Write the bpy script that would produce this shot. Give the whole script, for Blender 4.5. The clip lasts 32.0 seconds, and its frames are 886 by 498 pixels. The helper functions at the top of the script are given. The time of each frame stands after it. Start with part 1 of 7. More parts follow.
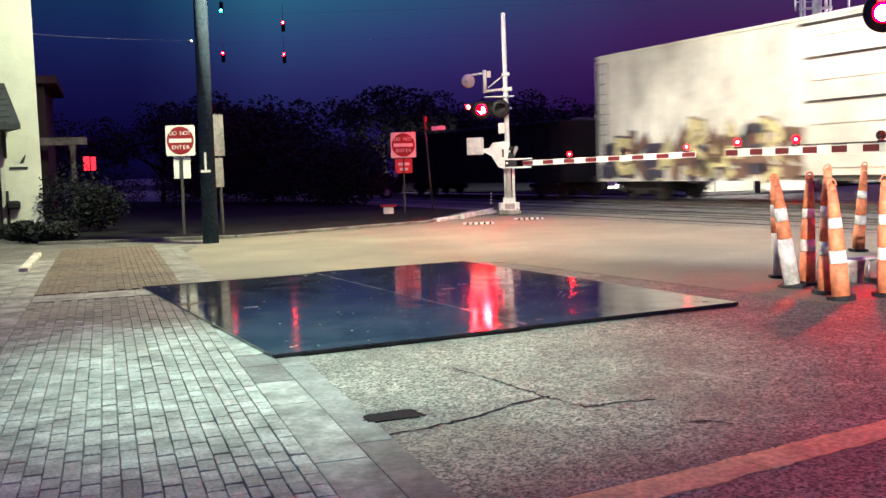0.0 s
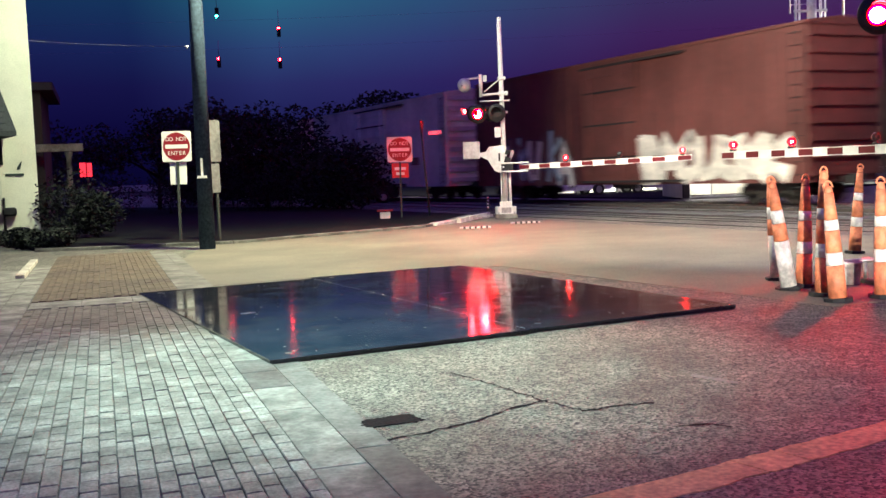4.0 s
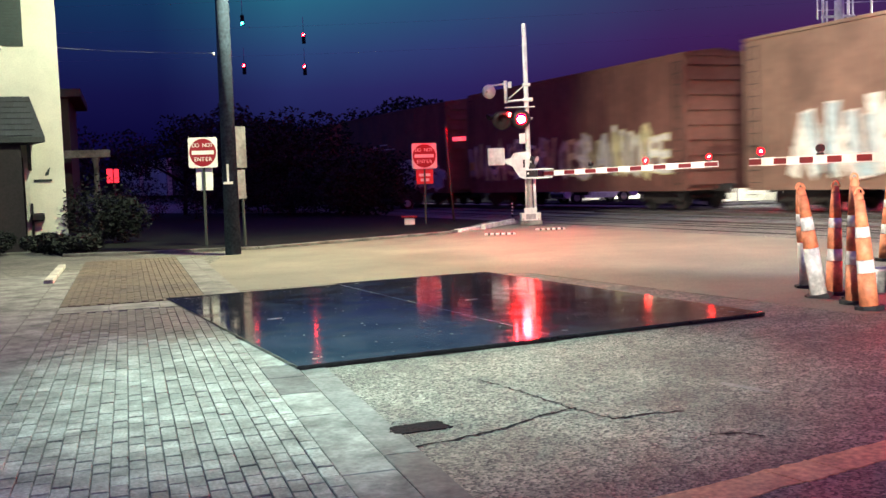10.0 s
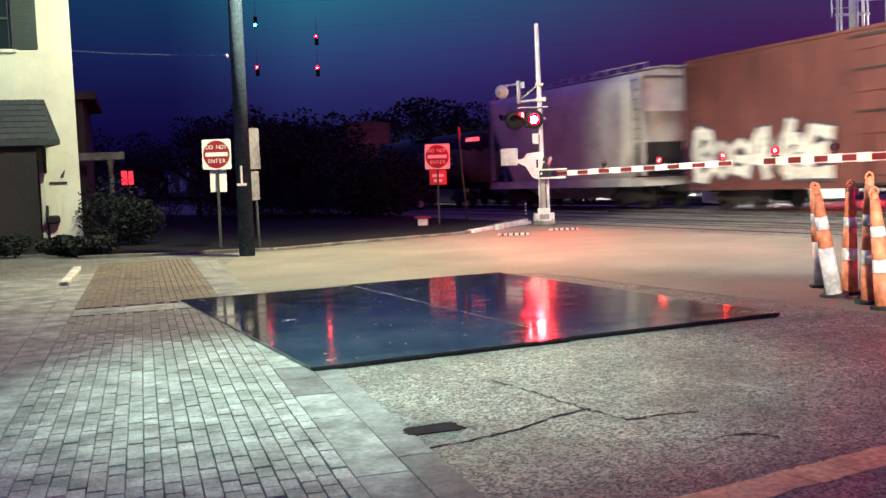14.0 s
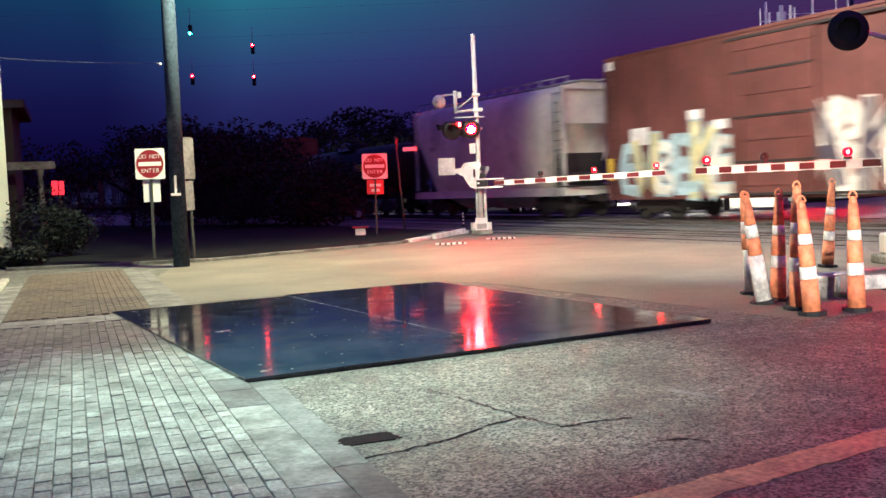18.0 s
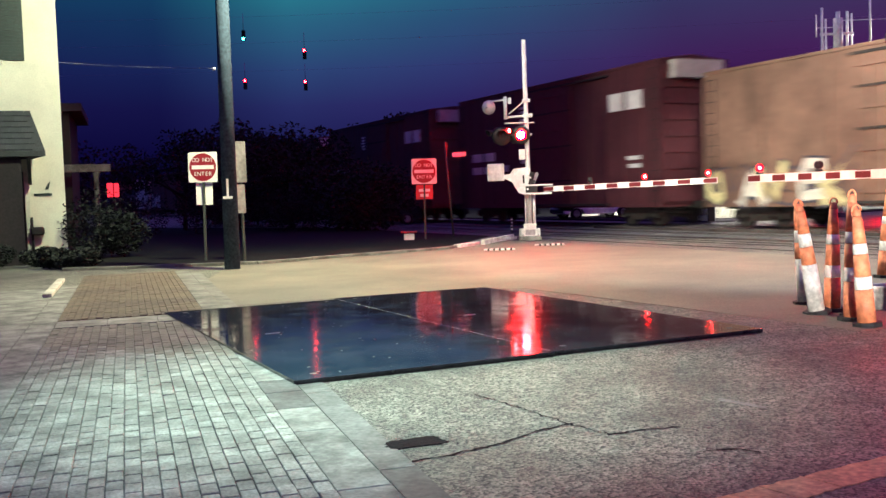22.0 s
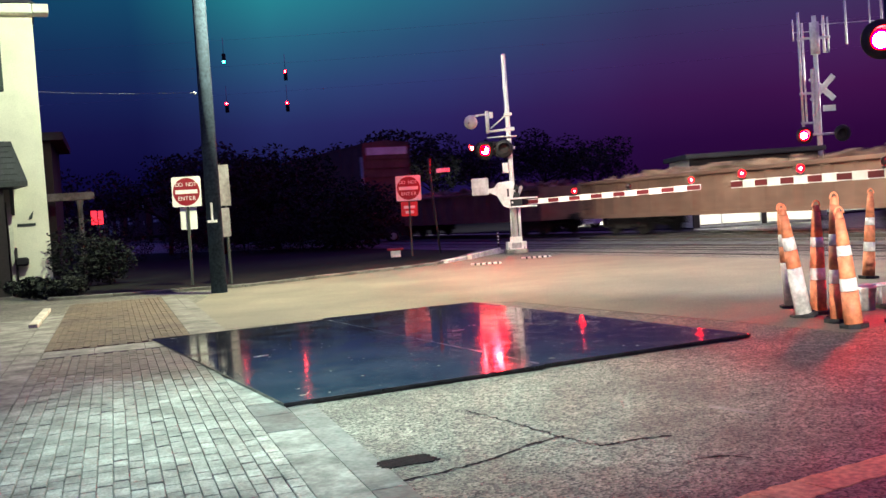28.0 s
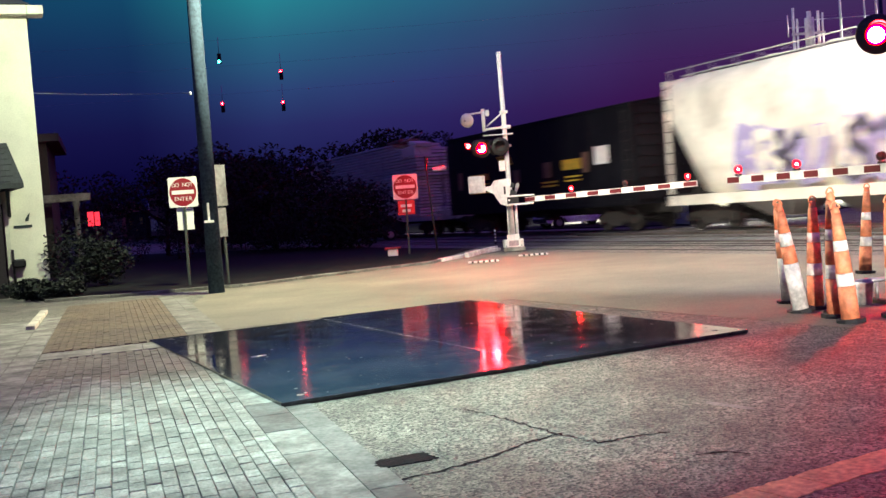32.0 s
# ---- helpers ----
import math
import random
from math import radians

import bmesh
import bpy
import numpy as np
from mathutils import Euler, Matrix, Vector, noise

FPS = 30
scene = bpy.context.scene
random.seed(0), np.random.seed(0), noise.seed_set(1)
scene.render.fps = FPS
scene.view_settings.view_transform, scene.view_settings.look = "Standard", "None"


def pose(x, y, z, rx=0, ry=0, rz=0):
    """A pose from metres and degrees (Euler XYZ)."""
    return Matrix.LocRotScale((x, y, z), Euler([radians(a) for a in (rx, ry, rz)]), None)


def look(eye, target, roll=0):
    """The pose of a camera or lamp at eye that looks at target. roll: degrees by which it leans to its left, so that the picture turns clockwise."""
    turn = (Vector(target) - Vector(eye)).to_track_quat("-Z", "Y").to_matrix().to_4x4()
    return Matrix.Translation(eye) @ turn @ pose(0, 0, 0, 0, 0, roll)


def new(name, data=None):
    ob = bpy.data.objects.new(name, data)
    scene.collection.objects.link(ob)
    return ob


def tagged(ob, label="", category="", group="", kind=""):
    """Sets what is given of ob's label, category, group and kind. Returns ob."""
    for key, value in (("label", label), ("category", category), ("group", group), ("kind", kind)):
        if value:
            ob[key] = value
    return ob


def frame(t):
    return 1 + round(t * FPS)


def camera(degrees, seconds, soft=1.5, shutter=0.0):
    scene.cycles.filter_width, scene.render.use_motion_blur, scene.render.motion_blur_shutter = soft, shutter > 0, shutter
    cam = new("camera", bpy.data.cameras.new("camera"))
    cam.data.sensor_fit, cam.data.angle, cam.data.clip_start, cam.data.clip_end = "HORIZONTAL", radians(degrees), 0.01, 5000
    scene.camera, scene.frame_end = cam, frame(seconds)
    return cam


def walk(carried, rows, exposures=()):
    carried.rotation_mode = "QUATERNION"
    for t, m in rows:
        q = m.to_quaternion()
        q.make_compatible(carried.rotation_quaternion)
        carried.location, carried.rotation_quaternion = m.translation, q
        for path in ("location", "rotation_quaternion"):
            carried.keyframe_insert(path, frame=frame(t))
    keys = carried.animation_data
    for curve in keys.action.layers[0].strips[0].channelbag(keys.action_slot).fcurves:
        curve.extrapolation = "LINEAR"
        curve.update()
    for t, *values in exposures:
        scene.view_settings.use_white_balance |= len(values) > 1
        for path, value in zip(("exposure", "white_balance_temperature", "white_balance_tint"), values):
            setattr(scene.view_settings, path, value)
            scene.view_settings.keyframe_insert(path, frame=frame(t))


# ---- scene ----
# Night view over a wet steel-plated street to a railway crossing, a freight train passing behind the gates.
cam = camera(47.0, 32.0, soft=1.5, shutter=1.0)
PATH = [
    (0.0, pose(-0.000, -0.000, 1.600, 85.470, 1.840, -0.000)),
    (0.5, pose(0.005, -0.008, 1.609, 85.551, 1.842, -0.062)),
    (1.0, pose(-0.003, 0.006, 1.599, 85.645, 1.885, -0.192)),
    (1.5, pose(0.004, -0.006, 1.602, 85.581, 2.091, -0.128)),
    (2.0, pose(0.003, 0.012, 1.596, 85.455, 2.115, -0.091)),
    (2.5, pose(0.004, -0.004, 1.603, 85.528, 2.031, -0.077)),
    (3.0, pose(0.004, -0.010, 1.601, 85.643, 2.090, -0.222)),
    (3.5, pose(0.003, -0.006, 1.603, 85.671, 2.177, -0.200)),
    (5.5, pose(-0.021, 0.015, 1.600, 85.800, 1.888, -0.396)),
    (6.0, pose(-0.015, 0.008, 1.594, 85.693, 1.083, -0.446)),
    (6.5, pose(-0.006, 0.020, 1.585, 85.593, 1.132, -0.339)),
    (7.0, pose(-0.002, 0.011, 1.603, 85.466, 1.454, -0.639)),
    (7.5, pose(-0.018, 0.003, 1.617, 86.704, 1.312, -0.328)),
    (8.0, pose(-0.035, 0.010, 1.603, 86.667, 1.597, -0.056)),
    (8.5, pose(-0.038, 0.004, 1.601, 86.918, 1.644, 0.136)),
    (9.0, pose(-0.043, 0.004, 1.609, 86.542, 1.871, 0.746)),
    (9.5, pose(-0.051, 0.013, 1.616, 86.253, 1.943, 0.916)),
    (10.0, pose(-0.039, 0.023, 1.601, 86.107, 2.102, 1.114)),
    (10.5, pose(-0.047, 0.003, 1.603, 86.187, 2.134, 1.325)),
    (11.0, pose(-0.041, 0.028, 1.603, 86.365, 2.019, 1.605)),
    (11.5, pose(-0.038, 0.004, 1.613, 86.747, 1.730, 1.789)),
    (12.0, pose(-0.033, 0.005, 1.598, 86.842, 1.403, 1.841)),
    (12.5, pose(-0.026, 0.003, 1.608, 86.429, 1.687, 2.110)),
    (13.0, pose(-0.031, 0.012, 1.610, 86.136, 1.897, 1.638)),
    (13.5, pose(-0.036, 0.003, 1.614, 86.199, 2.338, 1.747)),
    (15.5, pose(-0.035, 0.114, 1.567, 85.934, 2.211, 2.132)),
    (16.0, pose(-0.021, 0.004, 1.610, 86.352, 2.292, 1.715)),
    (16.5, pose(-0.020, 0.033, 1.603, 86.753, 2.202, 0.487)),
    (17.0, pose(-0.005, 0.036, 1.600, 86.482, 2.380, -0.951)),
    (17.5, pose(0.003, 0.029, 1.602, 86.669, 2.719, -1.892)),
    (18.0, pose(-0.011, 0.025, 1.600, 86.563, 2.426, -1.611)),
    (18.5, pose(-0.009, 0.032, 1.594, 86.546, 1.833, -0.989)),
    (19.0, pose(-0.009, 0.027, 1.596, 86.595, 1.732, -0.744)),
    (19.5, pose(-0.010, 0.022, 1.599, 86.711, 1.685, -0.273)),
    (20.0, pose(-0.011, 0.006, 1.597, 86.946, 1.629, 0.354)),
    (20.5, pose(-0.006, 0.013, 1.596, 87.038, 1.669, 0.842)),
    (21.0, pose(-0.015, -0.002, 1.603, 87.027, 1.760, 1.107)),
    (21.5, pose(-0.015, -0.004, 1.603, 87.000, 1.874, 1.279)),
    (22.0, pose(-0.018, 0.012, 1.598, 86.974, 1.905, 1.127)),
    (22.5, pose(-0.008, 0.006, 1.602, 87.107, 2.184, 1.004)),
    (23.0, pose(-0.005, 0.023, 1.595, 87.199, 2.335, 0.789)),
    (23.5, pose(-0.012, 0.010, 1.597, 87.226, 2.440, 0.744)),
    (24.0, pose(-0.010, 0.006, 1.602, 87.231, 2.685, 0.556)),
    (24.5, pose(-0.003, 0.018, 1.597, 87.496, 2.687, 0.439)),
    (25.0, pose(-0.004, -0.001, 1.607, 87.707, 2.965, 0.248)),
    (25.5, pose(-0.005, 0.003, 1.606, 87.732, 3.089, -0.028)),
    (27.5, pose(0.005, 0.021, 1.600, 87.861, 3.691, 0.443)),
    (28.0, pose(0.003, 0.019, 1.602, 87.820, 3.896, 0.330)),
    (28.5, pose(0.003, 0.043, 1.593, 87.751, 3.842, 0.270)),
    (29.0, pose(0.010, 0.030, 1.595, 87.632, 4.060, -0.004)),
    (29.5, pose(0.004, 0.039, 1.594, 87.696, 4.214, -0.053)),
    (30.0, pose(0.002, 0.024, 1.601, 87.666, 4.297, -0.011)),
    (30.5, pose(0.004, 0.018, 1.603, 87.627, 4.275, 0.106)),
    (31.0, pose(0.007, 0.021, 1.602, 87.674, 4.305, 0.155)),
    (31.5, pose(0.008, 0.033, 1.596, 87.696, 4.311, 0.187)),
    (32.0, pose(0.007, 0.020, 1.604, 87.707, 4.355, 0.157)),
]
walk(cam, PATH, exposures=((0.0, 1.42, 6500, 11), (32.0, 1.42, 6500, 11)))

# ---------------------------------------------------------------- world and lights
world = bpy.data.worlds.new("night_sky")
scene.world = world
world.use_nodes = True
wn, wl = world.node_tree.nodes, world.node_tree.links
wn.clear()
w_out, w_bg = wn.new("ShaderNodeOutputWorld"), wn.new("ShaderNodeBackground")
w_co, w_sep, w_ramp = wn.new("ShaderNodeTexCoord"), wn.new("ShaderNodeSeparateXYZ"), wn.new("ShaderNodeValToRGB")
w_noise, w_mix = wn.new("ShaderNodeTexNoise"), wn.new("ShaderNodeMixRGB")
w_ramp.color_ramp.elements[0].position, w_ramp.color_ramp.elements[0].color = 0.0, (0.0024, 0.0018, 0.0145, 1)
# overhead blue lies out of view, brightened to lift the dark parts
w_ramp.color_ramp.elements[1].position, w_ramp.color_ramp.elements[1].color = 0.46, (0.0340, 0.0380, 0.1850, 1)
for at, tone in ((0.05, (0.0040, 0.0031, 0.0250, 1)), (0.09, (0.0072, 0.0074, 0.0370, 1)), (0.125, (0.0084, 0.0165, 0.0510, 1)), (0.17, (0.0070, 0.0340, 0.0600, 1)), (0.21, (0.0060, 0.0600, 0.0750, 1)), (0.32, (0.0200, 0.0460, 0.1400, 1))):
    w_ramp.color_ramp.elements.new(at).color = tone
w_noise.inputs["Scale"].default_value, w_noise.inputs["Detail"].default_value = 2.2, 5.0
w_mix.blend_type, w_mix.inputs[0].default_value = "MULTIPLY", 0.55
wl.new(w_co.outputs["Generated"], w_sep.inputs[0])
wl.new(w_sep.outputs["Z"], w_ramp.inputs[0])
wl.new(w_co.outputs["Generated"], w_noise.inputs["Vector"])
# sky tint by side: blue-green then red-violet, holding the lamps' glare in the colour
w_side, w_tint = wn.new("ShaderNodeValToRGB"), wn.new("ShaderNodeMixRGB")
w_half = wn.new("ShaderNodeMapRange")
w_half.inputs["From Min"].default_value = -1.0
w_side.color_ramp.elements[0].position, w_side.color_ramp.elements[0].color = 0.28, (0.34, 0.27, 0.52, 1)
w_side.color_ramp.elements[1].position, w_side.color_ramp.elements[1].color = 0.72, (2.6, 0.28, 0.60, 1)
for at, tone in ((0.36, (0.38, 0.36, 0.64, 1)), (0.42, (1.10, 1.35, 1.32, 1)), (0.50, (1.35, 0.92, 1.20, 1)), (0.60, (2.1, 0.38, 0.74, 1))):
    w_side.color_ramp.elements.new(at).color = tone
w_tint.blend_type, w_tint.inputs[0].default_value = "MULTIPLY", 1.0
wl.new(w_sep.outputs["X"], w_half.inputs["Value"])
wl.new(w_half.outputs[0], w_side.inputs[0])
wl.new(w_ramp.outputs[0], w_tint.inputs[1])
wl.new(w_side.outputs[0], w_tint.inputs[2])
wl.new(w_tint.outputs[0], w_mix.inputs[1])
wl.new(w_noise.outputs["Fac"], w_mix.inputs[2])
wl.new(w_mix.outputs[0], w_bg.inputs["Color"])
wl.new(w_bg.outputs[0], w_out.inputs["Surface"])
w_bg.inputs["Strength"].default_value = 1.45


def spot_lamp(name, place, target, watts, colour, size=2.6, blend=0.8, radius=0.12):
    data = bpy.data.lights.new(name, "SPOT")
    data.energy, data.color, data.spot_size, data.spot_blend, data.shadow_soft_size = watts, colour, size, blend, radius
    ob = new(name, data)
    ob.matrix_world = look(place, target)
    return ob


# lanterns: utility pole, pavement; added unseen beside the crossing and beyond the track
LANTERN_POLE = (-3.3, 22.6, 9.6)
LANTERN_NEAR = (-1.2, 9.0, 7.5)
LANTERN_CROSS = (7.08, 22.2, 9.2)
LANTERN_FAR = (27.9, 54.1, 8.2)
spot_lamp("unseen_spot", LANTERN_POLE, (-2.3, 22.2, 0), 4600, (1.0, 1.0, 0.64), size=2.42, blend=0.75)
# extra flood spot added on the pole to brighten the house front
spot_lamp("unseen_spot", (-6.62, 24.1, 9.15), (-13.2, 28.8, 3.8), 1750, (0.84, 1.0, 0.66), size=1.2, blend=0.25)
spot_lamp("unseen_spot", LANTERN_NEAR, (-0.85, 8.6, 0), 2750, (0.68, 1.0, 0.88), size=1.04, blend=1.0)
# unseen lamp added to brighten the crossing and the train
spot_lamp("unseen_spot", LANTERN_CROSS, (9.5, 24.6, 0.0), 2000, (1.0, 0.97, 0.90), size=2.16, blend=0.25)
# beams of an unseen car added to brighten the channelizer posts
for side in (-0.62, 0.62):
    spot_lamp("headlight_beam", (1.75 + side, -5.9, 0.72), (4.75 + side, 12.2, 1.05), 7000, (1.0, 0.95, 0.86), size=0.16, blend=0.6, radius=0.09)
spot_lamp("unseen_spot", (-3.15, 22.7, 9.55), (9.4, 33.3, 4.55), 3800, (1.0, 1.0, 0.80), size=1.02, blend=0.42, radius=0.6)
# unseen far lamp added to whiten the wall; the next spot brightens the aerials
spot_lamp("unseen_spot", LANTERN_FAR, (19.0, 64.0, 0), 70000, (1.0, 0.97, 0.9), size=1.05, blend=0.5)
spot_lamp("unseen_spot", (27.55, 53.75, 8.15), (17.6, 47.0, 7.2), 8000, (1.0, 0.88, 0.88), size=0.62, blend=0.5)
spot_lamp("headlight_beam", (21.35, 41.35, 0.72), (8.0, 16.0, 0.3), 2500, (1.0, 0.97, 0.92), size=0.7, blend=0.6, radius=0.09)

# ---------------------------------------------------------------- materials
def material(name, colour, rough=0.6, metal=0.0, vary=0.25, grain=18.0, bump=0.15, stain=0.3, stain_size=0.7, coat=0.0, per_piece=0.0, world=False):
    """A painted, mineral or metal surface: fine grain, larger stains, relief, and a shift from piece to piece."""
    m = bpy.data.materials.new(name)
    m.use_nodes = True
    n, l = m.node_tree.nodes, m.node_tree.links
    b = n["Principled BSDF"]
    co = n.new("ShaderNodeTexCoord")
    fine, wide = n.new("ShaderNodeTexNoise"), n.new("ShaderNodeTexNoise")
    fine.inputs["Scale"].default_value, fine.inputs["Detail"].default_value = grain, 6.0
    wide.inputs["Scale"].default_value, wide.inputs["Detail"].default_value = stain_size, 5.0
    wide.inputs["Roughness"].default_value = 0.65
    for t in (fine, wide):
        l.new(n.new("ShaderNodeNewGeometry").outputs["Position"] if world else co.outputs["Object"], t.inputs["Vector"])
    r1 = n.new("ShaderNodeMapRange")
    r1.inputs["From Min"].default_value, r1.inputs["From Max"].default_value = 0.3, 0.7
    r1.inputs["To Min"].default_value, r1.inputs["To Max"].default_value = 1 - vary, 1 + vary
    l.new(fine.outputs["Fac"], r1.inputs["Value"])
    r2 = n.new("ShaderNodeMapRange")
    r2.inputs["From Min"].default_value, r2.inputs["From Max"].default_value = 0.35, 0.65
    r2.inputs["To Min"].default_value, r2.inputs["To Max"].default_value = 1 - stain, 1 + stain * 0.6
    l.new(wide.outputs["Fac"], r2.inputs["Value"])
    mul = n.new("ShaderNodeMath")
    mul.operation = "MULTIPLY"
    l.new(r1.outputs[0], mul.inputs[0]), l.new(r2.outputs[0], mul.inputs[1])
    last = mul
    if per_piece:
        info, r3, m3 = n.new("ShaderNodeObjectInfo"), n.new("ShaderNodeMapRange"), n.new("ShaderNodeMath")
        geo, add = n.new("ShaderNodeNewGeometry"), n.new("ShaderNodeMath")
        add.operation = "ADD"
        l.new(info.outputs["Random"], add.inputs[0]), l.new(geo.outputs["Random Per Island"], add.inputs[1])
        r3.inputs["From Max"].default_value = 2.0
        r3.inputs["To Min"].default_value, r3.inputs["To Max"].default_value = 1 - per_piece, 1 + per_piece
        m3.operation = "MULTIPLY"
        l.new(add.outputs[0], r3.inputs["Value"]), l.new(r3.outputs[0], m3.inputs[0]), l.new(mul.outputs[0], m3.inputs[1])
        last = m3
    scale = n.new("ShaderNodeVectorMath")
    scale.operation = "SCALE"
    scale.inputs[0].default_value = colour
    l.new(last.outputs[0], scale.inputs["Scale"])
    l.new(scale.outputs["Vector"], b.inputs["Base Color"])
    b.inputs["Metallic"].default_value = metal
    rr = n.new("ShaderNodeMapRange")
    rr.inputs["To Min"].default_value, rr.inputs["To Max"].default_value = max(0.02, rough - 0.12), min(1.0, rough + 0.12)
    l.new(wide.outputs["Fac"], rr.inputs["Value"])
    l.new(rr.outputs[0], b.inputs["Roughness"])
    b.inputs["Coat Weight"].default_value, b.inputs["Coat Roughness"].default_value = coat, 0.12
    if bump:
        bp = n.new("ShaderNodeBump")
        bp.inputs["Strength"].default_value, bp.inputs["Distance"].default_value = bump, 0.01
        l.new(fine.outputs["Fac"], bp.inputs["Height"])
        l.new(bp.outputs[0], b.inputs["Normal"])
    return m


def glowing(name, colour, strength):
    m = bpy.data.materials.new(name)
    m.use_nodes = True
    b = m.node_tree.nodes["Principled BSDF"]
    b.inputs["Base Color"].default_value = (*[min(1, c) * 0.5 for c in colour], 1)
    b.inputs["Emission Color"].default_value, b.inputs["Emission Strength"].default_value = (*colour, 1), strength
    return m


def asphalt_material():
    """Old coarse asphalt: pale stones in dark binder, worn lanes, damp patches."""
    m = material("asphalt", (0.074, 0.075, 0.064), 0.72, vary=0.35, grain=9.0, bump=0.0, stain=0.5, stain_size=0.9)
    n, l = m.node_tree.nodes, m.node_tree.links
    b = n["Principled BSDF"]
    co = n.new("ShaderNodeTexCoord")
    stones, ramp, mix = n.new("ShaderNodeTexVoronoi"), n.new("ShaderNodeValToRGB"), n.new("ShaderNodeMixRGB")
    stones.inputs["Scale"].default_value = 54.0
    l.new(co.outputs["Object"], stones.inputs["Vector"])
    ramp.color_ramp.elements[0].position, ramp.color_ramp.elements[0].color = 0.20, (0.20, 0.20, 0.21, 1)
    ramp.color_ramp.elements[1].position, ramp.color_ramp.elements[1].color = 0.74, (2.75, 2.75, 2.6, 1)
    l.new(stones.outputs["Color"], ramp.inputs[0])
    old = b.inputs["Base Color"].links[0].from_socket
    mix.blend_type, mix.inputs[0].default_value = "MULTIPLY", 1.0
    l.new(old, mix.inputs[1]), l.new(ramp.outputs[0], mix.inputs[2])
    l.new(mix.outputs[0], b.inputs["Base Color"])
    bp = n.new("ShaderNodeBump")
    bp.inputs["Strength"].default_value, bp.inputs["Distance"].default_value = 0.9, 0.012
    l.new(stones.outputs["Distance"], bp.inputs["Height"])
    l.new(bp.outputs[0], b.inputs["Normal"])
    return m


def plate_material():
    """Wet dark steel: a sheet of water over scuffed metal with dry specks."""
    m = material("wet_steel_plate", (0.026, 0.028, 0.034), 0.2, vary=0.4, grain=14.0, bump=0.0, stain=0.5, stain_size=1.3)
    n, l = m.node_tree.nodes, m.node_tree.links
    b = n["Principled BSDF"]
    co, big, ramp, bp = n.new("ShaderNodeTexCoord"), n.new("ShaderNodeTexNoise"), n.new("ShaderNodeMapRange"), n.new("ShaderNodeBump")
    big.inputs["Scale"].default_value, big.inputs["Detail"].default_value = 2.5, 4.0
    l.new(co.outputs["Object"], big.inputs["Vector"])
    ramp.inputs["From Min"].default_value, ramp.inputs["From Max"].default_value = 0.4, 0.75
    ramp.inputs["To Min"].default_value, ramp.inputs["To Max"].default_value = 0.06, 0.17
    l.new(big.outputs["Fac"], ramp.inputs["Value"])
    l.new(ramp.outputs[0], b.inputs["Roughness"])
    bp.inputs["Strength"].default_value, bp.inputs["Distance"].default_value = 0.06, 0.02
    l.new(big.outputs["Fac"], bp.inputs["Height"])
    l.new(bp.outputs[0], b.inputs["Normal"])
    b.inputs["Specular IOR Level"].default_value = 0.6
    return m


def glass_material(name, colour):
    m = bpy.data.materials.new(name)
    m.use_nodes = True
    b = m.node_tree.nodes["Principled BSDF"]
    b.inputs["Base Color"].default_value, b.inputs["Roughness"].default_value = (*colour, 1), 0.06
    b.inputs["Specular IOR Level"].default_value = 0.7
    return m


M_ASPHALT = asphalt_material()
M_PLATE = plate_material()
M_PLATE_EDGE = material("plate_edge_rust", (0.03, 0.026, 0.024), 0.75, metal=0.3)
M_PAVER = material("clay_paver", (0.225, 0.23, 0.20), 0.8, vary=0.34, grain=45, bump=0.4, stain=0.55, stain_size=2.8, per_piece=0.34, world=True)
M_PAVEROLD = material("old_brown_paver", (0.115, 0.092, 0.062), 0.85, vary=0.3, grain=30, bump=0.35, stain=0.45, stain_size=0.5, per_piece=0.3, world=True)
M_PAVERMID = material("worn_grey_brown_paver", (0.175, 0.168, 0.135), 0.85, vary=0.3, grain=36, bump=0.35, stain=0.42, stain_size=1.1, per_piece=0.34, world=True)
# pale yellowish road tone, part of it the lantern's pool of light
M_PALEROAD = material("pale_roadway_with_pool", (0.145, 0.138, 0.104), 0.8, vary=0.3, grain=30, bump=0.3, stain=0.3, stain_size=0.4)
M_JOINT = material("paver_bed", (0.15, 0.15, 0.13), 0.95, vary=0.4, grain=40)
M_CONCRETE = material("concrete", (0.20, 0.205, 0.18), 0.85, vary=0.25, grain=25, bump=0.25, stain=0.65, stain_size=2.2, per_piece=0.1, world=True)
M_KERBPAINT = material("chalky_kerb_paint", (0.42, 0.42, 0.35), 0.85, vary=0.25, grain=20, bump=0.3, stain=0.4, stain_size=2)
M_GUTTER = material("gutter_concrete", (0.15, 0.155, 0.14), 0.85, vary=0.25, grain=25, bump=0.25, stain=0.6, stain_size=1.7, world=True)
M_STAINED = material("stained_concrete", (0.085, 0.088, 0.082), 0.8, vary=0.3, grain=20, bump=0.25, stain=0.6, stain_size=2.6, world=True)
M_GRATE = material("tar_dark", (0.006, 0.006, 0.008), 0.9, vary=0.5, grain=30, bump=0.6)
M_GRATE.node_tree.nodes["Principled BSDF"].inputs["Specular IOR Level"].default_value = 0.08
M_YELLOW = material("worn_yellow_paint", (0.44, 0.33, 0.16), 0.75, vary=0.3, grain=24, bump=0.4, stain=0.35, stain_size=3)
M_WHITEPAINT = material("worn_white_paint", (0.62, 0.62, 0.58), 0.75, vary=0.25, grain=24, stain=0.35, stain_size=3)
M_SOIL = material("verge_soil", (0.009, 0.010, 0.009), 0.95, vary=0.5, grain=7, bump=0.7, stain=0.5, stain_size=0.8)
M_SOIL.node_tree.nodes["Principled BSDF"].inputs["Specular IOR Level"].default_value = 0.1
M_STEEL = material("galvanised_steel", (0.42, 0.43, 0.43), 0.45, metal=0.85, vary=0.15, grain=12, stain=0.25)
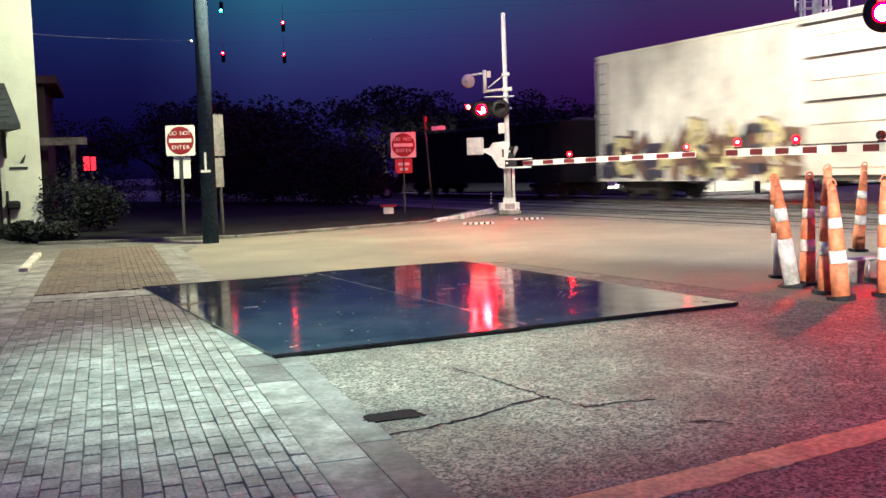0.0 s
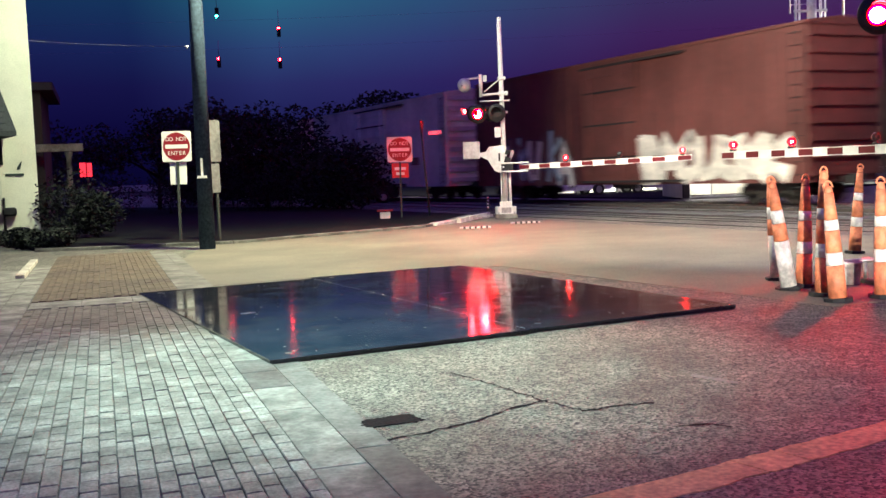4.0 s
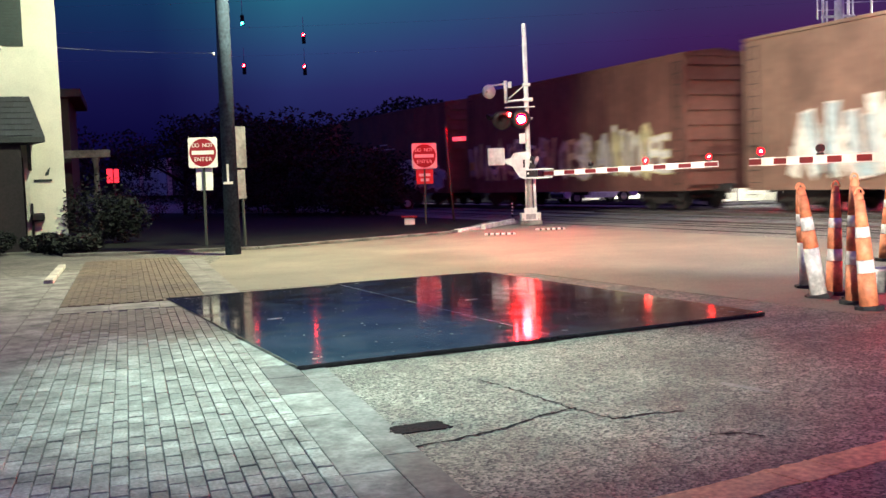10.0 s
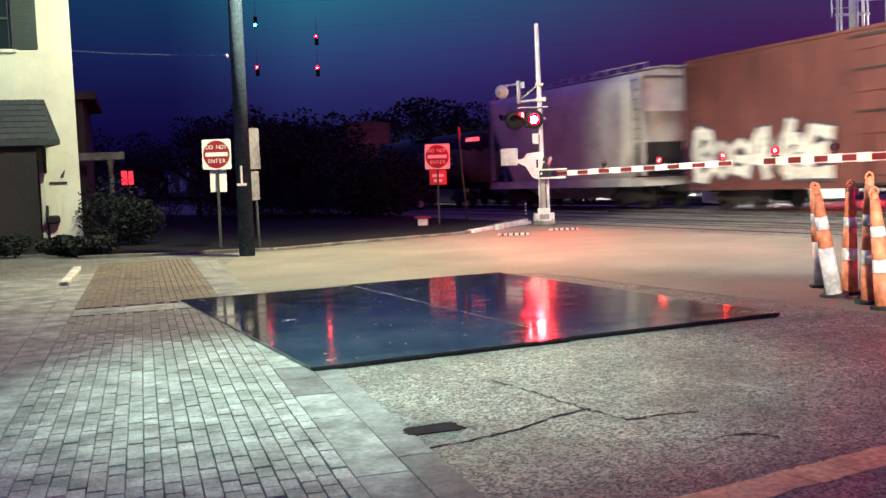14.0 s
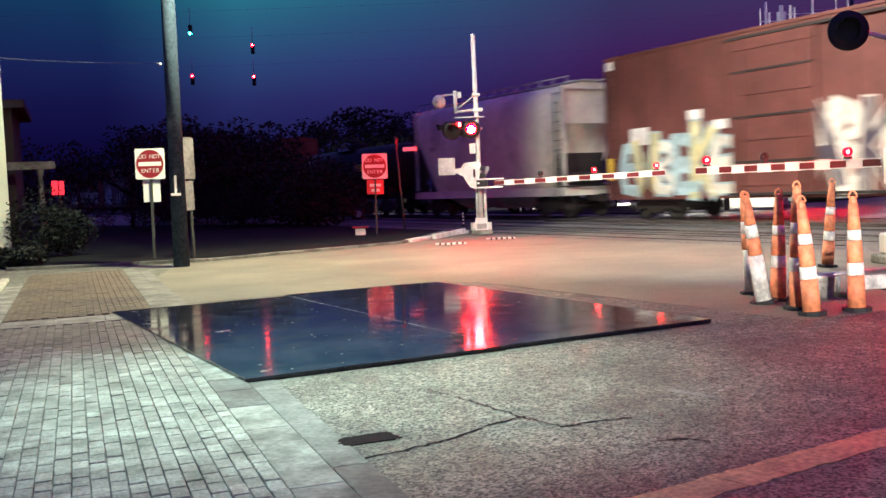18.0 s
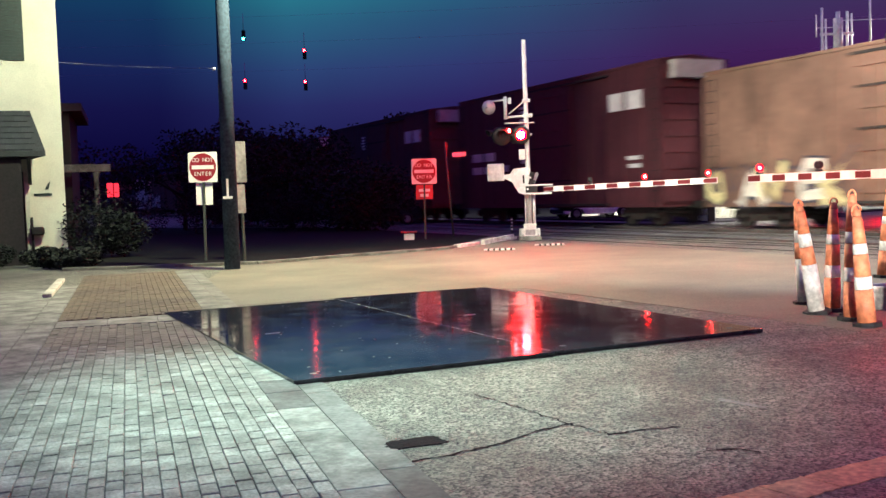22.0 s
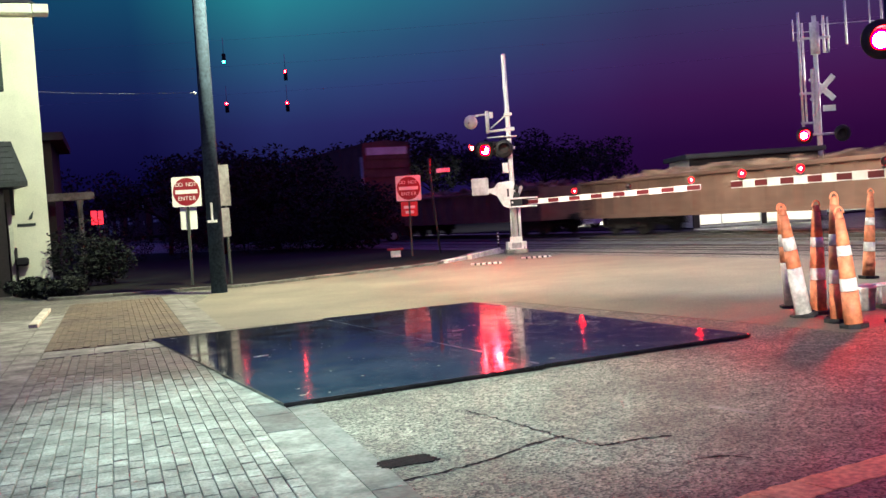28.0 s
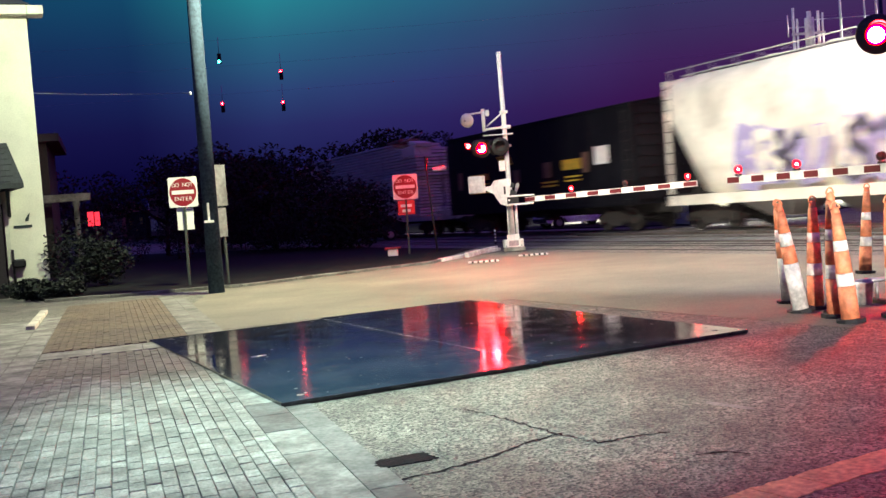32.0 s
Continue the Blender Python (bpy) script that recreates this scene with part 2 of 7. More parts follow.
M_POST = material("weathered_sign_post", (0.055, 0.07, 0.065), 0.7, metal=0.3, vary=0.2, grain=14, stain=0.35)
M_SIGNBACK = material("weathered_sign_back", (0.20, 0.21, 0.21), 0.6, metal=0.2, vary=0.2, grain=10, stain=0.35, stain_size=3)
M_ALU = material("brushed_aluminium", (0.76, 0.77, 0.73), 0.5, metal=0.0, vary=0.1, grain=12, stain=0.2, stain_size=2)
M_WHITEBOX = material("white_enamel", (0.74, 0.75, 0.72), 0.5, vary=0.1, grain=8, stain=0.2, stain_size=2)
M_BLACK = material("matt_black_enamel", (0.012, 0.012, 0.013), 0.55, vary=0.3, grain=10)
M_DARK = material("dark_rubber", (0.02, 0.02, 0.021), 0.8, vary=0.4, grain=20, bump=0.3)
M_SIGNRED = material("sign_red_sheeting", (0.24, 0.012, 0.022), 0.45, vary=0.08, grain=6, bump=0.05, stain=0.15, stain_size=2)
M_PLATERED = material("plate_red_sheeting", (0.55, 0.035, 0.05), 0.45, vary=0.08, grain=6, bump=0.05, stain=0.15, stain_size=2)
M_SIGNWHITE = material("sign_white_sheeting", (0.78, 0.80, 0.76), 0.45, vary=0.06, grain=6, bump=0.05, stain=0.12, stain_size=2)
M_ARMRED = material("gate_red_sheeting", (0.13, 0.012, 0.018), 0.45, vary=0.08, grain=6, bump=0.05)
M_ARMWHITE = material("gate_white_sheeting", (0.82, 0.80, 0.77), 0.45, vary=0.06, grain=6, bump=0.05)
M_ORANGE = material("orange_plastic", (0.70, 0.225, 0.105), 0.62, vary=0.2, grain=15, stain=0.38, stain_size=6)
M_WHITEBAND = material("white_reflective_band", (0.74, 0.72, 0.66), 0.5, vary=0.2, grain=15, stain=0.42, stain_size=5)
M_WOODPOLE = material("creosoted_wood", (0.037, 0.058, 0.085), 0.9, vary=0.35, grain=16, bump=0.5, stain=0.3)
M_WOODPOLE.node_tree.nodes["Principled BSDF"].inputs["Specular IOR Level"].default_value = 0.1
M_STUCCO = material("cream_stucco", (0.74, 0.72, 0.60), 0.85, vary=0.07, grain=25, bump=0.25, stain=0.14, stain_size=0.6)
M_SHUTTER = material("dark_green_shutter", (0.02, 0.035, 0.035), 0.55, vary=0.2, grain=12)
M_SHINGLE = material("slate_shingle", (0.045, 0.05, 0.052), 0.85, vary=0.25, grain=20, bump=0.3, per_piece=0.3)
M_TRIM = material("cream_trim", (0.66, 0.65, 0.56), 0.6, vary=0.08, grain=12)
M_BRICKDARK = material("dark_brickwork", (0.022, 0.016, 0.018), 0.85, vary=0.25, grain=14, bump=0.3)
M_GLASS = glass_material("window_glass", (0.015, 0.025, 0.03))
M_LEAF = material("dark_leaves", (0.021, 0.026, 0.023), 0.7, vary=0.4, grain=4, bump=0.0, per_piece=0.4)
M_LEAF.node_tree.nodes["Principled BSDF"].inputs["Specular IOR Level"].default_value = 0.1
M_BARK = material("bark", (0.03, 0.025, 0.02), 0.95, vary=0.4, grain=12, bump=0.6)
M_RAIL = material("worn_rail_steel", (0.22, 0.2, 0.19), 0.35, metal=0.9, vary=0.2, grain=8)
M_TIE = material("tie_timber", (0.05, 0.042, 0.036), 0.95, vary=0.4, grain=14, bump=0.5, per_piece=0.3)
M_BALLAST = material("ballast_stone", (0.11, 0.105, 0.10), 0.95, vary=0.5, grain=12, bump=0.8, stain=0.3)
# train paints
M_CARWHITE = material("freight_cream_paint", (0.70, 0.68, 0.58), 0.6, vary=0.08, grain=5, stain=0.28, stain_size=0.5)
M_CARRED = material("freight_oxide_paint", (0.125, 0.04, 0.032), 0.65, vary=0.12, grain=5, stain=0.32, stain_size=0.6)
M_CARBROWN = material("freight_brown_paint", (0.17, 0.075, 0.052), 0.65, vary=0.12, grain=5, stain=0.35, stain_size=0.6)
M_CARMAROON = material("freight_maroon_paint", (0.08, 0.021, 0.025), 0.65, vary=0.12, grain=5, stain=0.25, stain_size=0.6)
M_CARTAN = material("freight_weathered_tan", (0.19, 0.11, 0.075), 0.7, vary=0.12, grain=5, stain=0.35, stain_size=0.5)
M_CARDARK = material("freight_black_paint", (0.007, 0.007, 0.009), 0.6, vary=0.2, grain=5, stain=0.35, stain_size=0.6)
M_CARDARK.node_tree.nodes["Principled BSDF"].inputs["Specular IOR Level"].default_value = 0.15
M_CARDARK.node_tree.nodes["Principled BSDF"].inputs["Specular IOR Level"].default_value = 0.2
M_CARGREY = material("freight_grey_paint", (0.46, 0.46, 0.42), 0.6, vary=0.1, grain=5, stain=0.3, stain_size=0.6)
M_FILM = material("dusty_road_film", (0.110, 0.096, 0.085), 0.85, vary=0.2, grain=6, stain=0.4, stain_size=0.8)
M_UNDER = material("running_gear_grime", (0.025, 0.022, 0.02), 0.85, vary=0.4, grain=9, bump=0.4)
M_WRAP = material("white_lumber_wrap", (0.56, 0.56, 0.50), 0.5, vary=0.07, grain=4, bump=0.25, stain=0.18, stain_size=1.2, per_piece=0.06)
M_SCRAP = material("scrap_load", (0.20, 0.135, 0.09), 0.85, vary=0.5, grain=4, bump=0.7, stain=0.5, stain_size=1.4, per_piece=0.5)
M_GRAF_WHITE = material("spray_paint_white", (0.68, 0.66, 0.56), 0.6, vary=0.15, grain=6, stain=0.3, stain_size=1.5)
M_GRAF_PALE = material("spray_paint_pale_yellow", (0.62, 0.56, 0.28), 0.6, vary=0.15, grain=6, stain=0.3, stain_size=1.5)
M_GRAF_BLUE = material("spray_paint_pale_blue", (0.36, 0.50, 0.52), 0.6, vary=0.15, grain=6, stain=0.3, stain_size=1.5)
M_GRAF_DARK = material("spray_paint_dark", (0.06, 0.055, 0.075), 0.6, vary=0.2, grain=6)
M_GRAF_PURPLE = material("spray_paint_violet", (0.34, 0.30, 0.50), 0.6, vary=0.15, grain=6)
M_LOGOYELLOW = material("logo_yellow_paint", (0.72, 0.50, 0.05), 0.55, vary=0.1, grain=6)
M_LOGOWHITE = material("logo_white_paint", (0.76, 0.75, 0.70), 0.55, vary=0.08, grain=6)
# lights that glow
M_FLASH = glowing("red_flasher_lens", (1.0, 0.0, 0.000012), 2200.0)
M_FLASHCORE = glowing("red_flasher_filament", (1.0, 0.0038, 0.0042), 1650.0)
M_SIDECORE = glowing("red_flasher_side_filament", (1.0, 0.008, 0.009), 850.0)
# near lenses boosted so their red stands in for glare over the street
M_FLASHNEAR = glowing("red_flasher_lens_boosted", (1.0, 0.0, 0.000003), 2700.0)
M_FLASHSIDE = glowing("red_flasher_lens_side", (1.0, 0.0, 0.000003), 700.0)
M_ARMLIGHT = glowing("red_gate_light", (1.0, 0.0, 0.0003), 60.0)
M_ARMCORE = glowing("red_gate_filament", (1.0, 0.45, 0.40), 30.0)
M_STOPLIGHT = glowing("red_signal_lens", (1.0, 0.003, 0.010), 12.0)
M_GOLIGHT = glowing("green_signal_lens", (0.03, 1.0, 0.7), 7.0)
M_STOPCORE = glowing("red_signal_bulb", (1.0, 0.5, 0.55), 12.0)
M_GOCORE = glowing("green_signal_bulb", (0.45, 1.0, 0.9), 8.0)
M_TAIL = glowing("red_marker_glow", (1.0, 0.03, 0.05), 0.8)
M_HEAD = glowing("headlamp_lens", (1.0, 0.97, 0.92), 300.0)
M_TUBE = glowing("ceiling_tube", (1.0, 0.98, 0.92), 16.0)
M_LANTERN = glowing("lantern_lens", (0.9, 1.0, 0.8), 30.0)


# ---------------------------------------------------------------- building tools
def mesh_of(name, bm):
    me = bpy.data.meshes.new(name)
    bm.to_mesh(me)
    bm.free()
    return me


def part(name, bm, mat, parent=None, label="", smooth=False, m=None):
    """Links a bmesh as one mesh object, under a thing or a part."""
    me = bm if isinstance(bm, bpy.types.Mesh) else mesh_of(name, bm)
    if mat is not None and not me.materials:
        for k in (mat if isinstance(mat, (list, tuple)) else [mat]):
            me.materials.append(k)
    if smooth:
        for p in me.polygons:
            p.use_smooth = True
    ob = new(name, me)
    ob.parent = parent
    if m is not None:
        ob.matrix_basis = m
    if label:
        ob["label"] = label
    return ob


def thing(name, m, label, category, group="", kind=""):
    ob = new(name)
    ob.empty_display_size = 0.2
    ob.matrix_basis = m
    return tagged(ob, label, category, group, kind)


def box(bm, lo, hi, m=None, bevel=0.0, mi=0):
    """A box from corner to corner, with chamfered upright and level edges where a bevel is given."""
    x0, y0, z0 = lo
    x1, y1, z1 = hi
    vs = [Vector(p) for p in ((x0, y0, z0), (x1, y0, z0), (x1, y1, z0), (x0, y1, z0), (x0, y0, z1), (x1, y0, z1), (x1, y1, z1), (x0, y1, z1))]
    made = [bm.verts.new(m @ v if m else v) for v in vs]
    faces = [bm.faces.new([made[i] for i in f]) for f in ((3, 2, 1, 0), (4, 5, 6, 7), (0, 1, 5, 4), (1, 2, 6, 5), (2, 3, 7, 6), (3, 0, 4, 7))]
    for f in faces:
        f.material_index = mi
    if bevel:
        edges = list({e for f in faces for e in f.edges})
        bmesh.ops.bevel(bm, geom=edges, offset=bevel, segments=1, affect="EDGES")
    return bm


def tube(bm, a, b, r0, r1=None, seg=12, caps=True, mi=0):
    """A round bar from a to b."""
    r1 = r0 if r1 is None else r1
    a, b = Vector(a), Vector(b)
    d = (b - a).normalized()
    s = d.orthogonal().normalized()
    u = d.cross(s)
    rings = []
    for p, r in ((a, r0), (b, r1)):
        rings.append([bm.verts.new(p + r * (math.cos(2 * math.pi * i / seg) * s + math.sin(2 * math.pi * i / seg) * u)) for i in range(seg)])
    for i in range(seg):
        f = bm.faces.new((rings[0][i], rings[0][(i + 1) % seg], rings[1][(i + 1) % seg], rings[1][i]))
        f.smooth, f.material_index = True, mi
    if caps:
        bm.faces.new(rings[0][::-1]).material_index = mi
        bm.faces.new(rings[1]).material_index = mi
    return bm


def lathe(bm, profile, seg=20, axis="z", m=None, mi=0):
    """Turns a profile of (radius, height) about an axis."""
    rings = []
    for r, h in profile:
        ring = []
        for i in range(seg):
            c, s = r * math.cos(2 * math.pi * i / seg), r * math.sin(2 * math.pi * i / seg)
            p = Vector((c, s, h)) if axis == "z" else Vector((c, -h, s)) if axis == "y" else Vector((h, c, s))
            ring.append(bm.verts.new(m @ p if m else p))
        rings.append(ring)
    for a, b in zip(rings, rings[1:]):
        for i in range(seg):
            f = bm.faces.new((a[i], a[(i + 1) % seg], b[(i + 1) % seg], b[i]))
            f.smooth, f.material_index = True, mi
    return bm


def prism(bm, outline, z0, z1, m=None, mi=0):
    """An outline in x, y raised from z0 to z1."""
    lo = [bm.verts.new(m @ Vector((x, y, z0)) if m else Vector((x, y, z0))) for x, y in outline]
    hi = [bm.verts.new(m @ Vector((x, y, z1)) if m else Vector((x, y, z1))) for x, y in outline]
    n = len(outline)
    bm.faces.new(hi).material_index = mi
    bm.faces.new(lo[::-1]).material_index = mi
    for i in range(n):
        bm.faces.new((lo[i], lo[(i + 1) % n], hi[(i + 1) % n], hi[i])).material_index = mi
    return bm


def pipe(bm, pts, r, seg=6):
    """One bent round bar through the points."""
    rings = []
    for i, p in enumerate(pts):
        d = (pts[min(i + 1, len(pts) - 1)] - pts[max(i - 1, 0)]).normalized()
        s = d.cross(Vector((0.31, 0.9, 0.29))).normalized()
        u = d.cross(s)
        rings.append([bm.verts.new(p + r * (math.cos(2 * math.pi * k / seg) * s + math.sin(2 * math.pi * k / seg) * u)) for k in range(seg)])
    for a, b in zip(rings, rings[1:]):
        for k in range(seg):
            bm.faces.new((a[k], a[(k + 1) % seg], b[(k + 1) % seg], b[k])).smooth = True
    bm.faces.new(rings[0][::-1]), bm.faces.new(rings[-1])
    return bm


def fresh(maker, *a, **k):
    return maker(bmesh.new(), *a, **k)


def letters(text, size, mat, parent, m, depth=0.004, name="lettering"):
    cu = bpy.data.curves.new("text_curve", "FONT")
    cu.body, cu.size, cu.extrude, cu.align_x, cu.align_y = text, size, depth, "CENTER", "CENTER"
    tmp = new("text_tmp", cu)
    dg = bpy.context.evaluated_depsgraph_get()
    me = bpy.data.meshes.new_from_object(tmp.evaluated_get(dg))
    bpy.data.objects.remove(tmp)
    bpy.data.curves.remove(cu)
    me.materials.clear()
    return part(name, me, mat, parent, m=m)


UPRIGHT = pose(0, 0, 0, 90, 0, 0)      # turns the x, y plane to face -y


# ---------------------------------------------------------------- ground, road, pavement, track
TRACK_YAW = 26.0                                   # the rails and the steel plates run at this yaw
KERB_YAW = 18.4                                    # the pavement and the house run at this yaw
TRACK = pose(0, 0, 0, 0, 0, TRACK_YAW)             # local y runs along the rails, local x away over the track
KERB = pose(0, 0, 0, 0, 0, KERB_YAW)               # local y runs along the pavement

ground = part("ground", fresh(box, (-900, -300, -0.5), (900, 1500, 0.0)), M_ASPHALT)
tagged(ground, "coarse grey asphalt street with worn damp patches", "road", kind="structure")

roadway = part("side_street", fresh(prism, [(-4.45, 15.3), (-3.2, 15.75), (-0.2, 17.2), (1.0, 16.9), (4.2, 10.9), (9.0, 13.0), (11.4, 14.5), (6.16, 25.25), (2.65, 32.4), (1.2, 34.6), (0.0, 32), (-0.45, 30.2), (-5.25, 25.85), (-5.9, 25.6), (-5.3, 20)], -0.05, 0.005), M_PALEROAD)
tagged(roadway, "pale worn concrete side street, its tone holding part of a lantern pool", "road", kind="structure")

# raised verge beyond the side street, with its kerb
VERGE = [(-5.3, 25.9), (-0.6, 30.3), (-0.2, 31.4), (0.9, 36.4), (-6, 52), (-60, 110), (-90, 60), (-13.2, 30.6), (-10.2, 25.6)]
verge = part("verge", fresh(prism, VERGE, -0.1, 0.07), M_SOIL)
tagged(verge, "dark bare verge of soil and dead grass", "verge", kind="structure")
# dark sheet laid beyond the track to stand for unlit ground
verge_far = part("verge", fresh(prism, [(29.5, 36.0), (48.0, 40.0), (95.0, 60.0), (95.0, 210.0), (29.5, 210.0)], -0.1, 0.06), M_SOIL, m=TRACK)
tagged(verge_far, "dark sheet added beyond the railway so the ground stays dark", "verge", kind="structure")


def edging(name, points, width, height, mat, piece, label):
    """A kerb of separate stones along a line."""
    root = thing(name, Matrix(), label, "kerb", kind="structure")
    rng = random.Random(7)
    for a, b in zip(points, points[1:]):
        a, b = Vector(a), Vector(b)
        n = max(1, round((b - a).length / piece))
        for i in range(n):
            p, q = a.lerp(b, i / n), a.lerp(b, (i + 1) / n)
            d = (q - p)
            m = Matrix.Translation((p.x, p.y, rng.uniform(-0.008, 0.004))) @ Matrix.Rotation(math.atan2(d.y, d.x), 4, "Z")
            part("kerb_stone", fresh(box, (0.006, -width / 2, -0.1), (d.length - 0.006, width / 2, height), None, 0.012), mat, root, m=m)
    return root


edging("kerb_verge", [(-10.2, 25.5), (-5.3, 25.75), (-0.5, 30.15), (-0.1, 31.4), (1.0, 36.4)], 0.15, 0.085, M_GUTTER, 1.5, "grey concrete kerb stones along the verge")
edging("kerb_drive", [(-7.5, 18.0), (-8.8, 21.9)], 0.16, 0.08, M_KERBPAINT, 1.7, "white-painted kerb stone beside the pavement")

# white boards and hatched blocks on the ground by the signal
def ground_board(a, b, w, h, mat, label):
    a, b = Vector(a), Vector(b)
    d = b - a
    ob = part("ground_board", fresh(box, (0, -w / 2, 0), (d.length, w / 2, h), None, 0.008), mat, m=Matrix.Translation((a.x, a.y, 0)) @ Matrix.Rotation(math.atan2(d.y, d.x), 4, "Z"))
    return tagged(ob, label, "board")


ground_board((-0.25, 30.7), (1.7, 35.2), 0.22, 0.10, M_WHITEPAINT, "pale painted timber lying beside the signal")
ground_board((0.55, 31.9), (1.65, 35.6), 0.14, 0.16, M_WHITEPAINT, "pale painted timber lying beside the signal")


def hatched_block(x, y, yaw):
    b = thing("hatched_block", pose(x, y, 0, 0, 0, yaw), "low white block with dark slanting stripes on asphalt", "marker block", "hatched blocks by the signal")
    part("block", fresh(box, (-0.42, -0.16, 0), (0.42, 0.16, 0.05), None, 0.012), M_WHITEPAINT, b)
    for i in range(5):
        x0 = -0.36 + i * 0.16
        part("stripe", fresh(prism, [(x0, -0.165), (x0 + 0.06, -0.165), (x0 + 0.12, 0.165), (x0 + 0.06, 0.165)], 0.0, 0.056), M_BLACK, b, "dark slanting stripe")


hatched_block(0.95, 28.6, 6)
hatched_block(2.5, 30.3, 10)

# pavement edges: concrete band, gutter band, strip along the drive
band = thing("pavement_band", KERB, "pale concrete edge band in slabs beside the pavers", "kerb band", kind="structure")
for i in range(-10, 14):
    y0 = 3.91 + 1.5 * i
    for a, b, mt in ((6.91, 7.72, M_CONCRETE), (7.72, 8.41, M_STAINED)) if i == 2 else ((8.41, 9.0, M_STAINED), (9.0, 9.91, M_CONCRETE)) if i == 3 else ((y0, y0 + 1.5, M_CONCRETE if y0 < 13 else M_GUTTER),):
        part("slab", fresh(box, (1.005, a + 0.006, -0.1), (1.315, b - 0.006, 0.016), None, 0.006), mt, band)
gutter = thing("gutter", KERB, "grey concrete gutter strip with dark stains", "gutter", kind="structure")
for y0, y1, mt in ((-11.0, 2.4, M_GUTTER), (2.41, 5.75, M_STAINED), (5.76, 8.3, M_GUTTER), (8.31, 24.0, M_GUTTER)):
    part("slab", fresh(box, (1.325, y0, -0.1), (1.555, y1, 0.006), None, 0.004), mt, gutter)
strip = part("drive_strip", fresh(box, (-1.34, -11.0, -0.1), (-1.02, 22, 0.014), None, 0.006), M_CONCRETE, m=KERB)
tagged(strip, "pale concrete strip along the pavers", "kerb band", kind="structure")
drive = part("drive", fresh(box, (-9.0, -11.0, -0.1), (-1.36, 21.5, 0.006)), M_CONCRETE, m=KERB)
tagged(drive, "grey concrete drive beside the pavement", "drive", kind="structure")

# the dark patch of tar at the gutter and the sealed cracks
rng = random.Random(3)
tar = []
for k in range(72):
    a = k * math.pi / 36
    edge = max(abs(math.cos(a)), abs(math.sin(a)), 0.80) * (1 + 0.04 * math.sin(3 * a + 1) + rng.uniform(-0.09, 0.07))
    tar.append((0.185 * math.cos(a) / edge, 0.11 * math.sin(a) / edge))
patch = part("gutter_inlet", fresh(prism, tar, 0.0, 0.007), M_GRATE, m=pose(-0.385, 6.53, 0, 0, 0, 24))
bm = bmesh.new()
for _ in range(620):
    a, d = rng.uniform(0, 2 * math.pi), rng.gauss(1.35, 0.28)
    cx, cy, r = 0.2 * d * math.cos(a), 0.14 * d * math.sin(a) + 0.03, rng.uniform(0.002, 0.0055)
    if d > 1.02:
        prism(bm, [(cx + r * rng.uniform(0.6, 1.3) * math.cos(b), cy + r * rng.uniform(0.6, 1.3) * math.sin(b)) for b in (0.3, 1.6, 2.9, 4.4)], 0.0, r * 0.9)
grit = part("loose_grit", bm, M_CONCRETE, m=pose(-0.385, 6.53, 0, 0, 0, 24))
tagged(grit, "pale loose grit strewn round a tar hollow", "grit", kind="stuff")
tagged(patch, "black tar-filled hollow in the asphalt", "road patch", kind="structure")


def crack(points, width, seed):
    rng = random.Random(seed)
    bm = bmesh.new()
    pts = []
    for a, b in zip(points, points[1:]):
        a, b = Vector(a), Vector(b)
        n = max(2, int((b - a).length / 0.05))
        for i in range(n):
            p = a.lerp(b, i / n)
            pts.append(p + Vector((rng.uniform(-1, 1), rng.uniform(-1, 1))) * 0.016)
    pts.append(Vector(points[-1]))
    rows = []
    for i, p in enumerate(pts):
        d = (pts[min(i + 1, len(pts) - 1)] - pts[max(i - 1, 0)]).normalized()
        s = Vector((-d.y, d.x)) * width * rng.uniform(0.25, 1.0)
        rows.append((bm.verts.new((p.x + s.x, p.y + s.y, 0.004)), bm.verts.new((p.x - s.x, p.y - s.y, 0.004))))
    for (a, b), (c, d) in zip(rows, rows[1:]):
        bm.faces.new((a, b, d, c))
    ob = part("asphalt_crack", bm, M_GRATE)
    tagged(ob, "dark winding crack in the asphalt", "crack", "cracks in the asphalt", "structure")


crack([(-0.43, 6.04), (-0.14, 6.21), (0.19, 6.46), (0.39, 6.73), (0.66, 6.95)], 0.019, 1)
crack([(0.66, 6.95), (0.89, 6.60)], 0.012, 2)
crack([(0.88, 6.60), (1.15, 6.73), (1.38, 6.76)], 0.018, 3)
crack([(0.66, 6.95), (0.35, 7.52), (0.02, 8.07)], 0.010, 4)
crack([(1.35, 6.10), (1.60, 6.16), (1.71, 6.05)], 0.014, 5)
scar = part("pale_scratch", fresh(prism, [(1.86, 7.66), (2.11, 7.31), (2.10, 7.23), (1.83, 7.58)], 0.0, 0.004), M_GUTTER)
tagged(scar, "short pale scrape on the asphalt", "road mark", kind="structure")

# yellow line, broken into worn lengths
yellow = thing("yellow_line", pose(0.10, 4.34, 0, 0, 0, 31.7), "worn yellow painted line with cracks across", "road line", kind="structure")
xs = [-2.0, -0.4, 0.55, 1.72, 2.05, 3.1, 4.4, 5.9, 7.6, 9.4]
rng = random.Random(11)
for a, b in zip(xs, xs[1:]):
    n = 8
    top = [(a + (b - a) * i / n + (0.012 if 0 < i < n else 0.0), 0.135 + rng.uniform(-0.02, 0.008)) for i in range(n + 1)]
    low = [(a + (b - a) * i / n, -0.135 + rng.uniform(-0.01, 0.02)) for i in range(n + 1)]
    low[0], top[0] = (low[0][0] + 0.012, low[0][1]), (top[0][0] + 0.012, top[0][1])
    part("paint_length", fresh(prism, low + top[::-1], 0.0, 0.005), M_YELLOW, yellow)

